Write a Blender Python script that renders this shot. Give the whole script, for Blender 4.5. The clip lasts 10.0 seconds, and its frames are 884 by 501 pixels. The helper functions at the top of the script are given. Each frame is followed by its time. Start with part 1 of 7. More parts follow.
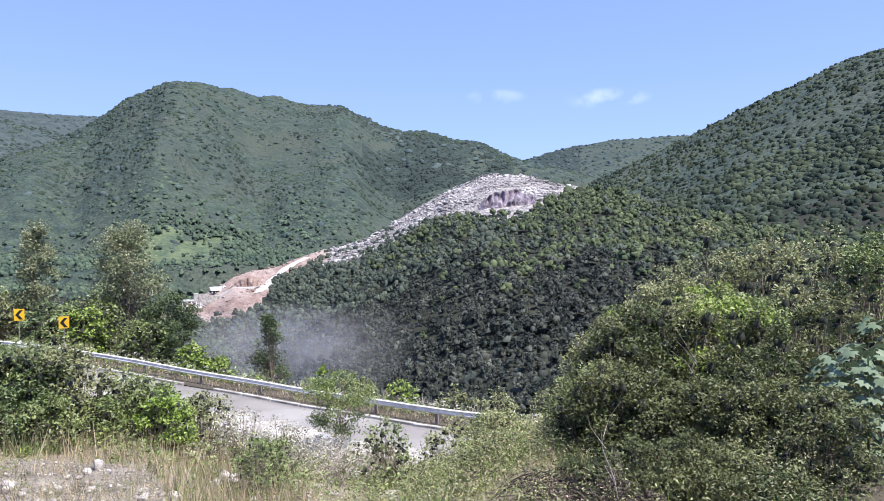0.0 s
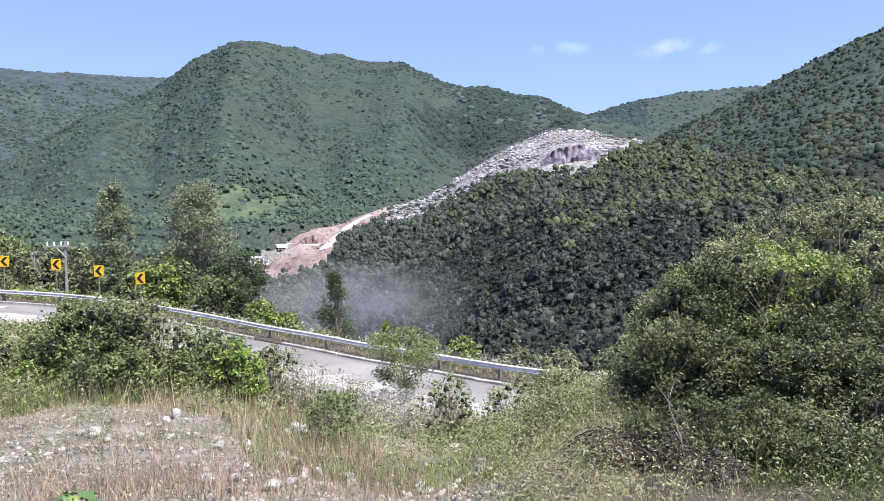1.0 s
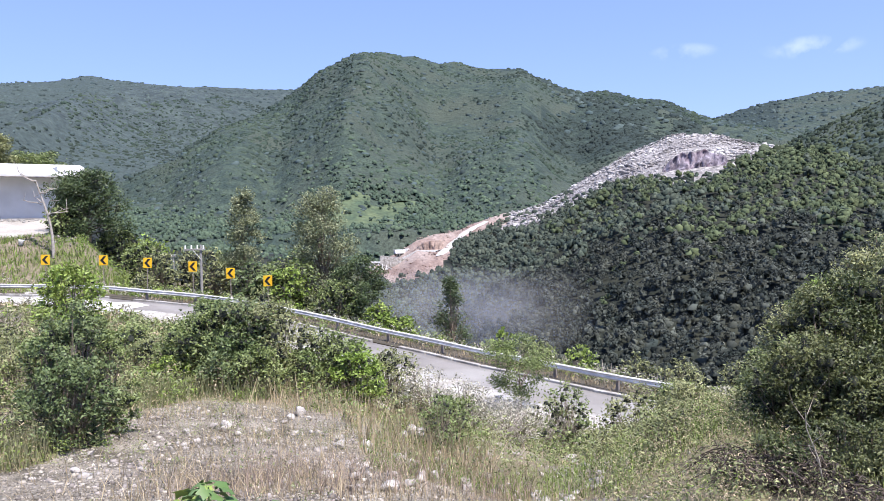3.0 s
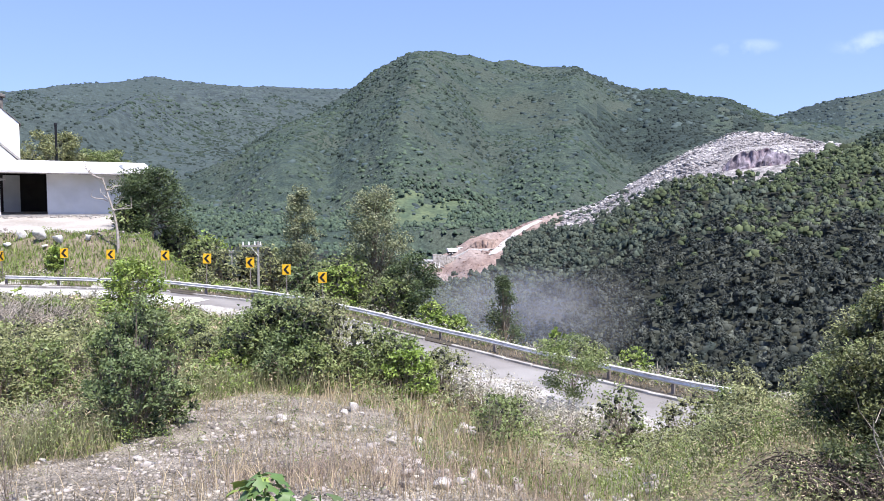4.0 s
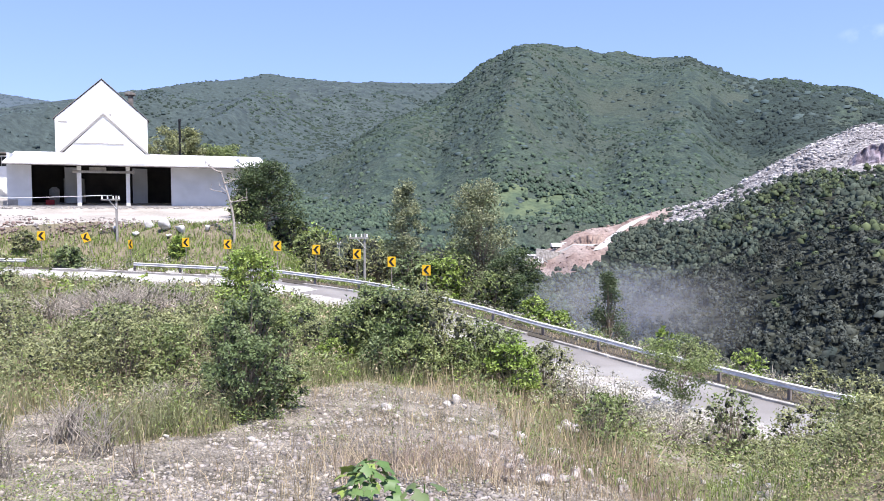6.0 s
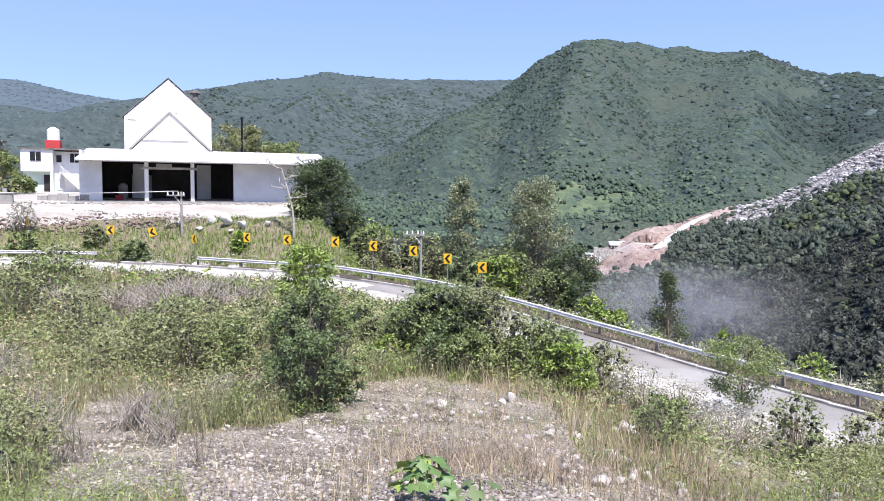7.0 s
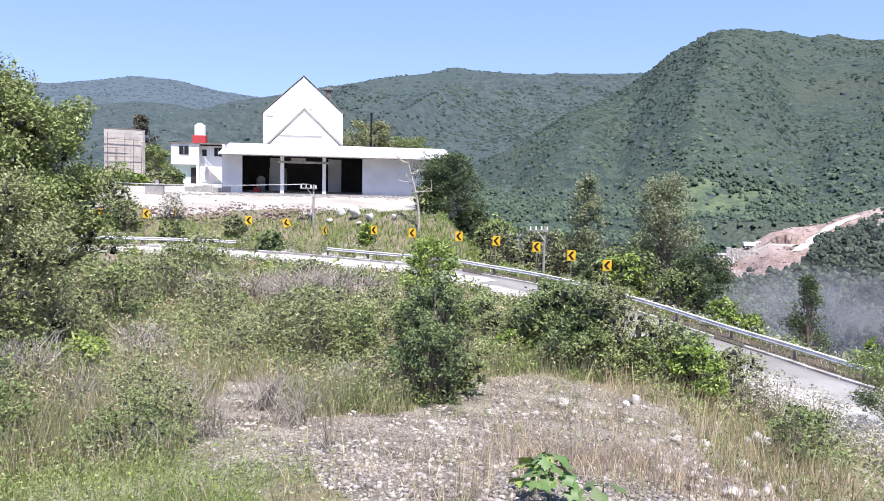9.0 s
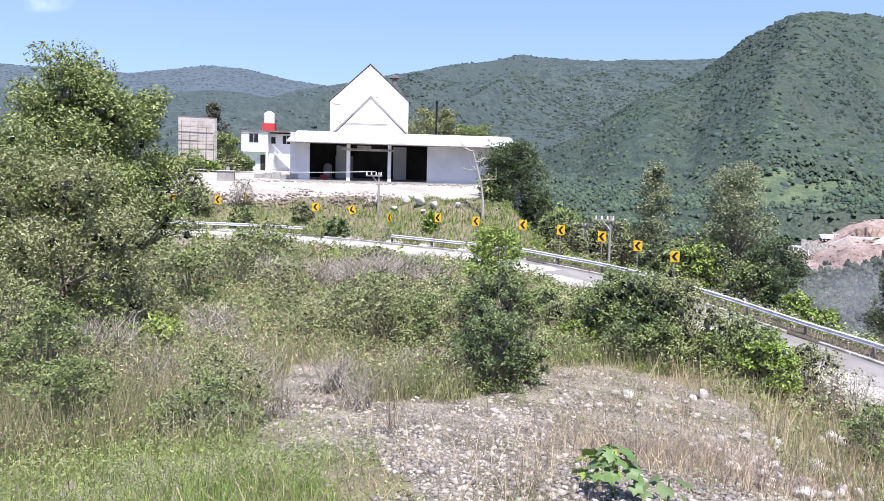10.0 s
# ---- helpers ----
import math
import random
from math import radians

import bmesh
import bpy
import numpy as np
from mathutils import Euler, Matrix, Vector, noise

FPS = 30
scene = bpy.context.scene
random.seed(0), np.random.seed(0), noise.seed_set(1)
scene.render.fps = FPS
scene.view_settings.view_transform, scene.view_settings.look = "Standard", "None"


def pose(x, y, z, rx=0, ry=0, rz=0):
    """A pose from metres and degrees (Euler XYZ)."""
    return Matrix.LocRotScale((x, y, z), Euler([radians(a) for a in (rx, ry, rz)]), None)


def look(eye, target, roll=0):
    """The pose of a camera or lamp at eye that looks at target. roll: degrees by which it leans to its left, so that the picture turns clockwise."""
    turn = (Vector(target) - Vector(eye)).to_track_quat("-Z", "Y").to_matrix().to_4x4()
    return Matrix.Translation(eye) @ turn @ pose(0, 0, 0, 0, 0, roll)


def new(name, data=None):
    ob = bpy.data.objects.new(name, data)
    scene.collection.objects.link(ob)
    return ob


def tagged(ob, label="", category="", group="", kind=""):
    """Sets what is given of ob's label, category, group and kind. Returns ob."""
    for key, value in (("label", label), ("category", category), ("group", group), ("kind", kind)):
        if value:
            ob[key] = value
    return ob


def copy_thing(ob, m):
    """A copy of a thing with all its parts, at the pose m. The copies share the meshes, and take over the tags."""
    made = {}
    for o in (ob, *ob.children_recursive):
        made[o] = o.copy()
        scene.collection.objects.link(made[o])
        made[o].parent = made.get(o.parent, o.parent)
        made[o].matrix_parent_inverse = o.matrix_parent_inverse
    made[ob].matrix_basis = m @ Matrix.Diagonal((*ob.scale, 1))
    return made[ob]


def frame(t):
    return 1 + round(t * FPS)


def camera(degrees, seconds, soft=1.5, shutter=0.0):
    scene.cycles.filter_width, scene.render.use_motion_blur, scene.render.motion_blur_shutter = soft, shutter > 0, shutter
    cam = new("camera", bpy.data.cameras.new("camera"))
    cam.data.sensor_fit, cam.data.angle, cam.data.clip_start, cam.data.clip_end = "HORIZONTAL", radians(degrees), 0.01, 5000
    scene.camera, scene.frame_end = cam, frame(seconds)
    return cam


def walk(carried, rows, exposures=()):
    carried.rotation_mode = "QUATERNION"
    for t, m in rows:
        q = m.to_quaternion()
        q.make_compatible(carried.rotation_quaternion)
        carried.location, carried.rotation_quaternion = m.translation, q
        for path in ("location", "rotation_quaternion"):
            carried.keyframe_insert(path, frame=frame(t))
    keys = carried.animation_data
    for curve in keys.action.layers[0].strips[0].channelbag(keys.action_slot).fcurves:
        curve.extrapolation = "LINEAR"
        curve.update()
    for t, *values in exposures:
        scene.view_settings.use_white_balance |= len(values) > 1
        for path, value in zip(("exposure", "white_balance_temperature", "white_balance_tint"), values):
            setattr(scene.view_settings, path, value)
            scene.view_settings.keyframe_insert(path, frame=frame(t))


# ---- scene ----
cam = camera(61.0, 10.0, soft=0.9)
# seconds, eye x, y, z, yaw, pitch, roll: a turn to the left on the spot, the eye level is z = 0
ROWS = [
    (0.0, 0.100, -0.021, 0.0, -23.5, -0.33, -0.6),
    (0.5, 0.089, -0.017, 0.0, -20.97, -2.49, -0.66),
    (1.0, 0.080, -0.014, 0.0, -18.73, -3.54, -0.89),
    (1.5, 0.071, -0.011, 0.0, -16.43, -3.34, -0.93),
    (2.0, 0.061, -0.008, 0.0, -14.20, -3.17, -0.88),
    (2.5, 0.052, -0.006, 0.0, -12.02, -3.00, -0.85),
    (4.0, 0.026, -0.002, 0.0, -5.87, -2.98, -0.36),
    (4.5, 0.017, -0.001, 0.0, -3.94, -3.08, -0.22),
    (5.0, 0.009, -0.001, 0.0, -1.98, -3.18, -0.09),
    (5.5, 0.000, -0.000, 0.0, -0.00, -3.30, -0.00),
    (7.0, -0.027, -0.002, 0.0, 6.26, -3.65, 0.42),
    (7.5, -0.037, -0.003, 0.0, 8.58, -3.74, 0.62),
    (8.0, -0.047, -0.005, 0.0, 10.80, -3.81, 0.83),
    (8.5, -0.057, -0.007, 0.0, 13.22, -3.92, 1.04),
    (9.0, -0.067, -0.010, 0.0, 15.60, -4.15, 1.17),
    (9.5, -0.077, -0.013, 0.0, 18.02, -4.57, 1.30),
    (10.0, -0.087, -0.017, 0.0, 20.42, -5.17, 1.55),
]


def eye_pose(x, y, z, yaw, pitch, roll):
    a, b = radians(yaw), radians(pitch)
    ahead = Vector((-math.sin(a) * math.cos(b), math.cos(a) * math.cos(b), math.sin(b)))
    return look((x, y, z), Vector((x, y, z)) + ahead * 10, roll)


walk(cam, [(t, eye_pose(*row)) for t, *row in ROWS], exposures=[(0.0, 0.94, 6150, 15), (1.5, 0.89, 6150, 15), (10.0, 1.0, 6150, 15)])

# ---- sky, sun ----
SUN_AZ, SUN_EL = 146.0, 65.0
world = bpy.data.worlds.new("world")
scene.world = world
world.use_nodes = True
wn = world.node_tree
wn.nodes.clear()
sky = wn.nodes.new("ShaderNodeTexSky")
sky.sky_type, sky.sun_disc = "NISHITA", False
sky.sun_elevation, sky.sun_rotation = radians(SUN_EL), radians(SUN_AZ)
sky.air_density, sky.dust_density, sky.ozone_density, sky.altitude = 1.0, 0.4, 1.6, 1200
bg = wn.nodes.new("ShaderNodeBackground")
bg.inputs["Strength"].default_value = 0.1
wout = wn.nodes.new("ShaderNodeOutputWorld")
flat = wn.nodes.new("ShaderNodeGamma")
flat.inputs["Gamma"].default_value = 0.5
tone = wn.nodes.new("ShaderNodeMix")
tone.data_type, tone.blend_type = "RGBA", "MULTIPLY"
tone.inputs["Factor"].default_value = 1.0
tone.inputs[7].default_value = (1.48, 1.76, 2.7, 1)
wn.links.new(sky.outputs[0], flat.inputs[0])
wn.links.new(flat.outputs[0], tone.inputs[6])
# two faint wisps of cloud over the saddle
where = wn.nodes.new("ShaderNodeTexCoord")
wisp = wn.nodes.new("ShaderNodeTexNoise")
wisp.inputs["Scale"].default_value, wisp.inputs["Detail"].default_value = 26.0, 6.0
wn.links.new(where.outputs["Generated"], wisp.inputs["Vector"])
total = None
for az_, tan_, wide_, tall_, much_ in ((36.0, 0.19, 0.06, 0.015, 0.3), (27.7, 0.197, 0.045, 0.012, 0.2), (42.0, 0.33, 0.06, 0.012, 0.25), (-49.0, 0.2, 0.05, 0.02, 0.3)):
    a_ = radians(az_)
    n_ = math.hypot(1, tan_)
    aim = Vector((math.sin(a_), math.cos(a_), tan_)) / n_
    side = Vector((math.cos(a_), -math.sin(a_), 0))
    terms = []
    for axis, width in ((side, wide_), (side.cross(aim), tall_)):
        dv = wn.nodes.new("ShaderNodeVectorMath")
        dv.operation = "DOT_PRODUCT"
        sb = wn.nodes.new("ShaderNodeVectorMath")
        sb.operation = "SUBTRACT"
        sb.inputs[1].default_value = aim
        wn.links.new(where.outputs["Generated"], sb.inputs[0])
        wn.links.new(sb.outputs[0], dv.inputs[0])
        dv.inputs[1].default_value = axis
        sq = wn.nodes.new("ShaderNodeMath")
        sq.operation = "DIVIDE"
        wn.links.new(dv.outputs["Value"], sq.inputs[0])
        sq.inputs[1].default_value = width
        pw = wn.nodes.new("ShaderNodeMath")
        pw.operation = "MULTIPLY"
        wn.links.new(sq.outputs[0], pw.inputs[0])
        wn.links.new(sq.outputs[0], pw.inputs[1])
        terms.append(pw)
    sm = wn.nodes.new("ShaderNodeMath")
    wn.links.new(terms[0].outputs[0], sm.inputs[0])
    wn.links.new(terms[1].outputs[0], sm.inputs[1])
    mr = wn.nodes.new("ShaderNodeMapRange")
    mr.interpolation_type = "SMOOTHSTEP"
    for key, v in (("From Min", 1.0), ("From Max", 0.0), ("To Min", 0.0), ("To Max", much_)):
        mr.inputs[key].default_value = v
    wn.links.new(sm.outputs[0], mr.inputs["Value"])
    if total is None:
        total = mr.outputs[0]
    else:
        ad = wn.nodes.new("ShaderNodeMath")
        wn.links.new(total, ad.inputs[0])
        wn.links.new(mr.outputs[0], ad.inputs[1])
        total = ad.outputs[0]
shred = wn.nodes.new("ShaderNodeMapRange")
for key, v in (("From Min", 0.42), ("From Max", 0.62)):
    shred.inputs[key].default_value = v
wn.links.new(wisp.outputs["Fac"], shred.inputs["Value"])
thin = wn.nodes.new("ShaderNodeMath")
thin.operation = "MULTIPLY"
wn.links.new(total, thin.inputs[0])
wn.links.new(shred.outputs[0], thin.inputs[1])
cloudy = wn.nodes.new("ShaderNodeMix")
cloudy.data_type = "RGBA"
cloudy.inputs[7].default_value = (7.5, 8, 9, 1)
wn.links.new(thin.outputs[0], cloudy.inputs["Factor"])
wn.links.new(tone.outputs[2], cloudy.inputs[6])
wn.links.new(cloudy.outputs[2], bg.inputs[0])
wn.links.new(bg.outputs[0], wout.inputs[0])
sun = new("sun", bpy.data.lights.new("sun", "SUN"))
sun.data.energy, sun.data.angle, sun.data.color = 4.7, radians(0.6), (1.0, 0.95, 0.87)
sa, se = radians(SUN_AZ), radians(SUN_EL)
TO_SUN = Vector((math.sin(sa) * math.cos(se), math.cos(sa) * math.cos(se), math.sin(se)))
sun.matrix_world = look(TO_SUN * 300, (0, 0, 0))

# ---- materials ----
def mat(name, col, col2=None, rough=0.85, scale=2.0, island=0.0, bump=0.0, bump_scale=20.0, metal=0.0, fine=0.0, fine_scale=30.0, col3=None,
        scale3=0.3, translucent=0.0, spec=0.3, bump_dist=0.05, stretch=None):
    m = bpy.data.materials.new(name)
    m.use_nodes = True
    nt = m.node_tree
    b = nt.nodes["Principled BSDF"]
    b.inputs["Roughness"].default_value = rough
    b.inputs["Metallic"].default_value = metal
    b.inputs["Specular IOR Level"].default_value = spec
    geo = nt.nodes.new("ShaderNodeNewGeometry")

    def noise_at(sc, detail=4.0):
        n = nt.nodes.new("ShaderNodeTexNoise")
        n.inputs["Scale"].default_value, n.inputs["Detail"].default_value = sc, detail
        if stretch:
            mp = nt.nodes.new("ShaderNodeMapping")
            mp.inputs["Scale"].default_value = stretch
            nt.links.new(geo.outputs["Position"], mp.inputs["Vector"])
            nt.links.new(mp.outputs[0], n.inputs["Vector"])
        else:
            nt.links.new(geo.outputs["Position"], n.inputs["Vector"])
        return n.outputs["Fac"]

    def ramp(fac, lo, hi):
        r = nt.nodes.new("ShaderNodeMapRange")
        r.inputs["From Min"].default_value, r.inputs["From Max"].default_value = lo, hi
        nt.links.new(fac, r.inputs["Value"])
        return r.outputs[0]

    def mixed(fac, a, c):
        x = nt.nodes.new("ShaderNodeMix")
        x.data_type = "RGBA"
        nt.links.new(fac, x.inputs["Factor"])
        for k, v in ((6, a), (7, c)):
            if isinstance(v, tuple):
                x.inputs[k].default_value = (*v, 1)
            else:
                nt.links.new(v, x.inputs[k])
        return x.outputs[2]

    out = col
    if col2:
        out = mixed(ramp(noise_at(scale), 0.36, 0.64), col, col2)
    if col3:
        out = mixed(ramp(noise_at(scale3), 0.44, 0.62), out if not isinstance(out, tuple) else col, col3)
    if island or fine:
        hsv = nt.nodes.new("ShaderNodeHueSaturation")
        if isinstance(out, tuple):
            hsv.inputs["Color"].default_value = (*out, 1)
        else:
            nt.links.new(out, hsv.inputs["Color"])
        src = geo.outputs["Random Per Island"] if island else noise_at(fine_scale, 6.0)
        amount = island or fine
        nt.links.new(ramp(src, 0.0, 1.0) if island else ramp(src, 0.25, 0.75), hsv.inputs["Value"])
        hsv.inputs["Value"].links[0].from_node.inputs["To Min"].default_value = 1 - amount
        hsv.inputs["Value"].links[0].from_node.inputs["To Max"].default_value = 1 + amount
        out = hsv.outputs[0]
    if isinstance(out, tuple):
        b.inputs["Base Color"].default_value = (*out, 1)
    else:
        nt.links.new(out, b.inputs["Base Color"])
    if bump:
        bp = nt.nodes.new("ShaderNodeBump")
        bp.inputs["Strength"].default_value, bp.inputs["Distance"].default_value = bump, bump_dist
        nt.links.new(noise_at(bump_scale, 8.0), bp.inputs["Height"])
        nt.links.new(bp.outputs[0], b.inputs["Normal"])
    if translucent:
        tr = nt.nodes.new("ShaderNodeBsdfTranslucent")
        if isinstance(out, tuple):
            tr.inputs["Color"].default_value = (*out, 1)
        else:
            nt.links.new(out, tr.inputs["Color"])
        mx = nt.nodes.new("ShaderNodeMixShader")
        mx.inputs[0].default_value = translucent
        nt.links.new(b.outputs[0], mx.inputs[1])
        nt.links.new(tr.outputs[0], mx.inputs[2])
        nt.links.new(mx.outputs[0], nt.nodes["Material Output"].inputs["Surface"])
    return m


M_SOIL = mat("dry grassy soil", (0.188, 0.150, 0.098), (0.128, 0.120, 0.056), scale=0.7, fine=0.35, fine_scale=9.0, bump=0.8, bump_scale=6.0, col3=(0.270, 0.232, 0.188), scale3=0.25)
M_GRAVEL = mat("pale stony soil", (0.292, 0.256, 0.205), (0.113, 0.097, 0.07), scale=1.3, fine=0.9, fine_scale=38.0, bump=1.0, bump_scale=30.0)
# floor kept near-black to paint the shade in gaps between crowns
M_FOREST = mat("forest floor with gap shade", (0.014, 0.018, 0.012), (0.028, 0.03, 0.019), scale=0.12, fine=0.3, fine_scale=1.5)
# floor colour shifted bluer for the haze of distance
M_WOOD = mat("far woodland floor", (0.026, 0.042, 0.034), (0.05, 0.071, 0.049), scale=0.11, fine=0.55, fine_scale=0.7, col3=(0.05, 0.064, 0.046), scale3=0.014, bump=1.0, bump_scale=0.16, bump_dist=4.0)
M_QUARRY = mat("broken white limestone", (0.38, 0.355, 0.335), (0.16, 0.145, 0.14), scale=0.35, fine=0.4, fine_scale=0.9, bump=1.0, bump_scale=0.5, bump_dist=2.0)
M_EARTH = mat("cut pink earth", (0.3, 0.222, 0.182), (0.19, 0.13, 0.104), scale=0.35, fine=0.3, fine_scale=1.2, stretch=(1, 0.22, 1), col3=(0.33, 0.262, 0.222), scale3=0.12)
M_YARD = mat("white gravel yard", (0.41, 0.378, 0.335), (0.305, 0.277, 0.24), scale=0.3, fine=0.15, fine_scale=4.0, bump=0.4)
M_MEADOW = mat("green meadow", (0.098, 0.124, 0.062), (0.054, 0.08, 0.046), scale=0.09, fine=0.35, fine_scale=0.5)
M_BANK = mat("weedy bank", (0.2, 0.162, 0.118), (0.125, 0.118, 0.062), scale=0.35, fine=0.35, fine_scale=5.0, bump=0.8, bump_scale=4.0)
M_ROAD = mat("worn grey concrete road", (0.232, 0.214, 0.195), (0.182, 0.168, 0.152), scale=0.5, fine=0.12, fine_scale=25.0, rough=0.8, col3=(0.29, 0.275, 0.252), scale3=0.18)
M_RUBBLE = mat("white dusty shoulder", (0.468, 0.451, 0.425), (0.289, 0.264, 0.221), scale=1.6, fine=0.3, fine_scale=12.0, bump=0.8)
M_CHALK = mat("chalk dust on concrete", (0.56, 0.535, 0.5), (0.37, 0.35, 0.322), scale=0.5, fine=0.15, fine_scale=9.0)
# litter darkened beyond its own colour for shade under rail and thicket
M_LITTER = mat("leaf litter and dirt with painted shade", (0.095, 0.078, 0.058), (0.06, 0.053, 0.035), scale=0.8, fine=0.3, fine_scale=8.0)
M_KERB = mat("chalky concrete kerb", (0.46, 0.44, 0.405), (0.24, 0.22, 0.19), scale=1.3, fine=0.35)
M_ZINC = mat("galvanised steel", (0.72, 0.71, 0.69), (0.5, 0.49, 0.475), scale=1.5, rough=0.7, metal=0.05, fine=0.2, fine_scale=6.0)
M_POST = mat("rusty steel post", (0.20, 0.16, 0.13), (0.30, 0.27, 0.25), scale=4.0, rough=0.8, metal=0.2)
M_YELLOW = mat("yellow sign sheet", (0.722, 0.425, 0.013), (0.637, 0.374, 0.017), scale=2.0, rough=0.5)
M_BLACK = mat("black sign film", (0.012, 0.012, 0.013), rough=0.5)
M_WHITE = mat("whitewashed wall", (0.80, 0.79, 0.77), (0.70, 0.69, 0.66), scale=0.45, rough=0.9, fine=0.05, fine_scale=3.0)
M_WHITE_ROOF = mat("white painted roof sheet", (0.70, 0.69, 0.67), (0.50, 0.485, 0.46), scale=0.7, rough=0.6)
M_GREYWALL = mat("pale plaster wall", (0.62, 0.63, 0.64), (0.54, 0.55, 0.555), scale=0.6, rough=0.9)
M_TRIM = mat("dark weathered trim", (0.10, 0.09, 0.085), (0.22, 0.20, 0.18), scale=2.0)
M_CONC = mat("raw concrete", (0.336, 0.320, 0.296), (0.256, 0.240, 0.224), scale=1.4, fine=0.2, fine_scale=8.0)
M_INDOOR_SHADE = mat("near-black for indoor shade", (0.025, 0.022, 0.022), (0.040, 0.035, 0.033), scale=0.8)
M_RED = mat("red paint", (0.50, 0.05, 0.05), (0.42, 0.06, 0.06), scale=1.5)
M_BLOCK = mat("bare concrete block wall", (0.47, 0.43, 0.39), (0.36, 0.33, 0.30), scale=0.8, fine=0.15, fine_scale=5.0)
M_GLASS = mat("dark window glass", (0.02, 0.022, 0.025), rough=0.12, spec=0.6)
M_GREEN = mat("pale green plaster", (0.55, 0.66, 0.58), (0.48, 0.58, 0.52), scale=1.0)
M_ROCK = mat("pale limestone boulder", (0.5, 0.465, 0.425), (0.29, 0.258, 0.228), scale=5.0, fine=0.25, fine_scale=20.0, bump=0.7, bump_scale=10.0)
M_CHALKSTONE = mat("white limestone boulder", (0.74, 0.72, 0.68), (0.52, 0.49, 0.45), scale=1.2, fine=0.2, fine_scale=6.0, bump=0.7, bump_scale=4.0)
M_PEBBLE = mat("pinkish grey gravel", (0.39, 0.352, 0.298), (0.23, 0.202, 0.165), scale=1.2, island=0.5, rough=0.9)
M_BARK = mat("grey brown bark", (0.16, 0.12, 0.085), (0.26, 0.22, 0.18), scale=6.0, bump=0.6)
M_PALEBARK = mat("bleached dead wood", (0.42, 0.38, 0.34), (0.30, 0.26, 0.22), scale=5.0)
M_TWIG = mat("dry twig", (0.270, 0.216, 0.162), (0.180, 0.135, 0.099), scale=3.0, island=0.3)


def leaf(name, a, b, isl=0.45, tr=0.16, scale=0.9, rough=0.5, spec=0.35, **kw):
    return mat(name, a, b, rough=rough, scale=scale, island=isl, translucent=tr, spec=spec, **kw)


L_SHRUB = leaf("shrub leaf", (0.138, 0.182, 0.058), (0.216, 0.254, 0.092))
L_OLIVE = leaf("olive grey leaf", (0.18, 0.198, 0.082), (0.272, 0.28, 0.128))
L_BRIGHT = leaf("bright green leaf", (0.173, 0.254, 0.041), (0.246, 0.307, 0.070))
L_DEEP = leaf("deep green leaf", (0.1, 0.14, 0.052), (0.165, 0.206, 0.084))
L_BROAD = leaf("broad green leaf", (0.085, 0.155, 0.04), (0.13, 0.195, 0.065))
L_DUSTY = leaf("dusty leaf", (0.308, 0.295, 0.209), (0.469, 0.437, 0.360))
L_GUM = leaf("grey green gum leaf", (0.165, 0.195, 0.1), (0.262, 0.275, 0.155), isl=0.45, tr=0.25)
L_GRASS = leaf("green grass", (0.155, 0.235, 0.046), (0.245, 0.295, 0.085), tr=0.2)
L_STRAW = leaf("dry straw", (0.439, 0.351, 0.231), (0.346, 0.281, 0.167), tr=0.2)
L_PINK = leaf("pinkish seed heads", (0.374, 0.281, 0.221), (0.340, 0.272, 0.204), tr=0.2)
L_CASTOR = leaf("dusty castor leaf", (0.095, 0.14, 0.07), (0.16, 0.205, 0.125))
LEAFY = dict(rough=0.95, spec=0.05)
C_HILL = leaf("scrub woodland crown", (0.046, 0.061, 0.05), (0.09, 0.105, 0.077), isl=0.32, tr=0.0, scale=0.22, **LEAFY)
# haze put into the base colours: crowns paler and bluer with distance
C_FOOT = leaf("foothill crown", (0.056, 0.082, 0.06), (0.092, 0.124, 0.08), isl=0.24, tr=0.0, scale=0.12, rough=0.95, spec=0.05)
C_MAIN = leaf("hillside crown", (0.038, 0.056, 0.045), (0.062, 0.084, 0.058), isl=0.26, tr=0.0, scale=0.02, col3=(0.036, 0.047, 0.042), scale3=0.004, rough=0.95, spec=0.05)
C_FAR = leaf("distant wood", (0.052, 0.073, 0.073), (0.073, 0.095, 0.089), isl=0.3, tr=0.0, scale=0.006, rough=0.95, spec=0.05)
C_HAZE = leaf("far wood with haze tint", (0.06, 0.082, 0.092), (0.07, 0.092, 0.1), isl=0.08, tr=0.0, scale=0.004, rough=0.95, spec=0.05)
M_HAZEWOOD = mat("far hillside with haze tint", (0.06, 0.082, 0.092), (0.07, 0.092, 0.1), scale=0.01, fine=0.2, fine_scale=0.1)
L_FIELD = leaf("olive field grass", (0.215, 0.22, 0.105), (0.3, 0.285, 0.165), tr=0.3)
C_RIGHT = leaf("dark scrub crown", (0.03, 0.042, 0.032), (0.06, 0.074, 0.044), isl=0.5, tr=0.0, scale=0.03, rough=0.95, spec=0.05)
# leaf colour lowered to imitate the shade low in the thicket
L_THICK = leaf("thicket leaf darkened for shade", (0.064, 0.083, 0.028), (0.145, 0.158, 0.06), tr=0.18)
L_TREE = leaf("sunlit tree leaf", (0.165, 0.212, 0.062), (0.262, 0.295, 0.11))
M_BRICK = mat("faded red brick", (0.26, 0.185, 0.158), (0.185, 0.142, 0.125), scale=2.0)
M_SHARDS = mat("quarried limestone blocks", (0.5, 0.472, 0.45), (0.2, 0.184, 0.18), scale=0.09, island=0.4, rough=0.95)
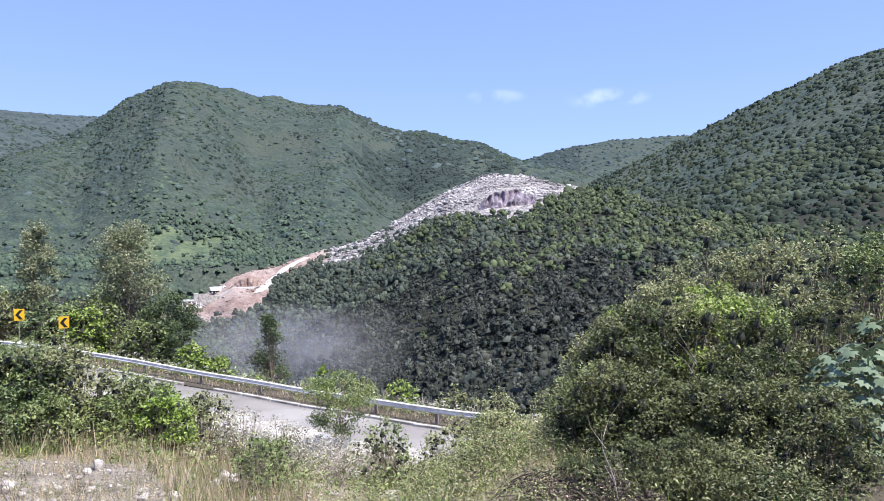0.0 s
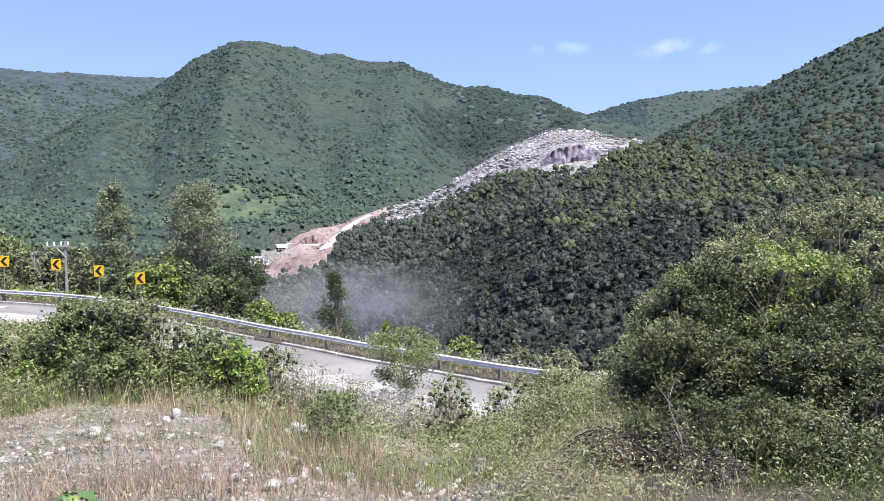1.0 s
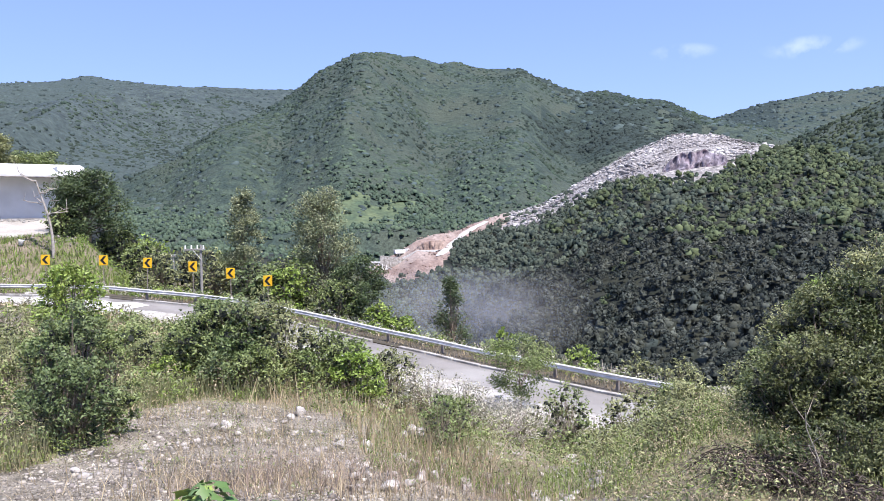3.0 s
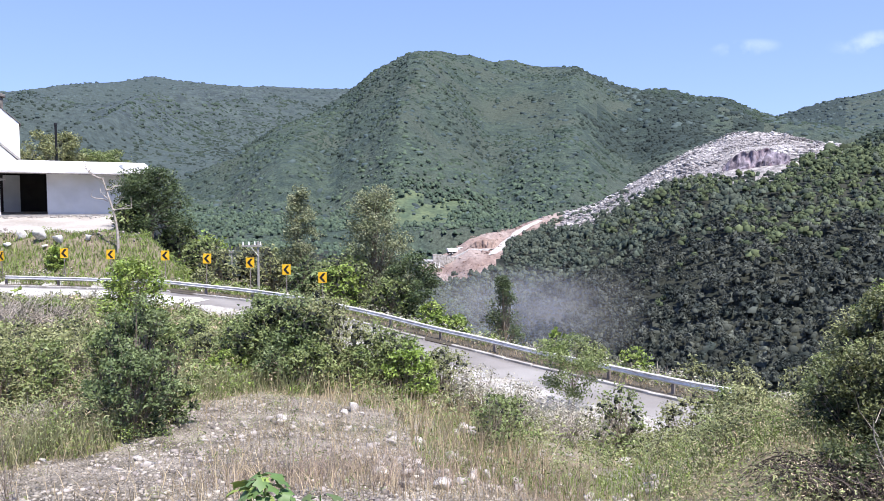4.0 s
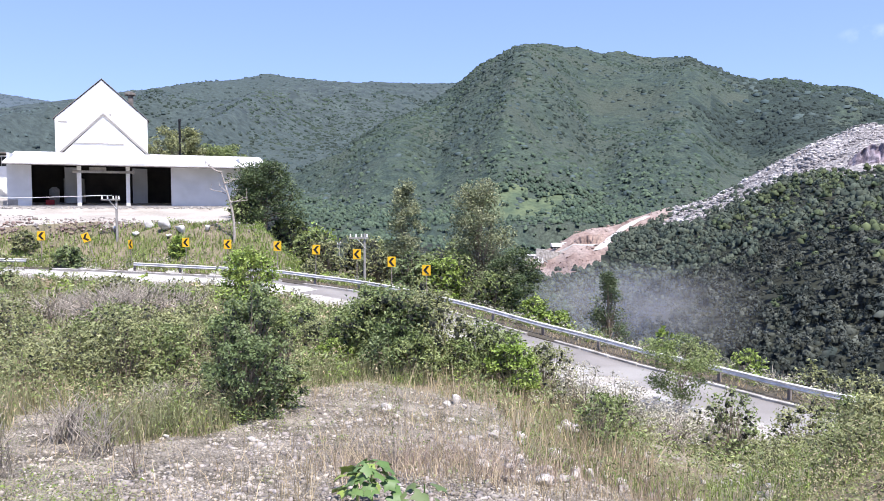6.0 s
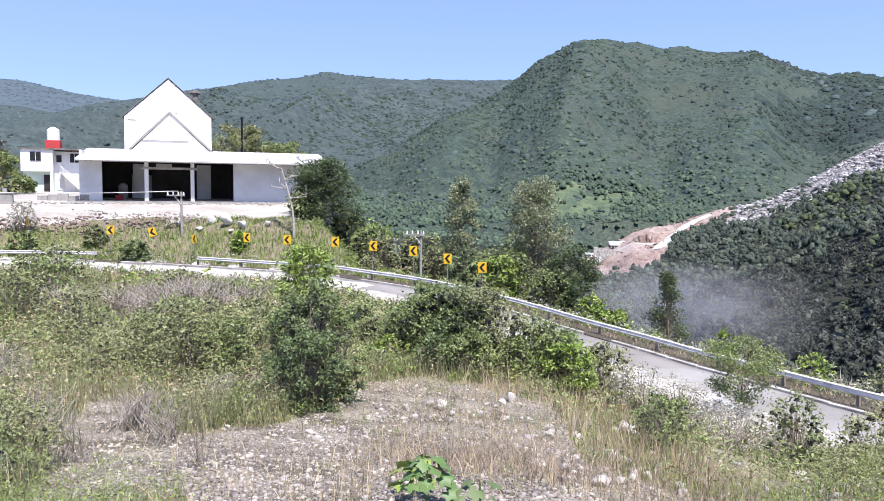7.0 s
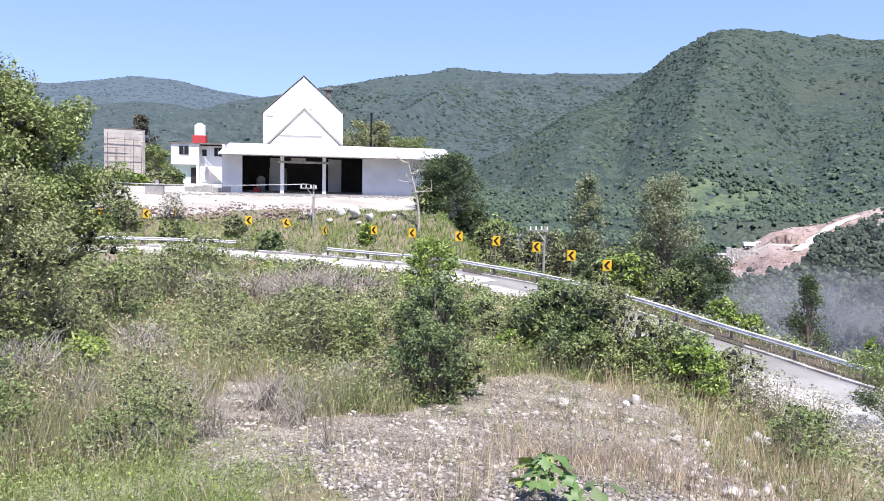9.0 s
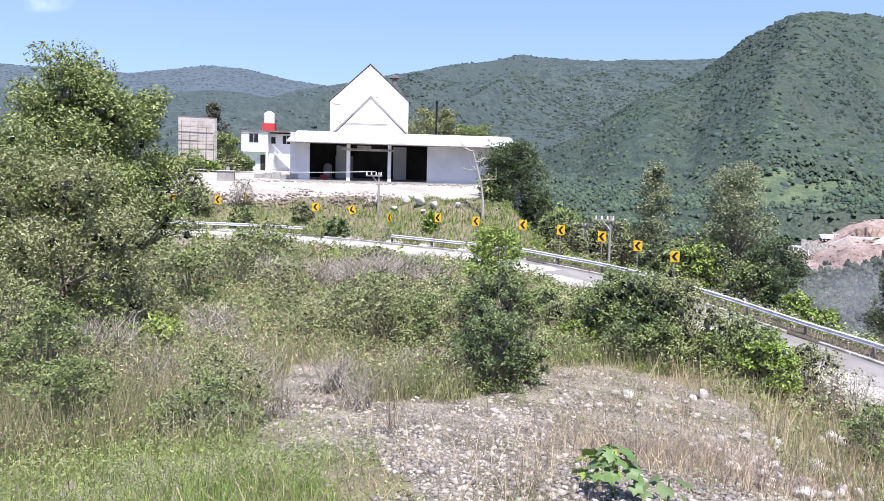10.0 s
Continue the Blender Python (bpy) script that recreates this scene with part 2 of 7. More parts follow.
M_CUT = mat("purplish cut rock with recess shade", (0.11, 0.09, 0.112), (0.25, 0.22, 0.25), scale=0.4, fine=0.5, fine_scale=0.8, bump=1.0, bump_scale=0.6, bump_dist=1.0, stretch=(1, 1, 0.25), col3=(0.16, 0.1, 0.11), scale3=0.14)
M_GREYTWIG = mat("bleached grey stem", (0.4, 0.355, 0.3), (0.27, 0.235, 0.195), scale=3.0, island=0.4)
M_BRUSH = mat("dead brown brushwood", (0.055, 0.042, 0.034), (0.12, 0.095, 0.078), scale=4.0, island=0.4)
# left hill floor greyed blue, again painted haze
M_FARWOOD = mat("hillside woodland with haze tint", (0.033, 0.046, 0.046), (0.06, 0.08, 0.073), scale=0.06, fine=0.3, fine_scale=0.2, col3=(0.046, 0.064, 0.058), scale3=0.004, bump=1.0, bump_scale=0.1, bump_dist=6.0)
L_BROWN = leaf("dull brown-green leaf", (0.085, 0.085, 0.055), (0.12, 0.115, 0.08))
M_STONE = mat("broken buff stone", (0.335, 0.298, 0.268), (0.205, 0.178, 0.157), scale=3.0, island=0.45, fine=0.0, rough=0.95)
L_DARK = leaf("dark green leaf", (0.05, 0.078, 0.03), (0.095, 0.125, 0.048), tr=0.2)
# lit and shaded versions of the quarry hill crown colour
C_LIT_TOP = leaf("scrub crown lightened as sunlit", (0.058, 0.077, 0.045), (0.106, 0.126, 0.064), isl=0.32, tr=0.0, scale=0.2, **LEAFY)
C_SHADED_LOW = leaf("scrub crown low on the hill with painted shade", (0.032, 0.04, 0.036), (0.092, 0.099, 0.081), isl=0.5, tr=0.0, scale=0.22, **LEAFY)
# dense wood floor, darkened further for the flank's shade
M_DENSE_SHADE = mat("dense woodland with painted shade", (0.016, 0.028, 0.024), (0.033, 0.05, 0.038), scale=0.1, fine=0.4, fine_scale=0.4, col3=(0.022, 0.035, 0.029), scale3=0.012, bump=1.0, bump_scale=0.16, bump_dist=4.0)
# shade inside the crowns, put into a near-black colour
M_CORE_SHADE = mat("near-black inner crown shade", (0.021, 0.025, 0.019), (0.038, 0.041, 0.03), scale=1.5, rough=0.95)

# ---- terrain: one sheet, heights from the lie of the road and the hills ----
# terrain begin
def lattice(ix, iy):
    n = np.sin(ix * 127.1 + iy * 311.7) * 43758.5453
    return n - np.floor(n)


def value_noise(x, y):
    ix, iy = np.floor(x), np.floor(y)
    fx, fy = x - ix, y - iy
    fx, fy = fx * fx * (3 - 2 * fx), fy * fy * (3 - 2 * fy)
    a, b, c, d = lattice(ix, iy), lattice(ix + 1, iy), lattice(ix, iy + 1), lattice(ix + 1, iy + 1)
    return (a * (1 - fx) + b * fx) * (1 - fy) + (c * (1 - fx) + d * fx) * fy - 0.5


def fbm(x, y, octaves=4):
    x, y = np.asarray(x, float), np.asarray(y, float)
    return sum(value_noise(x * 2**k + 17.3 * k, y * 2**k + 9.1 * k) / 2**k for k in range(octaves))


def smooth(lo, hi, v):
    r = np.clip((np.asarray(v, float) - lo) / (hi - lo), 0, 1)
    return r * r * (3 - 2 * r)


def polar(az, d):
    a = np.radians(az)
    return np.sin(a) * d, np.cos(a) * d


def bearing(x, y):
    return np.degrees(np.arctan2(x, y)), np.hypot(x, y)


# guard rail along the outer edge of the bend: bearing, distance, height of its top
RAIL = [(-64, 78, -3.4), (-53.7, 74.4, -3.7), (-43.9, 72, -3.95), (-35.4, 70, -4.15), (-31.7, 69, -4.28), (-27.6, 68, -4.54), (-24.5, 66, -4.66),
        (-18.1, 62, -4.9), (-14.9, 60, -4.98), (-12.1, 58, -5.22), (-7.9, 55, -5.52), (-4.06, 52, -5.9), (0.69, 48.5, -6.44), (5.0, 45.5, -6.94),
        (9.3, 43, -7.28), (13.5, 40.5, -7.54), (17.5, 38, -7.55), (22.5, 35, -7.48), (26.7, 33, -7.36), (34, 33, -7.6), (45, 36, -8.2), (64, 44, -8.6), (84, 58, -9.2)]


def smooth_line(points, step):
    p = np.array(points, float)
    p = np.vstack([2 * p[0] - p[1], p, 2 * p[-1] - p[-2]])
    out = []
    for i in range(1, len(p) - 2):
        for s in np.linspace(0, 1, 12, endpoint=False):
            a, b, c, d = p[i - 1], p[i], p[i + 1], p[i + 2]
            out.append(0.5 * (2 * b + (c - a) * s + (2 * a - 5 * b + 4 * c - d) * s * s + (3 * b - a - 3 * c + d) * s**3))
    out = np.array(out)
    for _ in range(14):
        out[1:-1] = (out[:-2] + 2 * out[1:-1] + out[2:]) / 4
    run = np.r_[0, np.cumsum(np.linalg.norm(np.diff(out[:, :2], axis=0), axis=1))]
    s = np.arange(0, run[-1], step)
    return np.stack([np.interp(s, run, out[:, k]) for k in range(3)], 1)


RAIL_LINE = smooth_line([(*polar(a, d), z) for a, d, z in RAIL], 0.5)
along = np.gradient(RAIL_LINE[:, :2], axis=0)
along /= np.linalg.norm(along, axis=1)[:, None]
INWARD = np.stack([along[:, 1], -along[:, 0]], 1)
INWARD *= np.sign((INWARD * -RAIL_LINE[:, :2]).sum(1))[:, None]


def offset_line(o, dz=0.0):
    return np.c_[RAIL_LINE[:, :2] + INWARD * o, RAIL_LINE[:, 2] - 0.75 + dz]


def edge_table(o):
    p = offset_line(o)
    a, d = bearing(p[:, 0], p[:, 1])
    k = np.argsort(a)
    return a[k], d[k], p[k, 2]


NEAR_A, NEAR_D, NEAR_Z = edge_table(7.5)
FAR_A, FAR_D, FAR_Z = edge_table(-1.3)


def hill(az, d, sky_az, sky_tan, ridge_d, foot_d, foot_z, power=1.0, back=0.45):
    ridge = np.interp(az, *ridge_d)
    foot = np.interp(az, *foot_d)
    top = np.interp(az, sky_az, sky_tan) * ridge
    r = np.clip((d - foot) / (ridge - foot), 0, 1)
    z = foot_z + (top - foot_z) * r**power
    z = np.where(d > ridge, top - (d - ridge) * back, z)
    return np.where(d < foot, -999, z), r


QUARRY_AZ = (3, 5, 6.6, 8, 10.7, 14.4, 17.4, 19.5, 21.7, 24.3, 26.9, 30.3, 32.8, 34.9, 37, 39, 42.9, 46.6, 51.2, 54, 70)
QUARRY_TAN = (-0.075, -0.066, -0.053, -0.033, -0.024, -0.0055, 0.009, 0.027, 0.053, 0.079, 0.094, 0.09, 0.081, 0.0735, 0.066, 0.05, 0.034, 0.015, -0.004, -0.013, -0.03)


def quarry_hill(az, d):
    return hill(az, d, QUARRY_AZ, QUARRY_TAN, ((3, 12, 27, 40, 60), (310, 335, 345, 290, 210)), ((3, 8, 14, 30, 60), (270, 190, 115, 105, 95)), -31.0, 0.86, 0.5)


def main_hill(az, d):
    z, r = hill(az, d, (-22, -10, -6, -3, -1.3, 0.7, 3.7, 5.8, 9.1, 11.6, 13.4, 16, 18.6, 22.4, 26.4, 29.2, 34, 42, 60),
                (-0.02, 0.07, 0.112, 0.138, 0.157, 0.185, 0.2075, 0.2095, 0.2035, 0.196, 0.1895, 0.186, 0.1645, 0.154, 0.139, 0.119, 0.093, 0.06, 0.02),
                ((-22, 0, 16, 30, 60), (900, 1000, 1150, 1250, 1200)), ((-22, -8, 0, 10, 60), (330, 380, 430, 440, 420)), -22.0, 1.12)
    x, y = polar(az, d)
    crease = np.abs(fbm(x / 210 + 3.1, y / 330 + 0.7, 2)) * 150 - 24
    spur = 22 * np.exp(-(((az - 4.6 + 2.5 * (1 - r)) / 2.0) ** 2)) - 20 * np.exp(-(((az - 10.2 + 1.5 * r) / 1.7) ** 2)) + 16 * np.exp(-(((az - 15.5) / 2.2) ** 2)) - 14 * np.exp(-(((az - 20) / 2.0) ** 2)) - 16 * np.exp(-(((az + 0.6 + 3 * (1 - r)) / 1.5) ** 2))
    return z + (spur - crease) * np.sin(np.pi * np.clip(r, 0, 1)) ** 0.8, r


def left_hill(az, d):
    z, r = hill(az, d, (-48, -36, -29, -24.3, -20.1, -17.2, -14.9, -11.8, -5.7, -1.3, 6, 14), (0.02, 0.095, 0.123, 0.139, 0.152, 0.16, 0.1695, 0.162, 0.1605, 0.1605, 0.153, 0.1),
                ((-48, 14), (1500, 1700)), ((-48, -25, 14), (520, 420, 600)), -18.0, 1.2)
    x, y = polar(az, d)
    return z - (np.abs(fbm(x / 300 + 8.2, y / 420 + 5.0, 2)) * 220 - 40) * np.sin(np.pi * np.clip(r, 0, 1)) ** 0.8, r


def far_left(az, d):
    return hill(az, d, (-75, -60, -50.8, -43, -40.8, -37.8, -35.4, -32.6, -28.5, -24, -16), (0.14, 0.12, 0.121, 0.1225, 0.129, 0.1385, 0.138, 0.1285, 0.1195, 0.1, 0.06),
                ((-75, -16), (2600, 2600)), ((-75, -16), (700, 700)), 0.0, 1.1)


def right_far(az, d):
    return hill(az, d, (20, 26, 29.4, 33.2, 36.1, 40.4, 50), (0.09, 0.1, 0.111, 0.13, 0.1355, 0.139, 0.134), ((20, 50), (1700, 1700)), ((20, 50), (800, 800)), 0.0)


def right_hill(az, d):
    z, r = hill(az, d, (30, 35, 38.2, 41.3, 44.8, 48.4, 51.2, 54.1, 62, 80, 100), (0.03, 0.085, 0.109, 0.132, 0.163, 0.189, 0.209, 0.226, 0.26, 0.22, 0.05),
                ((30, 60, 100), (760, 640, 600)), ((30, 45, 100), (400, 300, 260)), -12.0, 0.95)
    return z, r


def beyond(az, d):
    # valley behind the road
    near_z, near_d = np.interp(az, FAR_A, FAR_Z), np.interp(az, FAR_A, FAR_D)
    v110 = np.interp(az, (-60, -22, -10, -3, 3, 10, 20, 30, 60), (-6, -6, -9, -13, -19, -28, -33, -33, -30))
    v330 = np.interp(az, (-60, -22, -10, 0, 5, 10, 20, 60), (-8, -10, -17, -23, -30, -32, -34, -30))
    v700 = np.interp(az, (-60, -22, 0, 10, 60), (-6, -8, -14, -16, -10))
    r = np.clip((d - near_d) / np.maximum(112 - near_d, 5), 0, 1)
    z = near_z + (v110 - near_z) * (1 - (1 - r) ** 1.35)
    z = np.where(d > 112, v110 + (v330 - v110) * np.clip((d - 112) / 218, 0, 1), z)
    z = np.where(d > 330, v330 + (v700 - v330) * np.clip((d - 330) / 370, 0, 1), z)
    # yard above the bend
    rail_d = near_d
    rr = np.clip((d - rail_d - 0.6) / 6.2, 0, 1)
    yard = near_z + 0.2 + (-1.75 - near_z) * smooth(0, 1, rr) ** 0.8
    yard = np.where(d > rail_d + 6.8, np.interp(d, (72, 87.5, 100, 113, 132, 180), (-1.9, -0.12, 0.55, 1.1, 2.2, 1.5)), yard)
    yard = np.minimum(yard, np.interp(d, (60, 75, 88, 300), (-1.55, -1.2, 4, 4)))
    yard = yard - np.clip(d - 190, 0, 900) * 0.08
    w = 1 - smooth(-16.5, -11.5, az)
    return z * (1 - w) + yard * w


def height(x, y):
    az, d = bearing(x, y)
    az, d = np.asarray(az, float), np.asarray(d, float)
    dn, zn = np.interp(az, NEAR_A, NEAR_D), np.interp(az, NEAR_A, NEAR_Z)
    df, zf = np.interp(az, FAR_A, FAR_D), np.interp(az, FAR_A, FAR_Z)
    r = np.clip(d / dn, 0, 1)
    end = np.interp(az, (-30, -12, 0, 12, 30), (0.0, -0.08, -0.2, -0.22, -0.28))
    z = -1.65 - dn * 0.19 * (r - 2 * r**2 + r**3) + dn * end * (r**3 - r**2) + (zn + 1.65) * (3 * r**2 - 2 * r**3)
    z = z + 1.3 * smooth(16, 32, az) * smooth(2, 9, d) * (1 - smooth(15, 26, d)) * (1 - smooth(75, 110, az))
    z = z + fbm(x / 6.0, y / 6.0) * 0.28 * smooth(3, 9, d) * (1 - smooth(0.8, 0.97, r)) + fbm(x / 1.3, y / 1.3, 3) * 0.1 * (1 - smooth(0.9, 1.0, r))
    k = np.clip((d - dn) / (df - dn), 0, 1)
    z = np.where(d > dn, zn + (zf - zn) * k - 0.16, z)
    out = beyond(az, d)
    for h in (quarry_hill, main_hill, left_hill, far_left, right_far, right_hill):
        out = np.maximum(out, h(az, d)[0])
    rough = fbm(x / 5.0, y / 5.0) * 0.5 * smooth(0, 6, d - df) * np.where((az < -13) & (d > 73), 0.12, 1.0) + fbm(x / 60, y / 60, 2) * 4 * smooth(130, 220, d)
    return np.where(d > df, out + rough, z)
# terrain end


# ---- mesh helpers ----
def raw(name, verts, faces, mats, index=None, shade_smooth=False):
    verts, faces = np.asarray(verts, np.float32), np.asarray(faces, np.int32)
    me = bpy.data.meshes.new(name)
    me.vertices.add(len(verts))
    me.vertices.foreach_set("co", verts.ravel())
    me.loops.add(faces.size)
    me.loops.foreach_set("vertex_index", faces.ravel())
    me.polygons.add(len(faces))
    me.polygons.foreach_set("loop_start", np.arange(len(faces), dtype=np.int32) * faces.shape[1])
    for m in mats if isinstance(mats, (list, tuple)) else [mats]:
        me.materials.append(m)
    if index is not None:
        me.polygons.foreach_set("material_index", np.asarray(index, np.int32))
    if shade_smooth:
        me.polygons.foreach_set("use_smooth", np.ones(len(faces), bool))
    me.update(calc_edges=True)
    return me


def thing(name, x, y, z, turn=0.0, **tags):
    ob = new(name)
    ob.empty_display_size = 0.2
    ob.matrix_basis = pose(x, y, z, 0, 0, turn)
    return tagged(ob, **tags)


def part(name, data, material=None, parent=None, label=""):
    if isinstance(data, bmesh.types.BMesh):
        me = bpy.data.meshes.new(name)
        data.to_mesh(me)
        data.free()
        me.materials.append(material)
    else:
        me = data
    ob = new(name, me)
    ob.parent = parent
    if label:
        tagged(ob, label=label)
    return ob


def box(lo, hi, bm=None, bevel=0.0):
    bm = bm or bmesh.new()
    c = [(a + b) / 2 for a, b in zip(lo, hi)]
    s = [b - a for a, b in zip(lo, hi)]
    made = bmesh.ops.create_cube(bm, size=1.0, matrix=Matrix.Translation(c) @ Matrix.Diagonal((*s, 1)))
    if bevel:
        edges = list({e for v in made["verts"] for e in v.link_edges})
        bmesh.ops.bevel(bm, geom=edges, offset=bevel, segments=1, affect="EDGES")
    return bm


def prism(points, y0, y1, bm=None):
    """A slab with the outline points (x, z) from depth y0 to y1."""
    bm = bm or bmesh.new()
    a = [bm.verts.new((x, y0, z)) for x, z in points]
    b = [bm.verts.new((x, y1, z)) for x, z in points]
    bm.faces.new(a)
    bm.faces.new(b[::-1])
    for i in range(len(a)):
        j = (i + 1) % len(a)
        bm.faces.new((a[j], a[i], b[i], b[j]))
    return bm


def rod(a, b, r0, r1=None, sides=8, bm=None):
    bm = bm or bmesh.new()
    a, b = Vector(a), Vector(b)
    r1 = r0 if r1 is None else r1
    q = (b - a).to_track_quat("Z", "Y").to_matrix()
    rings = []
    for p, r in ((a, r0), (b, r1)):
        rings.append([bm.verts.new(p + q @ Vector((r * math.cos(t), r * math.sin(t), 0))) for t in np.linspace(0, 2 * math.pi, sides, endpoint=False)])
    for i in range(sides):
        j = (i + 1) % sides
        bm.faces.new((rings[0][i], rings[0][j], rings[1][j], rings[1][i]))
    bm.faces.new(rings[0][::-1])
    bm.faces.new(rings[1])
    return bm


def tubes(paths, sides=5):
    """Tapered tubes along lists of (x, y, z, radius): vertices and quads."""
    V, F, n = [], [], 0
    t = np.linspace(0, 2 * np.pi, sides, endpoint=False)
    for p in paths:
        p = np.asarray(p, float)
        d = np.gradient(p[:, :3], axis=0)
        d /= np.linalg.norm(d, axis=1)[:, None] + 1e-9
        ref = np.where(np.abs(d[:, 2:3]) > 0.9, [[1.0, 0, 0]], [[0, 0, 1.0]])
        u = np.cross(d, ref)
        u /= np.linalg.norm(u, axis=1)[:, None] + 1e-9
        w = np.cross(d, u)
        V.append((p[:, None, :3] + p[:, None, 3:] * (np.cos(t)[None, :, None] * u[:, None] + np.sin(t)[None, :, None] * w[:, None])).reshape(-1, 3))
        i = np.arange(len(p) - 1)[:, None] * sides
        k = np.arange(sides)[None]
        j = (k + 1) % sides
        F.append(np.stack([i + k, i + j, i + sides + j, i + sides + k], -1).reshape(-1, 4) + n)
        n += len(p) * sides
    return np.vstack(V), np.vstack(F)


# ---- ground ----
ring = [0.02]
while ring[-1] < 4600:
    ring.append(ring[-1] + max(0.14, min(ring[-1] * 0.028, 30)))
ring = np.array(ring)
azs = np.r_[np.arange(-180, -62, 4.0), np.arange(-62, 62, 0.5), np.arange(62, 180, 4.0)]
GA, GD = np.meshgrid(azs, ring)
GX, GY = polar(GA, GD)
GZ = height(GX, GY)
nr, na = GA.shape
idx = np.arange(nr * na).reshape(nr, na)
nxt = np.roll(idx, -1, axis=1)
quads = np.stack([idx[:-1], idx[1:], nxt[1:], nxt[:-1]], -1).reshape(-1, 4)
fa, fd = bearing(GX.ravel()[quads[:, 0]], GY.ravel()[quads[:, 0]])
fx, fy, fz = GX.ravel()[quads].mean(1), GY.ravel()[quads].mean(1), GZ.ravel()[quads].mean(1)


SCAR_AZ = (12, 14.4, 18.2, 20, 23.4, 26.4, 30.2, 31.2, 34.0, 35.3, 36)
SCAR_TAN = (0.2, -0.031, -0.006, 0.0105, 0.033, 0.034, 0.038, 0.055, 0.063, 0.066, 0.2)


def clearing(x, y, t, az):
    """Below 1 inside the green clearing on the hillside."""
    return ((az - 5.0) / 3.6) ** 2 + ((t + 0.02) / 0.04) ** 2 + 1.7 * fbm(x / 24 + 3, y / 24, 3)


def cover(x, y, z):
    """Which surface lies at a place: 0 soil, 1 gravel, 2 scrub, 3 wood, 4 limestone, 5 earth, 6 yard, 7 meadow, 8 bank,
    9 shoulder, 10 distance, 11 litter, 12 far wood, 13 dense wood with painted shade.
    """
    az, d = bearing(x, y)
    df, dn = np.interp(az, FAR_A, FAR_D), np.interp(az, NEAR_A, NEAR_D)
    wob = fbm(x / 9, y / 9)
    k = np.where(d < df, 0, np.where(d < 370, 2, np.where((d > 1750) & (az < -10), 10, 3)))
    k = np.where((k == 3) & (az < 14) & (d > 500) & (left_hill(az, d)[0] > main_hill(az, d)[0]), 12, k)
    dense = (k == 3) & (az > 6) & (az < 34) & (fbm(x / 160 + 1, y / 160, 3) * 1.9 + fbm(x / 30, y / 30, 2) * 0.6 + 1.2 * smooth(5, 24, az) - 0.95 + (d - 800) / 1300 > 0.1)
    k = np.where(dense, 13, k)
    wide = fbm(x / 4.5 + 2, y / 4.5 + 8)
    far_lim = np.interp(az + wide * 9, (-39, -35, -33, -29, -26, -20, -14, -9, -2, 1, 4, 14, 24, 30), (9, 16, 15.5, 13.6, 12.4, 11.8, 14.5, 17.8, 17.5, 15.2, 10.5, 9.5, 7.5, 3.5)) + wide * 2.5
    near_lim = np.interp(az, (-37, -32, -25, -14, 0, 30), (10.0, 7.8, 6.4, 5.2, 4.0, 4.0)) + wide * 2
    ragged = fbm(x / 1.2 + 4, y / 1.2 + 1, 3) * 3.0
    stony = (d > near_lim + ragged) & (d < far_lim + ragged) & (np.abs(az) < 39)
    k = np.where(stony, 1, k)
    k = np.where((az > 34.5 + wide * 5) & (d > 5.8 + wide * 2) & (d < 26), 11, k)
    k = np.where((d < df) & (d > dn - 2.2 + wob * 4.5), 9, k)
    k = np.where((d > df) & (d < 112) & (az > -13), 8, k)
    rim = df + np.interp(az, (-30, -26, -21, -16), (5.2, 5.8, 8.6, 9.2)) + fbm(x / 1.6, y / 1.6, 3) * 1.6
    k = np.where((d > df) & (d < rim) & (az <= -13), 8, k)
    k = np.where((d >= rim) & (d < 150) & (az <= -17 + wob * 2), 6, k)
    q, r = quarry_hill(az, d)
    t = z / np.maximum(d, 1) + fbm(x / 14 + 5, y / 14) * 0.012
    scar = (q > -900) & (d > 150) & (d < 365) & (t > np.interp(az, SCAR_AZ, SCAR_TAN)) & (az > 14) & (az < 35.6)
    k = np.where(scar, 4, k)
    ragged = t + fbm(x / 11 + 2, y / 11 + 6, 3) * 0.02
    earth = (az > 4.2) & (az < 15) & (q > -900) & (d < 372) & (ragged > np.interp(az, (4.2, 6.6, 8.6, 12.3, 14.6), (-0.095, -0.094, -0.083, -0.046, -0.02)))
    k = np.where(earth, 5, k)
    meadow = (d > 440) & (d < 760) & (clearing(x, y, t, az) < 1.1)
    return np.where(meadow, 7, k)


def on_sheet(x, y):
    """Height of the ground sheet itself, between its own points."""
    a, d = bearing(x, y)
    i = np.clip(np.searchsorted(ring, d) - 1, 0, nr - 2)
    j = np.clip(np.searchsorted(azs, a) - 1, 0, na - 2)
    u, v = (d - ring[i]) / (ring[i + 1] - ring[i]), (a - azs[j]) / (azs[j + 1] - azs[j])
    return (GZ[i, j] * (1 - v) + GZ[i, j + 1] * v) * (1 - u) + (GZ[i + 1, j] * (1 - v) + GZ[i + 1, j + 1] * v) * u


ground_mesh = raw("ground", np.c_[GX.ravel(), GY.ravel(), GZ.ravel()], quads, [M_SOIL, M_GRAVEL, M_FOREST, M_WOOD, M_QUARRY, M_EARTH, M_YARD, M_MEADOW, M_BANK, M_RUBBLE, M_HAZEWOOD, M_LITTER, M_FARWOOD, M_DENSE_SHADE],
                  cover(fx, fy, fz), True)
tagged(new("ground", ground_mesh), "stony grassy slope, valley and wooded hills", "ground", kind="structure")


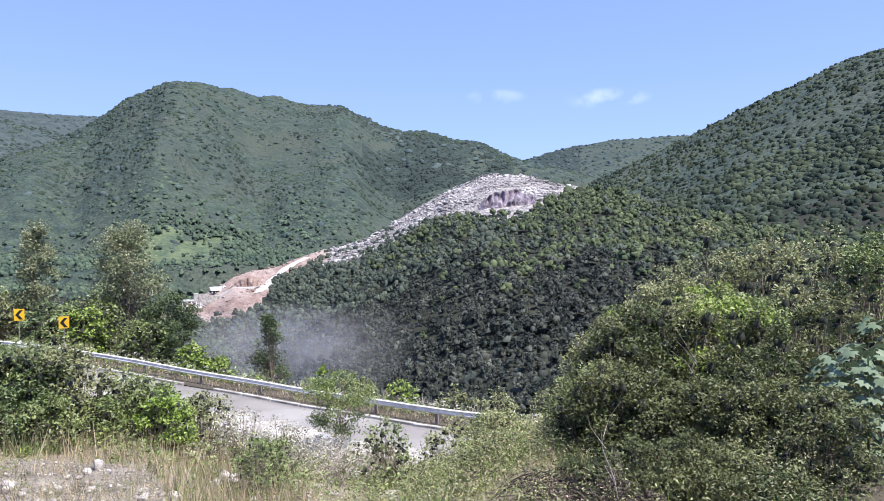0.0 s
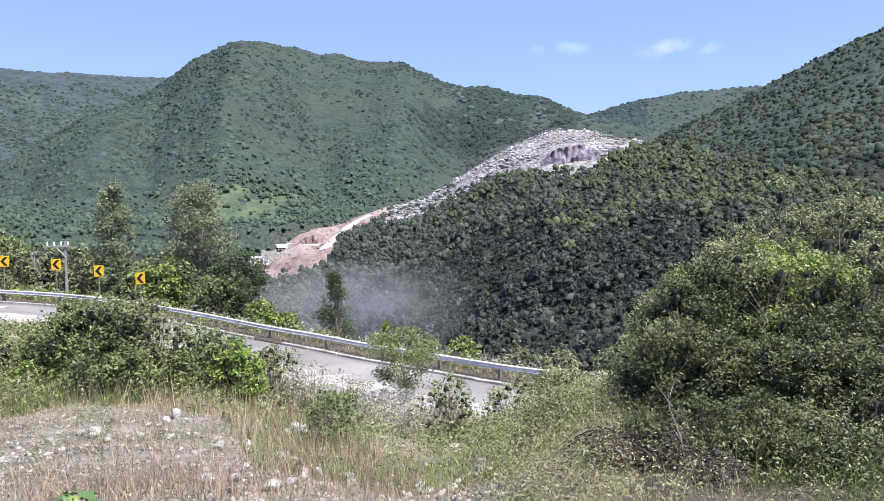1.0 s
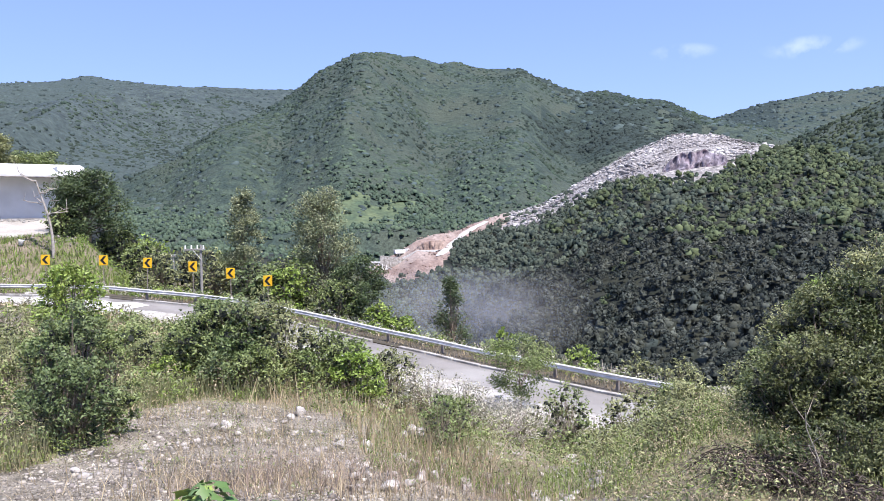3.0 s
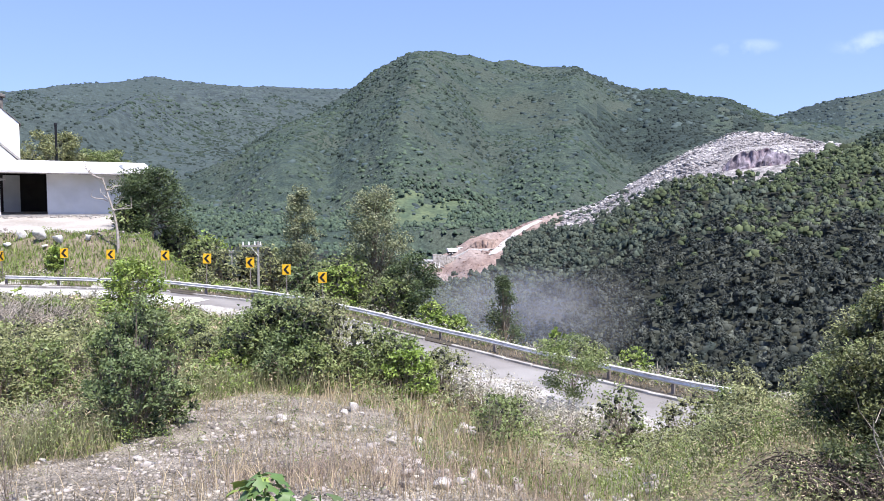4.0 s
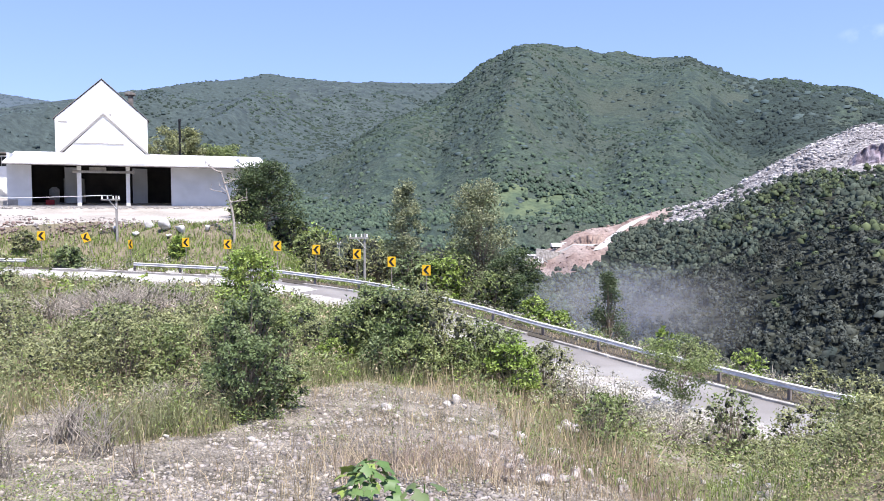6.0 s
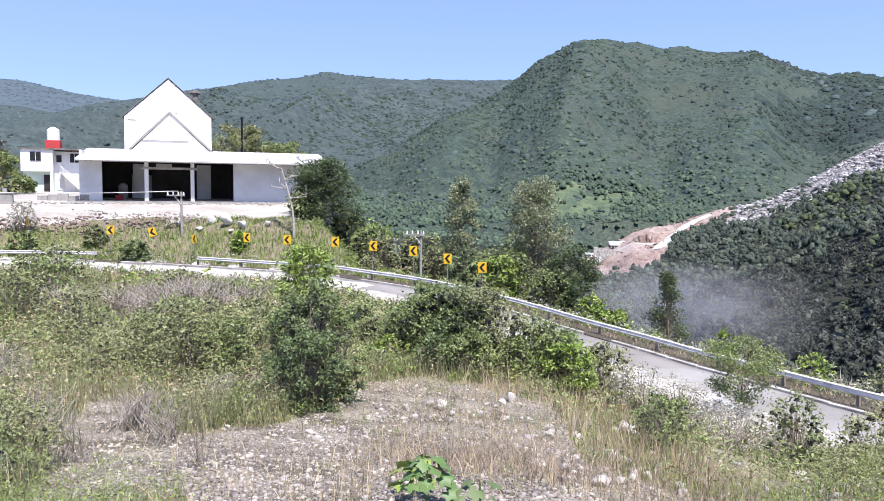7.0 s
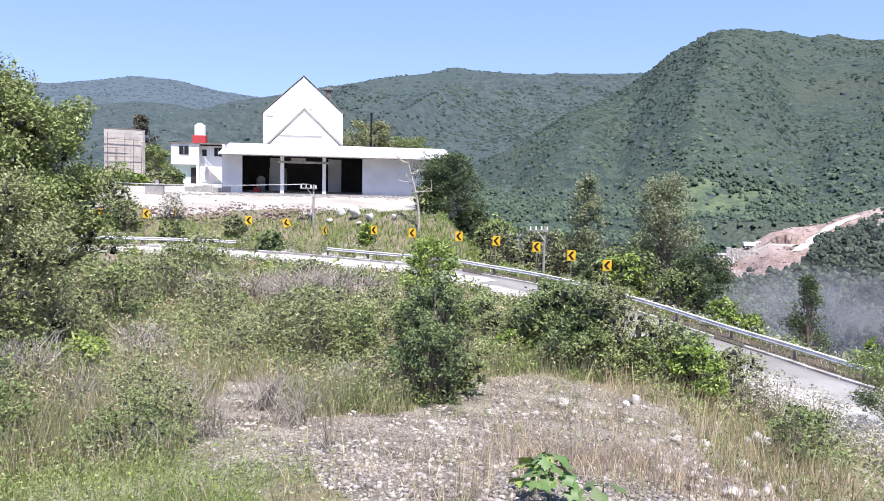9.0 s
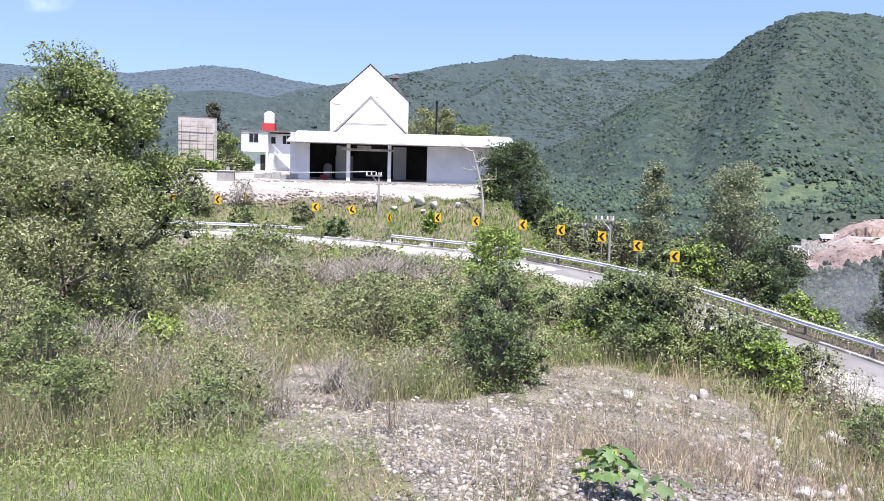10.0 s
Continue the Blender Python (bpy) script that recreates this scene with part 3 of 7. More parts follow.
# ---- road ----
def strip(o0, o1, n, dz, i0=0, i1=None, wave=0.0):
    sl = slice(i0, i1)
    offs = np.linspace(o0, o1, n)
    rows = [offset_line(o, dz)[sl] for o in offs]
    if wave:
        rows[-1][:, :2] += INWARD[sl] * (fbm(np.arange(len(rows[-1])) * 0.35, np.zeros(len(rows[-1])) + 4.2)[:, None] * wave)
    P = np.stack(rows, 1)
    m = len(P)
    k = np.arange(m * n).reshape(m, n)
    f = np.stack([k[:-1, :-1], k[:-1, 1:], k[1:, 1:], k[1:, :-1]], -1).reshape(-1, 4)
    return P.reshape(-1, 3), f


def road_mesh(name, o0, o1, n, dz, material, wave=0.0, drop=0.3, last=None):
    v, f = strip(o0, o1, n, dz, 0, last, wave)
    low = v.copy()
    low[:, 2] -= drop
    m = len(v) // n
    k = np.arange(m)[:-1] * n
    sides = [np.stack([k + c, k + n + c, k + n + c + len(v), k + c + len(v)], -1) for c in (0, n - 1)]
    return raw(name, np.vstack([v, low]), np.vstack([f] + sides), material, None, False)


tagged(new("road", road_mesh("road", 0.95, 7.2, 9, 0.02, M_ROAD)), "worn pale grey concrete mountain road on a bend", "road", kind="structure")
tagged(new("road_dust", road_mesh("road_dust", 7.6, 4.0, 6, 0.032, M_RUBBLE, 1.1, 0.2)), "white dust and rubble spilled over the road's edge", "rubble", kind="structure")
# white strip for dust on the far bend, glare painted in with it
tagged(new("road_chalk", road_mesh("road_chalk", 7.5, 1.9, 8, 0.045, M_CHALK, 1.3, 0.1, int((bearing(RAIL_LINE[:, 0], RAIL_LINE[:, 1])[0] < -10).sum()))), "film of white chalk dust with painted glare over the far bend", "dust", kind="structure")
tagged(new("road_verge", road_mesh("road_verge", -1.4, 0.7, 4, 0.0, M_LITTER)), "narrow weedy verge behind the kerb", "verge", kind="structure")
kerb = tagged(new("kerb"), "chalky broken concrete kerb under the guard rail", "kerb", kind="structure")
kerb_mesh = None
for i in range(4, len(RAIL_LINE) - 5, 4):
    if (i * 7) % 11 == 0:
        continue
    p = RAIL_LINE[i]
    q = RAIL_LINE[i + 4] - p
    if kerb_mesh is None:
        b = box((-0.97, -0.11, -0.2), (0.97, 0.11, 0.13), bevel=0.025)
        piece = part("kerb_stone", b, M_KERB, kerb)
        kerb_mesh = piece.data
    else:
        piece = part("kerb_stone", kerb_mesh, None, kerb)
    c = p + np.r_[INWARD[i] * 0.8, -0.75]
    piece.matrix_basis = pose(*c, 0, -math.degrees(math.asin(q[2] / np.linalg.norm(q))), math.degrees(math.atan2(q[1], q[0])))

# ---- guard rail ----
PROFILE = [(-0.02, 0.16), (0.07, 0.125), (0.07, 0.105), (0.0, 0.075), (0.0, 0.02), (0.08, -0.04), (0.08, -0.055), (0.0, -0.12)]


def beam_mesh(i0, i1):
    p, w = RAIL_LINE[i0:i1 + 1], INWARD[i0:i1 + 1]
    n = len(PROFILE)
    rows = np.stack([np.c_[p[:, :2] + w * o, p[:, 2] - 0.155 + h] for o, h in PROFILE], 1)
    back = np.stack([np.c_[p[:, :2] + w * (o - 0.006), p[:, 2] - 0.155 + h] for o, h in PROFILE], 1)
    m = len(p)
    k = np.arange(m * n).reshape(m, n)
    f = np.stack([k[:-1, :-1], k[:-1, 1:], k[1:, 1:], k[1:, :-1]], -1).reshape(-1, 4)
    return raw("beam", np.vstack([rows.reshape(-1, 3), back.reshape(-1, 3)]), np.vstack([f, f[:, ::-1] + m * n]), M_ZINC)


rail_az = bearing(RAIL_LINE[:, 0], RAIL_LINE[:, 1])[0]
post_bm = box((-0.05, -0.09, -0.95), (0.05, 0.09, -0.03), bevel=0.01)
post_me = None
for lo, hi in ((-44, -27.9), (-24.6, 29.6)):
    rail = tagged(new("guard_rail"), "galvanised steel W-beam guard rail on short posts", "guard rail", "roadside guard rails")
    ids = np.where((rail_az > lo) & (rail_az < hi))[0]
    for i in range(ids[0], ids[-1] - 7, 8):
        part("beam", beam_mesh(i, i + 8), None, rail)
        if post_me is None:
            po = part("post", post_bm, M_POST, rail)
            post_me = po.data
        else:
            po = part("post", post_me, None, rail)
        po.matrix_basis = pose(RAIL_LINE[i][0] - INWARD[i][0] * 0.1, RAIL_LINE[i][1] - INWARD[i][1] * 0.1, RAIL_LINE[i][2], 0, 0, math.degrees(math.atan2(INWARD[i][1], INWARD[i][0])))

# ---- chevron signs ----
def chevron_sign():
    s = thing("chevron_sign", 0, 0, 0, label="yellow chevron road sign with a black arrow on a steel post", category="road sign", group="chevron signs along the bend")
    panel = part("panel", box((-0.3, -0.012, -0.375), (0.3, 0.0, 0.375), bevel=0.004), M_YELLOW, s)
    arrow = [(0.21, 0.30), (0.02, 0.30), (-0.23, 0.0), (0.02, -0.30), (0.21, -0.30), (-0.03, 0.0)]
    part("arrow", prism(arrow, -0.022, -0.012), M_BLACK, panel, "black chevron arrow")
    part("post", box((-0.028, 0.002, -2.6), (0.028, 0.05, 0.3)), M_POST, s)
    return s


SIGNS = [(-3.19, 53.5, -4.61, 0, 0), (-5.85, 55.6, -4.15, 3, 0), (-8.48, 57.5, -3.71, -3, 0), (-11.53, 59.6, -3.46, 5, 2), (-14.39, 61.4, -3.25, -4, 0), (-17.97, 63.6, -3.17, 6, 1),
         (-20.88, 65.4, -3.06, 24, -2), (-24.58, 67.6, -3.26, 58, -6), (-27.41, 69.6, -2.72, 10, -20), (-30.13, 70.6, -2.56, 4, 0), (-35.2, 71.4, -1.86, 78, 0), (-37.2, 72, -2.1, 30, 5), (-40.3, 73, -2.1, -18, 0)]
first = chevron_sign()
for k, (a, d, z, turn, lean) in enumerate(SIGNS):
    m = pose(*polar(a, d), z, 0, lean, -a + turn)
    if k == 0:
        first.matrix_basis = m
    else:
        copy_thing(first, m)


# ---- warehouse ----
wh = thing("warehouse", -47, 74.4, 0, 24.7, label="white gabled warehouse with an open-fronted canopy wing", category="warehouse")
H0 = 4.25
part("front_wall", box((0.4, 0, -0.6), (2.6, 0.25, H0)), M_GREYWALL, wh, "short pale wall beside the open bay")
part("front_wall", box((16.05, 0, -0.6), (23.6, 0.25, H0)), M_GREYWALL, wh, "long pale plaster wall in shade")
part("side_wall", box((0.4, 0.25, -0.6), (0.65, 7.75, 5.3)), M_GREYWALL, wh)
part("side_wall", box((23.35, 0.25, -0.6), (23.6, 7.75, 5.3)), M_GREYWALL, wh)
part("column", box((6.8, -0.35, -0.6), (7.22, 0.05, H0 - 0.02), bevel=0.03), M_WHITE, wh)
part("column", box((11.5, -0.35, -0.6), (11.9, 0.05, H0 - 0.02), bevel=0.03), M_WHITE, wh)
part("lintel", box((6.4, -0.42, 3.35), (12.35, -0.12, 3.6), bevel=0.02), M_CONC, wh, "raw concrete tie beam between the columns")
part("hoist_box", box((8.0, -0.35, 3.6), (9.6, -0.1, 3.95)), M_CONC, wh)
part("floor_slab", box((-0.6, -1.2, -0.45), (24.2, 8, -0.06)), M_CONC, wh, "cracked concrete floor slab")
# back wall closed and painted near-black in place of the bay's shade
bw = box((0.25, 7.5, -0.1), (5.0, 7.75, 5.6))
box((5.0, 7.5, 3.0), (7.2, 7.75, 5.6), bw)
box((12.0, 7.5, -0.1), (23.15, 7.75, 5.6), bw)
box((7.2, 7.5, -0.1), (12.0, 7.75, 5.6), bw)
part("back_wall", bw, M_INDOOR_SHADE, wh)
part("inner_wall", box((5.2, 6.6, -0.1), (6.7, 6.75, 4.2)), M_GREYWALL, wh, "white partition inside the open bay")
part("inner_wall", box((12.2, 6.6, -0.1), (13.8, 6.75, 4.2)), M_GREYWALL, wh, "white partition inside the open bay")
part("hall_wall", box((4.4, 15.8, -0.1), (13.3, 16.0, 6)), M_INDOOR_SHADE, wh, "far wall of the hall, near-black for indoor shade")
# canopy roof: a sloping sheet with ribs and a fascia
rf = bmesh.new()
pts = [(-2.0, H0 - 0.14), (-2.0, H0 + 0.06), (7.7, 5.95), (7.7, 5.7)]
a = [rf.verts.new((0.3, y, z)) for y, z in pts]
b = [rf.verts.new((26.7, y, z)) for y, z in pts]
rf.faces.new(a)
rf.faces.new(b[::-1])
for i in range(4):
    j = (i + 1) % 4
    rf.faces.new((a[j], a[i], b[i], b[j]))
canopy = part("canopy_roof", rf, M_WHITE_ROOF, wh, "long white low-pitched canopy roof")
for k in range(27):
    x = 0.4 + k * 0.99
    slope = math.degrees(math.atan2(1.64, 9.7))
    rib = box((-0.03, 0, -0.01), (0.03, 9.1, 0.015))
    ob = part("roof_rib", rib, M_WHITE_ROOF, canopy)
    ob.matrix_basis = pose(x, -1.99, H0 + 0.062, slope, 0, 0)
part("fascia", box((0.25, -2.06, H0 - 0.13), (26.75, -2.003, H0 + 0.03)), M_WHITE_ROOF, wh, "peeling white fascia board")
# added dark strip imitates the shadow line below the canopy
part("eave_shade", box((0.3, -2.09, H0 - 0.25), (26.7, -1.95, H0 - 0.145), bevel=0.03), M_TRIM, wh, "dark strip for the shadow line under the roof edge")
part("roof_verge", box((26.76, -2.0, H0 - 0.1), (26.87, 7.8, H0 + 0.1)), M_TRIM, wh).matrix_basis = pose(0, 0, 0.0, 9.5, 0, 0)
# tall gabled hall
part("gable_wall", prism([(4.25, 0), (13.95, 0), (13.95, 9.95), (9.15, 14.3), (4.25, 9.75)], 8.0, 8.3), M_WHITE, wh, "tall white gable wall")
part("back_gable", prism([(4.25, 0), (13.95, 0), (13.95, 9.8), (9.15, 14.15), (4.25, 9.65)], 25.6, 25.9), M_WHITE, wh)
part("hall_side", box((4.25, 8.3, 0), (4.5, 26, 9.7)), M_WHITE, wh)
part("hall_side", box((13.7, 8.3, 0), (13.95, 26, 9.75)), M_WHITE, wh)
hr = bmesh.new()
for x0, z0 in ((4.05, 9.66), (14.15, 9.85)):
    v = [hr.verts.new(p) for p in ((x0, 7.9, z0), (9.15, 7.9, 14.4), (9.15, 26, 14.4), (x0, 26, z0))]
    w = [hr.verts.new(p.co + Vector((0, 0, 0.08))) for p in v]
    hr.faces.new(v)
    hr.faces.new(w[::-1])
    for i in range(4):
        hr.faces.new((v[i], v[(i + 1) % 4], w[(i + 1) % 4], w[i]))
bmesh.ops.recalc_face_normals(hr, faces=hr.faces)
part("hall_roof", hr, M_TRIM, wh, "dark weathered pitched roof")
for k, (x, z) in enumerate(((4.6, 9.3), (5.7, 6.9), (9.9, 10.3))):
    part("wall_stain", box((x, 7.985, z), (x + (0.9, 0.35, 0.2)[k], 7.999, z + 0.12)), M_TRIM, wh, "dark patch on the wall")
part("roof_vent", box((11.9, 9.4, 11.6), (12.5, 10.2, 13.35), bevel=0.03), M_TRIM, wh, "dark metal roof vent")
part("roof_vent", box((11.55, 9.2, 12.95), (12.75, 10.4, 13.2), bevel=0.03), M_TRIM, wh, "dark vent cap")
# small front gable
part("porch_gable", prism([(4.85, 5.6), (13.9, 5.6), (9.25, 10.2)], 7.25, 7.6), M_WHITE, wh, "white triangular porch gable")
for x0, side in ((4.55, 1), (14.2, -1)):
    pr = bmesh.new()
    v = [pr.verts.new(p) for p in ((x0, 7.16, 5.5), (9.25, 7.16, 10.15), (9.25, 7.95, 10.15), (x0, 7.95, 5.5))]
    w = [pr.verts.new(p.co + Vector((0, 0, 0.3))) for p in v]
    pr.faces.new(v)
    pr.faces.new(w[::-1])
    for i in range(4):
        pr.faces.new((v[i], v[(i + 1) % 4], w[(i + 1) % 4], w[i]))
    bmesh.ops.recalc_face_normals(pr, faces=pr.faces)
    part("gable_roof", pr, M_CONC, wh, "weathered grey barge roof")
part("ledge", box((5.9, 7.16, 6.95), (11.4, 7.252, 7.03)), M_CONC, wh)
# things in the open bay
tank = thing("storage_drum", -47, 74.4, 0, 24.7, label="pale plastic drum standing in the open bay", category="drum")
drum = part("body", rod((4.3, 4.6, -0.06), (4.3, 4.6, 1.7), 0.5, sides=18), M_CONC, tank)
part("lid", rod((4.3, 4.6, 1.7), (4.3, 4.6, 1.95), 0.45, 0.2, sides=18), M_CONC, drum)
crate = thing("red_crate", -47, 74.4, 0, 24.7, label="faded red crate on the bay floor", category="crate")
part("body", box((3.6, 2.6, -0.06), (4.4, 3.3, 0.55), bevel=0.03), M_RED, crate)
# ---- two-storey house ----
hs = thing("house", -65.0, 91.1, 1.0, 24.0, label="small white two-storey house with an outside stair", category="house")
part("wall", box((0.1, 0.8, 0), (3.75, 5.5, 2.7)), M_GREEN, hs, "pale green ground floor wall")
part("wall", box((0, 0, 2.7), (3.75, 5.5, 5.55)), M_WHITE, hs, "white upper storey jutting over the door")
part("wall", box((3.75, 1.2, 0), (6.9, 5.5, 5.4)), M_WHITE, hs)
part("roof_slab", box((-0.2, -0.2, 5.55), (7.1, 5.7, 5.72)), M_TRIM, hs, "dark roof edge")
part("column", box((3.4, 0.05, 0), (3.75, 0.4, 2.7)), M_WHITE, hs)


def window(x0, z0, x1, z1, y, parent):
    w = part("window", box((x0, y - 0.05, z0), (x1, y + 0.03, z1)), M_WHITE, parent)
    n = 2 if x1 - x0 > 0.9 else 1
    step = (x1 - x0 - 0.06) / n
    for i in range(n):
        part("pane", box((x0 + 0.06 + i * step, y - 0.075, z0 + 0.06), (x0 + i * step + step, y - 0.052, z1 - 0.06)), M_GLASS, w)


window(1.05, 4.0, 2.45, 5.3, 0.0, hs)
window(3.95, 3.9, 4.7, 4.95, 1.2, hs)
window(5.6, 3.9, 6.8, 5.2, 1.2, hs)
part("door", box((2.55, 0.72, 0), (3.3, 0.79, 2.3)), M_INDOOR_SHADE, hs, "dark doorway")
part("panel", box((4.0, 1.12, 0.3), (4.9, 1.19, 2.5)), M_GREYWALL, hs)
for i in range(14):
    part("stair_tread", box((4.5 + i * 0.19, 0.2, 2.75 - (i + 1) * 0.19), (4.75 + i * 0.19, 1.1, 2.83 - (i + 1) * 0.19)), M_WHITE, hs)
    part("baluster", rod((4.6 + i * 0.19, 0.2, 2.8 - (i + 1) * 0.19), (4.6 + i * 0.19, 0.2, 3.7 - (i + 1) * 0.19), 0.02, sides=5), M_WHITE, hs)
part("handrail", rod((4.4, 0.2, 3.7), (7.2, 0.2, 0.95), 0.035), M_WHITE, hs)
wt = thing("water_tank", -65.0, 91.1, 1.0, 24.0, label="white roof water tank on a red plinth", category="water tank")
part("plinth", box((2.6, 1.6, 5.72), (4.4, 3.4, 6.9), bevel=0.03), M_RED, wt, "red painted plinth")
tk = rod((3.5, 2.5, 6.9), (3.5, 2.5, 8.3), 0.78, 0.78, 24)
rod((3.5, 2.5, 8.3), (3.5, 2.5, 8.62), 0.78, 0.35, 24, tk)
vessel = part("tank", tk, M_WHITE, wt)
part("cap", rod((3.5, 2.5, 8.62), (3.5, 2.5, 8.72), 0.3, 0.28, 16), M_CONC, vessel)

# ---- unfinished block building ----
ru = thing("unfinished_building", -83.4, 99.9, 2.0, 38.0, label="unfinished grey block building with timber props", category="building")
for row in range(12):
    for colm in range(3):
        part("wall_course", box((colm * 1.9, (row % 2) * 0.012, row * 0.62), (colm * 1.9 + 1.87, 0.35, row * 0.62 + 0.6)), M_BLOCK, ru)
part("side_wall", box((5.7, 0, 0), (6.0, 6, 7.5)), M_CONC, ru)
part("side_wall", box((0, 0.4, 0), (0.3, 6, 7.5)), M_BLOCK, ru)
part("parapet", box((0, 0.02, 7.5), (5.6, 0.3, 7.6)), M_BRICK, ru, "reddish brick parapet")
for x in (0.4, 1.6, 2.9, 4.2, 5.4):
    part("prop", rod((x, -0.5, 0), (x + 0.15 * math.sin(x * 5), -0.3, 6.0 + math.sin(x * 3)), 0.07, 0.05, 6), M_BARK, ru)
for z in (1.4, 3.2, 4.6, 6.0):
    part("ledger", rod((0.1 + 0.5 * math.sin(z), -0.42, z), (4.4 + 1.1 * math.cos(z * 2), -0.4, z + 0.15 * math.sin(z * 4)), 0.06, 0.05, 6), M_BARK, ru)


# ---- woods on the hills ----
rng = np.random.default_rng(7)


def ico(level):
    bm = bmesh.new()
    bmesh.ops.create_icosphere(bm, subdivisions=level, radius=1.0)
    v = np.array([p.co for p in bm.verts])
    f = np.array([[q.index for q in p.verts] for p in bm.faces])
    bm.free()
    return v, f


def crown_shape(level, seed, keep=-0.35):
    if level == 0:
        t = np.linspace(0, 6.283, 5, endpoint=False) + seed
        r = np.random.default_rng(seed + 50)
        low = np.stack([np.cos(t), np.sin(t), 0 * t - 0.7], -1) * r.uniform(0.85, 1.1, (5, 1))
        mid = np.stack([np.cos(t + 0.6) * 0.85, np.sin(t + 0.6) * 0.85, 0 * t + 0.2], -1) + r.normal(size=(5, 3)) * 0.24
        tip = np.array([[r.normal() * 0.15, r.normal() * 0.15, 0.72]])
        ring = [[i, (i + 1) % 5, 5 + i] for i in range(5)] + [[(i + 1) % 5, 5 + (i + 1) % 5, 5 + i] for i in range(5)]
        return np.vstack([low, mid, tip]), np.array(ring + [[5 + i, 5 + (i + 1) % 5, 10] for i in range(5)])
    v, f = ico(level)
    r = 1 + 0.85 * fbm(v[:, 0] * 1.7 + seed * 3.1 + v[:, 2], v[:, 1] * 1.7 + seed + v[:, 2] * 1.3, 3)
    v = v * r[:, None]
    f = f[(v[f][:, :, 2].mean(1) > keep)]
    return v, f


def scatter(n, sel):
    """Places on the ground in a sector, evenly by area: x, y, z."""
    a0, a1, d0, d1 = sel
    az = rng.uniform(a0, a1, n)
    d = np.sqrt(rng.uniform(d0**2, d1**2, n))
    x, y = polar(az, d)
    return x, y, on_sheet(x, y), az, d


def crowns(name, x, y, z, size, level, material, label, tufts=0, flat=0.75, lift=0.35, clump=1.0, core=0.68):
    shapes = [crown_shape(level, s) for s in range(8)]
    pick = rng.integers(0, 8, len(x))
    V, F, n = [], [], 0
    for s, (v, f) in enumerate(shapes):
        k = np.where(pick == s)[0]
        if not len(k):
            continue
        t = rng.uniform(0, 6.283, len(k))
        c, sn = np.cos(t), np.sin(t)
        w = np.stack([v[None, :, 0] * c[:, None] - v[None, :, 1] * sn[:, None], v[None, :, 0] * sn[:, None] + v[None, :, 1] * c[:, None],
                      np.repeat(v[None, :, 2] * flat + lift, len(k), 0)], -1) * size[k][:, None, None] * (core if tufts else 1.0)
        w *= rng.uniform(0.8, 1.25, (len(k), 1, 3))
        w += np.stack([x[k], y[k], z[k]], -1)[:, None]
        V.append(w.reshape(-1, 3))
        F.append((f[None] + (np.arange(len(k)) * len(v))[:, None, None] + n).reshape(-1, 3))
        n += len(k) * len(v)
    V, F = np.vstack(V), np.vstack(F)
    if tufts:
        tufts = int(tufts)
        m = len(x) * tufts
        i = np.repeat(np.arange(len(x)), tufts)
        # each crown is a heap of leafy lobes; the tufts lie over the lobes
        lobes = rng.normal(size=(len(x), 7, 3))
        lobes[:, :, 2] = np.abs(lobes[:, :, 2]) * 0.9
        lobes /= np.linalg.norm(lobes, axis=2)[:, :, None]
        lobes *= rng.uniform(0.45, 0.72, (len(x), 7, 1))
        lobes[:, 0] = [0, 0, 0.55]
        dirs = rng.normal(size=(m, 3))
        dirs[:, 2] = dirs[:, 2] * 0.8 + 0.45
        dirs /= np.linalg.norm(dirs, axis=1)[:, None]
        at = lobes[i, rng.integers(0, 7, m)] + dirs * rng.uniform(0.3, 0.48, m)[:, None]
        c = np.stack([x[i], y[i], z[i] + size[i] * lift], -1) + at * size[i][:, None] * [1, 1, flat]
        u, w = rng.normal(size=(m, 3)), rng.normal(size=(m, 3))
        u -= (u * dirs).sum(1)[:, None] * dirs * 0.82
        w -= (w * dirs).sum(1)[:, None] * dirs * 0.82
        s = (size[i] * rng.uniform(0.11, 0.21, m) * clump)[:, None]
        tri = np.stack([c + u * s * 0.6, c + w * s * 0.6, c - (u + w) * s * 0.5], 1).reshape(-1, 3)
        F = np.vstack([F, np.arange(m * 3).reshape(-1, 3) + len(V)])
        V = np.vstack([V, tri])
    return tagged(new(name, raw(name, V, F, material, None, True)), label, "woodland", kind="stuff")


def spaced(spacing, a0, a1, d0, d1):
    """Places in a sector at an even, shaken spacing, as crowns crowd each other: x, y, z, bearing, distance."""
    gx, gy = np.meshgrid(np.arange(-d1, d1, spacing), np.arange(0, d1, spacing * 0.87))
    gx = gx + (np.arange(len(gy))[:, None] % 2) * spacing / 2
    x = (gx + rng.uniform(-0.36, 0.36, gx.shape) * spacing).ravel()
    y = (gy + rng.uniform(-0.36, 0.36, gy.shape) * spacing).ravel()
    az, d = bearing(x, y)
    ok = (az > a0) & (az < a1) & (d > d0) & (d < d1)
    x, y = x[ok], y[ok]
    return x, y, on_sheet(x, y), az[ok], d[ok]


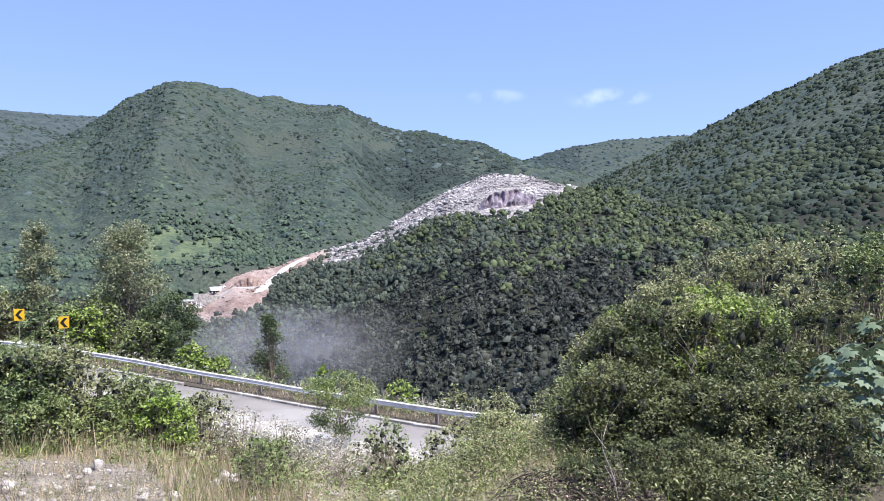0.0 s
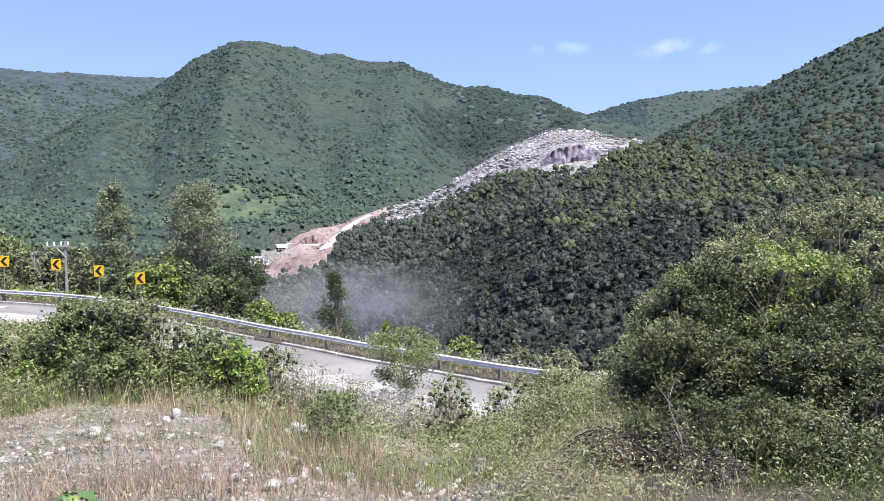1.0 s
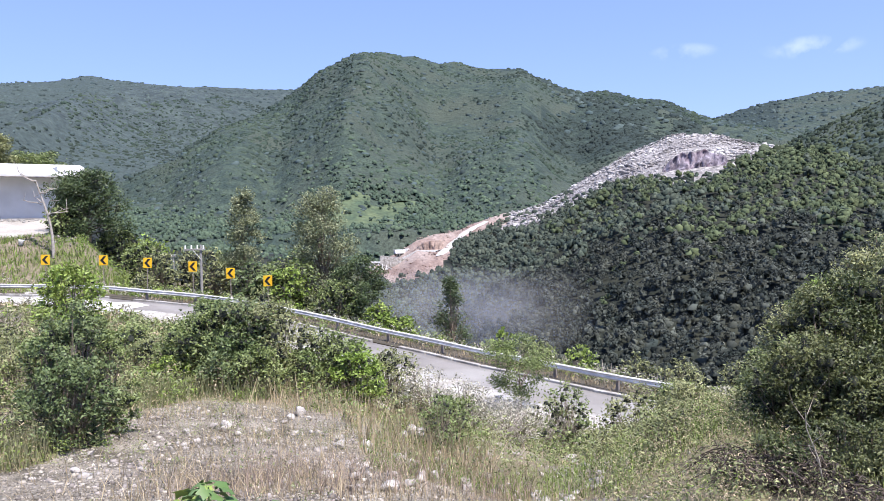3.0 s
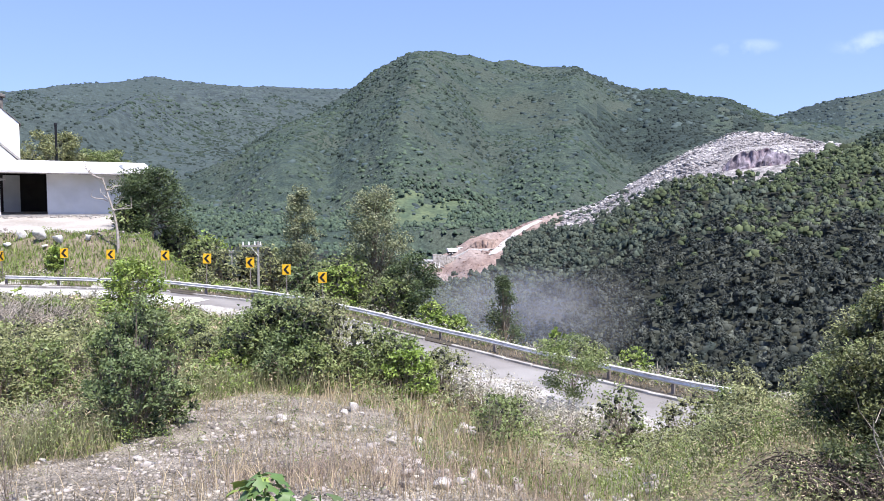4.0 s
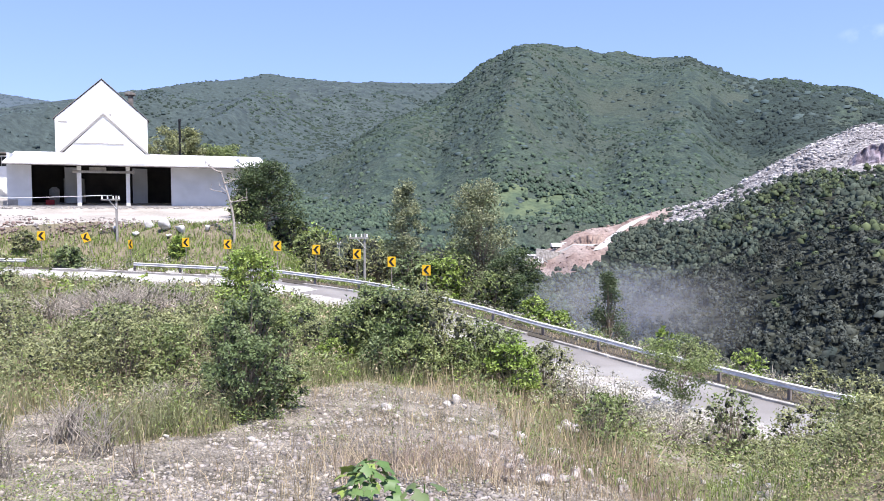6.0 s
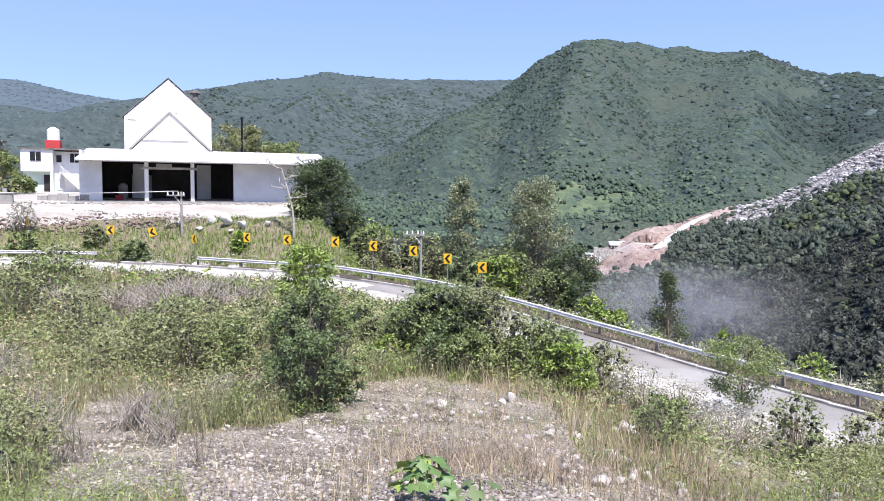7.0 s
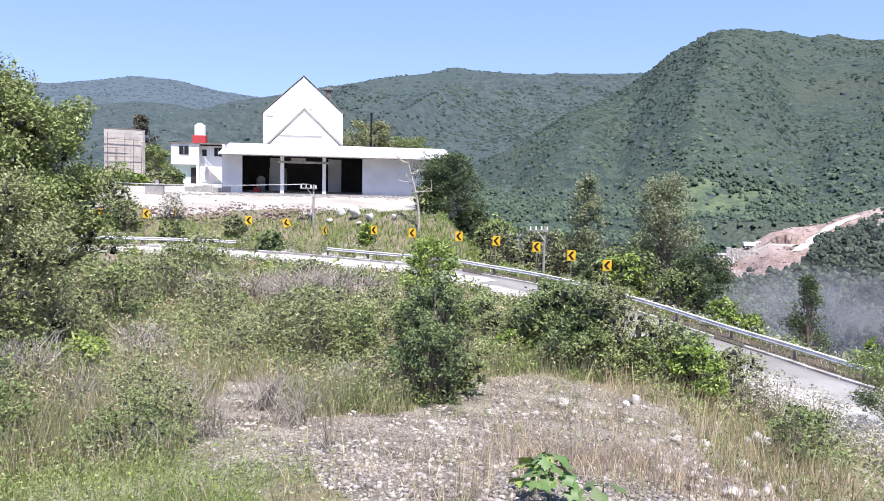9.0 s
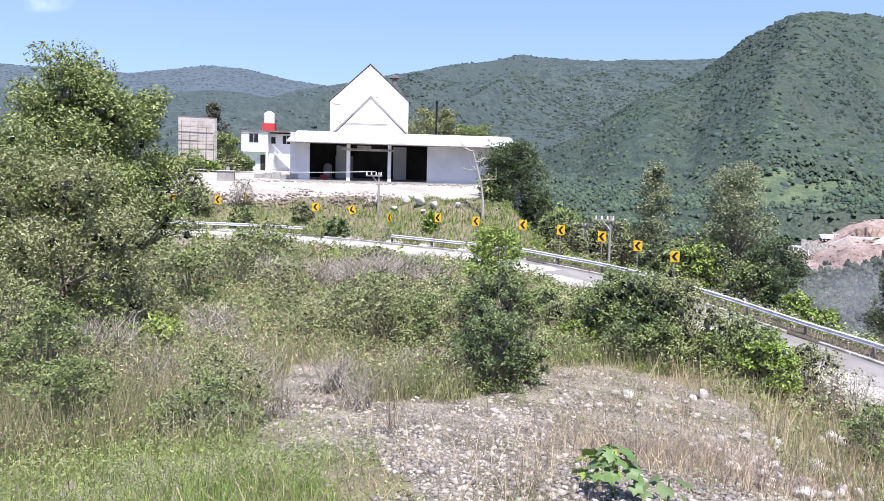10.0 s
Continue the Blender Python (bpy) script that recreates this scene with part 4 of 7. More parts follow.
def lobed(name, x, y, z, size, lobes, material, label, tufts, rise=0.75, clump=1.0, core=0.85):
    """Crowns that are heaps of leafy lobes, each lobe rough with tufts."""
    n = len(x)
    i = np.repeat(np.arange(n), lobes)
    dirs = rng.normal(size=(n * lobes, 3))
    dirs[:, 2] = np.abs(dirs[:, 2]) * 0.8 - 0.1
    dirs /= np.linalg.norm(dirs, axis=1)[:, None]
    dirs *= rng.uniform(0.4, 0.68, n * lobes)[:, None]
    dirs[::lobes] = [0, 0, 0.5]
    return crowns(name, x[i] + dirs[:, 0] * size[i], y[i] + dirs[:, 1] * size[i], z[i] + size[i] * (rise + dirs[:, 2]), size[i] * rng.uniform(0.4, 0.58, n * lobes), 0, material, label,
                  tufts=tufts, flat=0.95, lift=0.0, clump=clump, core=core)


# scrub on the quarry hill, crown by crown
x, y, z, az, d = spaced(3.0, 2, 57, 98, 372)
k = cover(x, y, z)
ok = (k != 4) & (k != 5) & (quarry_hill(az, d)[0] > -900) & (d < np.interp(az, (3, 12, 27, 40, 60), (318, 343, 353, 298, 218))) & (rng.random(len(x)) < 0.93)
x, y, z, az, d = x[ok], y[ok], z[ok], az[ok], d[ok]
size = (1.25 + 1.35 * rng.random(len(x)) ** 1.6) * (1 + 0.5 * fbm(x / 22 + 4, y / 22, 2))
# paler crowns upslope and darker ones below paint sun and shade
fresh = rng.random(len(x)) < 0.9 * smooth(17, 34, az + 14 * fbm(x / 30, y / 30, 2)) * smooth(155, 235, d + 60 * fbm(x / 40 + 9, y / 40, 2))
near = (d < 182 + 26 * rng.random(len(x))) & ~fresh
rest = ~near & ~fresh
lobed("quarry_hill_scrub", x[near], y[near], z[near], size[near], 7, C_SHADED_LOW, "dense scrub trees at the foot of the quarry hill, shade in their colour", 22, clump=2.05, core=0.5)
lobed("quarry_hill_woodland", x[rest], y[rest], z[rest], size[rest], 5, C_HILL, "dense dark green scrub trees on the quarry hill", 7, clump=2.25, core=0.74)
lobed("quarry_ridge_woodland", x[fresh], y[fresh], z[fresh], size[fresh] * 0.95, 5, C_LIT_TOP, "scrub trees high on the quarry hill, coloured lighter as sunlit", 7, clump=2.25, core=0.74)
x, y, z, az, d = spaced(1.7, 8, 50, 98, 150)
ok = (cover(x, y, z) == 2) & (quarry_hill(az, d)[0] > -900)
crowns("quarry_hill_undergrowth", x[ok], y[ok], z[ok], rng.uniform(0.6, 1.15, ok.sum()), 0, C_SHADED_LOW, "low scrub between the trees of the quarry hill", tufts=7, flat=0.8, clump=2.1, core=0.8)
# woods at the foot of the far slopes
x, y, z, az, d = spaced(5.4, -15, 31, 330, 600)
k = cover(x, y, z)
ok = (k != 5) & (k != 4) & (quarry_hill(az, d)[0] < z - 2) & ((az < 10) | (z / d > np.interp(az, QUARRY_AZ, QUARRY_TAN) - 0.02)) & (rng.random(len(x)) < np.where(k == 7, 0.05, 0.9) * (1 - smooth(470, 590, d)))
lobed("foothill_woodland", x[ok], y[ok], z[ok], rng.uniform(1.2, 2.5, ok.sum()) * (1 + 0.5 * fbm(x[ok] / 30, y[ok] / 30, 2)), 3, C_FOOT, "wooded foot of the hill across the valley", 3, rise=0.5, clump=2.0, core=0.95)
# loose scrub among the stones at the edge of the bare rock
x, y, z, az, d = scatter(3000, (12.5, 36, 180, 352))
q, r = quarry_hill(az, d)
t = z / d
edge = np.interp(az, SCAR_AZ, SCAR_TAN)
ok = (q > -900) & (t > edge - 0.006) & (t < edge + np.interp(az, (13, 16, 19, 22), (0.05, 0.05, 0.02, 0.009))) & (fbm(x / 9, y / 9, 2) > np.interp(az, (13, 17, 21), (-0.2, -0.06, 0.02)))
crowns("quarry_edge_scrub", x[ok], y[ok], z[ok], rng.uniform(0.5, 1.3, ok.sum()), 1, C_HILL, "low green scrub creeping over the quarry's edge", tufts=16, flat=0.9, core=0.8)
# the far slopes: many small crowns sunk in the undergrowth
x, y, z, az, d = scatter(21000, (-24, 36, 420, 1260))
k = cover(x, y, z)
ok = ((k != 7) | (rng.random(len(x)) < 0.04)) & (k != 5) & (fbm(x / 26, y / 26, 3) + fbm(x / 90 + 4, y / 90, 2) > -0.3)
x, y, z, d = x[ok], y[ok], z[ok], d[ok]
size = (0.9 + 2.0 * rng.random(len(x)) ** 2.2) * (0.75 + d / 2600)
low = d < 540 + 90 * rng.random(len(x))
crowns("hillside_woodland", x[~low], y[~low], z[~low], size[~low], 0, C_MAIN, "green wooded hillside with scattered trees", flat=0.68, lift=0.1)
crowns("lower_hillside_woodland", x[low], y[low], z[low], size[low], 0, C_FOOT, "scattered green trees low on the hillside", flat=0.6, lift=0.05)
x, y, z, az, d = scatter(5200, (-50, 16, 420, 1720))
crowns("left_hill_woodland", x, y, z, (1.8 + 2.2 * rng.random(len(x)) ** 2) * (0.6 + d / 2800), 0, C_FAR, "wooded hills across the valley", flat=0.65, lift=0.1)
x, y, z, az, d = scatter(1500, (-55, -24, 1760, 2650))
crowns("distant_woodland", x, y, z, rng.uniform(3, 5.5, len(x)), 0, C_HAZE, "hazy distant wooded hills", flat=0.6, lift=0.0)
x, y, z, az, d = (np.r_[p, q] for p, q in zip(scatter(5500, (33, 58, 300, 780)), scatter(2800, (33, 57, 300, 470))))
crowns("right_hill_woodland", x, y, z, (1.2 + 2.2 * rng.random(len(x)) ** 1.8), 0, C_RIGHT, "dark green scrub on the steep slope beside the quarry hill", tufts=1, flat=0.9, lift=0.25)
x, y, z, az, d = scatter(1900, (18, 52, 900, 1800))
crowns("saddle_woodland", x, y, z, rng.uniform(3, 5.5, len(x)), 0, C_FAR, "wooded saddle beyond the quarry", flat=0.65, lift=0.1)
x, y, z, az, d = scatter(7000, (1, 10, 440, 760))
m = clearing(x, y, z / d, az)
ok = (m < 1.9) & (rng.random(len(x)) < np.where(m > 0.8, 0.35, 0.06))
lobed("clearing_edge", x[ok], y[ok], z[ok], 1.0 + 2.4 * rng.random(ok.sum()) ** 2, 3, C_FOOT, "trees round the edge of the clearing", 3, rise=0.45, clump=2.0, core=0.95)
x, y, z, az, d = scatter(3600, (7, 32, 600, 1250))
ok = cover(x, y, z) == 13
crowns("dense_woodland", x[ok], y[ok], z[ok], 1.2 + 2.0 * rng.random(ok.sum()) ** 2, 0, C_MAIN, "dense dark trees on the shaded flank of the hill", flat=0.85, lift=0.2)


# ---- plants ----
def blades_mesh(name, base, h, w, lean, material, bend=0.5):
    """Grass: one bent, pointed blade of two quads folded into three triangles at each place."""
    n = len(base)
    t = rng.uniform(0, 6.283, n)
    side = np.stack([np.cos(t), np.sin(t), 0 * t], -1) * w[:, None] / 2
    t2 = rng.uniform(0, 6.283, n)
    tilt = np.stack([np.cos(t2), np.sin(t2), 0 * t2], -1) * (lean * h)[:, None]
    up = np.stack([0 * t, 0 * t, h], -1)
    mid = base + up * 0.55 + tilt * 0.35
    top = base + up + tilt * (1 + bend * rng.random(n)[:, None])
    V = np.stack([base - side, base + side, mid + side * 0.8, mid - side * 0.8, top], 1).reshape(-1, 3)
    i = np.arange(n)[:, None] * 5
    F = np.concatenate([i + [0, 1, 2], i + [0, 2, 3], i + [3, 2, 4]], 0)
    return raw(name, V, F, material)


def leaf_quads(c, size, aspect, up=0.22, outward=None):
    """Pointed leaves round the centres c: vertices and faces."""
    n = len(c)
    a = rng.normal(size=(n, 3))
    a[:, 2] *= 0.7
    if outward is not None:
        a += outward * 0.8
    a /= np.linalg.norm(a, axis=1)[:, None]
    nrm = rng.normal(size=(n, 3)) + [0, -0.4, up * 4]
    b = np.cross(a, nrm)
    b /= np.linalg.norm(b, axis=1)[:, None] + 1e-9
    s = (size * rng.uniform(0.6, 1.35, n))[:, None]
    droop = np.array([0, 0, -0.12]) * s
    V = np.stack([c - a * s * 0.45 + b * s * aspect * 0.55, c - a * s * 0.35 - b * s * aspect * 0.55, c + a * s * 0.6 + droop], 1)
    return V.reshape(-1, 3), np.arange(n * 3).reshape(-1, 3)


PROFILES = {
    "dome": lambda f: np.sqrt(np.clip(1 - np.abs(1.4 * f - 0.5) ** 2.8, 0.03, 1)),
    "round": lambda f: np.sqrt(np.clip(1 - (2 * f - 1.0) ** 2, 0.03, 1)),
    "column": lambda f: np.clip(0.55 + 0.6 * np.sin(np.pi * np.clip(f, 0, 1)) - 0.55 * f, 0.12, 1.2),
    "cone": lambda f: np.clip(1.05 - f, 0.08, 1) * np.clip(f * 6 + 0.3, 0, 1),
    "peak": lambda f: np.clip(1.16 - f, 0.1, 1) ** 0.75 * np.clip(f * 3 + 0.4, 0, 1),
    "open": lambda f: 0.35 + 0.65 * f,
}


def plant(name, x, y, r, h, leaves, leaf_mat, leaf_len, label, category, shape="dome", bark=None, clumps=26, trunk=0.0, low=0.08, aspect=0.5, spread=0.2,
          group="", sparse=0.0, sink=0.05, dense=1.0):
    z = float(height(x, y)) - sink
    ob = thing(name, x, y, z, label=label, category=category, group=group)
    bark = bark or M_BARK
    f = rng.uniform(low, 1.0, clumps) ** 0.85
    f[0] = 0.97
    if not trunk:
        f[1:4] = rng.uniform(0.9, 1.15, 3)
    rad = PROFILES[shape](f) * r * (0.35 + 0.65 * np.sqrt(rng.random(clumps))) * rng.uniform(0.75, 1.15, clumps)
    rad[0] *= 0.3
    t = rng.uniform(0, 6.283, clumps) + np.arange(clumps) * 2.4
    c = np.stack([np.cos(t) * rad, np.sin(t) * rad, f * h * rng.uniform(0.9, 1.04, clumps)], -1)
    c[:, 2] = np.minimum(c[:, 2], h * np.where(np.arange(clumps) < 4, 1.12, 0.97))
    paths = []
    if trunk:
        lean = rng.normal(size=2) * 0.04 * h
        hs = np.linspace(0, 1, 7)
        top = 0.9 if shape in ("column", "cone") else 0.55
        core = np.stack([lean[0] * hs**2 + 0.02 * h * np.sin(hs * 5), lean[1] * hs**2, h * top * hs], -1)
        paths.append(np.c_[core, trunk * (1 - 0.8 * hs) + 0.01])
        stem = raw("trunk", *tubes([paths[0]], 8), bark, None, True)
        part("trunk", stem, None, ob)
        paths = []
    for k in range(clumps):
        if trunk:
            at = np.clip(c[k, 2] / (h * top) * rng.uniform(0.45, 0.85), 0.12, 0.98)
            p0 = np.array([np.interp(at, hs, core[:, j]) for j in range(3)])
            r0 = max(trunk * (1 - 0.85 * at) * 0.5, 0.008)
        else:
            p0 = np.r_[rng.normal(size=2) * 0.07 * r, 0.0]
            r0 = (0.005 + 0.005 * h) * (0.5 if name == "sapling" else 1.0)
        s = np.linspace(0, 1, 3)[:, None]
        mid = (p0 + c[k]) / 2 + np.r_[rng.normal(size=2) * 0.06 * r, 0.05 * h]
        path = (1 - s) ** 2 * p0 + 2 * s * (1 - s) * mid + s**2 * c[k]
        paths.append(np.c_[path, np.linspace(r0, r0 * 0.3, 3)])
        for _ in range(1 if math.hypot(x, y) < 15 else 0):
            e = c[k] + np.clip(rng.normal(size=3), -1.3, 1.3) * r * spread * 0.9
            e[2] = min(max(e[2], 0.05), h * 0.98)
            paths.append(np.c_[np.linspace(path[1], e, 2), np.linspace(r0 * 0.4, r0 * 0.15, 2)])
    part("branchwork", raw("branches", *tubes(paths, 3), bark), None, ob)
    w = rng.random(clumps) + 0.5
    k = rng.choice(clumps, leaves, p=w / w.sum())
    off = rng.normal(size=(leaves, 3))
    loose = rng.random(leaves) < 0.1
    wide = off * r * spread * 1.15
    off *= (rng.random(leaves) ** 0.45 * 1.7 / np.linalg.norm(off, axis=1))[:, None] * r * spread * [1, 1, 0.75]
    p = c[k] * np.where(loose, rng.uniform(0.5, 0.98, leaves), 1)[:, None] + np.where(loose[:, None], wide, off)
    p[:, 2] = np.where(p[:, 2] < 0.04, 0.04 + rng.random(leaves) * 0.12 * h, p[:, 2])
    p[:, 2] = np.minimum(p[:, 2], np.where(k < 4, 1.14 * h, h) + 0.1 * r * rng.random(leaves))
    v, q = leaf_quads(p, np.full(leaves, leaf_len), aspect)
    if sparse:
        part("foliage", raw("foliage", v, q, leaf_mat), None, ob)
        return ob
    # near-black cores in the clumps stand in for inner shade; dense scales them
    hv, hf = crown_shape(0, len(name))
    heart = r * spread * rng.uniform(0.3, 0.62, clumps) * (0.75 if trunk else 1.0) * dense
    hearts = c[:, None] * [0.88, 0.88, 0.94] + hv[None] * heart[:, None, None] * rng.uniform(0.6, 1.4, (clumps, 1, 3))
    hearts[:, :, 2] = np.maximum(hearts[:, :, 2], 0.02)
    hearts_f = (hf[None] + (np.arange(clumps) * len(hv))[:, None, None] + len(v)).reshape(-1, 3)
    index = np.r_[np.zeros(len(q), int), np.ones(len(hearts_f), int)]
    part("foliage" if not trunk else "crown", raw("foliage", np.vstack([v, hearts.reshape(-1, 3)]), np.vstack([q, hearts_f]), [leaf_mat, M_CORE_SHADE], index), None, ob)
    return ob


def shrub(x, y, r, h, kind="mixed", dens=1.0, **kw):
    style = {
        "mixed": (L_SHRUB, 0.105, "leafy mid-green shrub on the slope"),
        "deep": (L_DEEP, 0.11, "dense dark green shrub on the slope"),
        "bright": (L_BRIGHT, 0.115, "bright green young leafy shrub"),
        "olive": (L_OLIVE, 0.09, "grey-green shrub with small dull leaves"),
        "thick": (L_THICK, 0.1, "tangled leafy thicket shrub, leaves darkened for inner shade"),
        "dusty": (L_DUSTY, 0.075, "dust-whitened low shrub by the road"),
    }[kind]
    d = math.hypot(x, y)
    size = 0.0044 * max(d, 7.0)
    n = int(dens * min(15500, 500 + 12.0 * r * h / size**2))
    return plant("shrub", x, y, r, h, n, style[0], style[1] / 0.105 * size, style[2], "shrub", clumps=kw.pop("clumps", 34 + int(30 * r * h ** 0.5)),
                 group="shrubs on the slope", dense=kw.pop("dense", 0.65 if h < 1.3 else 1.0), sparse=1.0 if kind == "dusty" else 0.0, spread=kw.pop("spread", 0.165), low=kw.pop("low", 0.03), **kw)


# slope below the camera
for az, d, r, h, kind, dens in (
        (-8.8, 20.5, 0.95, 1.7, "mixed", 1.1), (-7.4, 20.2, 1.1, 2.2, "mixed", 1.2), (-5.6, 20.4, 1.2, 2.35, "deep", 1.2), (-3.9, 20.6, 1.15, 2.4, "olive", 1.2), (-2.3, 20.3, 0.95, 2.1, "olive", 1.2),
        (-6.2, 19.0, 0.75, 1.2, "deep", 1.1), (-4.2, 18.9, 0.75, 1.2, "mixed", 1.1), (-1.0, 19.6, 0.65, 1.1, "mixed", 1.0), (0.7, 20.6, 0.95, 1.7, "mixed", 1.1), (2.2, 20.4, 0.95, 1.75, "mixed", 1.1),
        (3.4, 19.4, 0.75, 1.5, "bright", 1.2), (-11.3, 22.5, 0.9, 1.3, "olive", 1.0), (-12.8, 24.0, 0.9, 1.6, "mixed", 1.0), (-10.4, 19.5, 0.6, 0.8, "bright", 0.9)):
    shrub(*polar(az, d), r, h, kind, dens)
for x, y, r, h, kind, dens in (
        (-3.62, 11.9, 0.62, 1.35, "deep", 1.2), (-3.75, 12.6, 0.72, 2.0, "deep", 1.3), (-4.2, 12.9, 0.5, 1.75, "mixed", 1.0), (-3.4, 13.2, 0.5, 1.7, "mixed", 1.0), (-4.9, 15.6, 0.8, 1.9, "mixed", 1.0),
        (-8.74, 29.7, 1.25, 3.1, "bright", 1.3), 
        (-8.4, 15.9, 1.0, 1.45, "olive", 0.8),
        (-7.1, 16.5, 1.0, 1.75, "olive", 0.9), (-5.9, 15.8, 0.8, 1.5, "olive", 0.85), (-6.6, 17.8, 1.0, 1.8, "olive", 0.9), (2.3, 21.6, 0.9, 1.7, "olive", 1.0), (3.2, 20.8, 0.9, 1.5, "dusty", 0.8), (6.6, 23.4, 1.0, 1.1, "dusty", 0.8), (8.6, 24.2, 1.0, 1.0, "dusty", 0.8), (5.2, 24.6, 1.0, 1.2, "dusty", 0.8), (4.3, 21.0, 0.8, 1.45, "dusty", 0.7),
        (2.4, 13.85, 0.55, 1.05, "mixed", 0.5), (3.1, 15.9, 0.6, 1.0, "mixed", 0.8), (6.4, 18.1, 0.7, 1.7, "mixed", 0.45), (5.6, 20.2, 0.9, 1.2, "dusty", 0.7), (7.3, 22.5, 0.9, 1.3, "olive", 0.7),
        (8.6, 19.0, 0.9, 1.7, "olive", 0.9), (9.3, 17.6, 0.9, 1.6, "mixed", 0.9), (-8.9, 14.6, 0.85, 1.15, "olive", 0.9), (-6.9, 14.7, 0.75, 1.5, "olive", 0.9),
        (-7.7, 7.1, 0.6, 0.9, "mixed", 0.9), (-6.5, 8.45, 0.45, 0.95, "olive", 0.9), (-10.3, 11.6, 0.6, 0.9, "bright", 0.9), (-15.4, 24.0, 1.3, 1.7, "olive", 0.9),
        (-12.5, 20.0, 1.1, 1.3, "olive", 0.9), (-11.6, 23.5, 1.3, 1.5, "mixed", 0.9), (-9.6, 8.3, 0.75, 1.6, "mixed", 1.0), (-11.5, 9.0, 0.9, 1.9, "olive", 1.0),
        (-12.9, 12.4, 0.9, 1.4, "mixed", 0.9), (-14.6, 15.8, 1.1, 1.9, "olive", 1.0), (-17.5, 21.5, 1.2, 2.0, "mixed", 0.9), (-20.0, 27.0, 1.6, 2.2, "olive", 0.9),
        (-22.5, 33.0, 1.8, 2.3, "mixed", 0.8), (-26.5, 40.0, 1.8, 2.4, "olive", 0.8), (-19.0, 40.0, 1.3, 1.4, "olive", 0.8), (-13.5, 33.0, 1.3, 1.5, "mixed", 0.8)):
    shrub(x, y, r, h, kind, dens, dense=0.4 if x < -4.8 else 0.65 if h < 1.3 else 0.9)
plant("sapling", 8.38, 29.6, 1.6, 3.2, 6500, L_SHRUB, 0.1, "thin leafy green sapling at the road edge", "sapling", shape="open", clumps=40, trunk=0.05, spread=0.16, low=0.25, sparse=1.0)
plant("sapling", -3.6, 7.9, 0.45, 1.0, 60, L_OLIVE, 0.05, "nearly bare thin brown sapling on the gravel", "sapling", shape="open", clumps=9, spread=0.25, low=0.4, sparse=1.0)
plant("sapling", -1.3, 12.2, 0.3, 0.7, 50, L_OLIVE, 0.05, "nearly bare thin brown sapling on the gravel", "sapling", shape="open", clumps=7, spread=0.25, low=0.4, sparse=1.0)
# thicket beside the camera: bearing, distance, radius, height
for az, d, r, h, kind, dens in (
        (35.9, 15.5, 0.9, 1.9, "mixed", 1.2), (37.7, 15.0, 1.0, 2.6, "olive", 1.2), (40.4, 17.5, 1.15, 3.9, "olive", 1.2), (37.5, 13.6, 0.9, 2.3, "mixed", 1.2), (38.6, 13.0, 0.85, 2.35, "bright", 1.2),
        (40.5, 18.2, 1.2, 4.2, "olive", 1.1), (41.3, 12.6, 0.8, 2.3, "olive", 1.2), (43.5, 12.2, 0.8, 2.45, "bright", 1.2), (43.4, 18.0, 1.2, 4.8, "olive", 1.2), (45.6, 12.0, 0.8, 2.3, "mixed", 1.2),
        (47.1, 17.0, 1.15, 4.5, "olive", 1.2), (48.2, 9.8, 0.6, 1.5, "thick", 1.1), (49.5, 13.5, 0.8, 2.6, "olive", 1.1), (51.8, 16.0, 1.1, 4.0, "olive", 1.2), (51.6, 10.5, 0.65, 2.0, "thick", 1.2),
        (54.5, 12.0, 0.9, 2.9, "mixed", 1.1), (57.0, 16.0, 1.2, 3.8, "olive", 1.0), (36.0, 11.8, 0.6, 1.1, "olive", 0.8), 
        (29.3, 13.5, 0.6, 0.57, "olive", 0.9), (28.3, 17.2, 0.7, 0.66, "olive", 0.9), (33.5, 18.5, 0.9, 1.5, "mixed", 0.9), (31.5, 20.5, 0.8, 0.78, "olive", 0.8), (34.5, 20.0, 1.0, 2.6, "mixed", 0.9)):
    shrub(*polar(az, d), r, h, kind, dens * 0.85, low=0.2 if h > 1.5 else 0.1, spread=0.13, dense=1.35 if h > 1.2 else 0.45)
for az, d, r, h, kind, dens in (
        (28.6, 10.5, 0.55, 0.45, "olive", 0.9), (35.7, 10.0, 0.6, 1.0, "olive", 1.0), (36.2, 9.6, 0.6, 1.25, "thick", 1.0), (37.7, 9.8, 0.75, 1.7, "olive", 1.1), (38.0, 9.4, 0.75, 1.75, "thick", 1.1), (39.8, 9.6, 0.8, 1.85, "thick", 1.1),
        (42.4, 9.8, 0.8, 1.9, "olive", 1.1), (45.0, 9.6, 0.75, 1.9, "bright", 1.1), (47.0, 9.0, 0.6, 1.6, "thick", 1.1), (28.9, 9.3, 0.45, 0.33, "olive", 0.9), (33.1, 9.1, 0.4, 0.5, "olive", 0.9), (28.0, 11.5, 0.5, 0.48, "mixed", 0.9), (45.2, 7.2, 0.4, 0.45, "olive", 0.7), 
        (49.0, 7.0, 0.5, 0.6, "olive", 0.8), (27.0, 8.0, 0.4, 0.45, "olive", 0.8), (24.5, 10.5, 0.5, 0.36, "olive", 0.8), (22.5, 13.0, 0.5, 0.48, "olive", 0.8)):
    shrub(*polar(az, d), r, h, kind, dens * 0.85, low=0.2 if h > 1.5 else 0.1, spread=0.13, dense=1.35 if h > 1.2 else 0.45)
# tree at the slope's far corner
plant("tree", *polar(-46.8, 24.0), 3.2, 7.7, 46000, L_TREE, 0.105, "broad leafy green tree on the slope", "tree", shape="peak", clumps=150, trunk=0.2, low=0.25, spread=0.12)
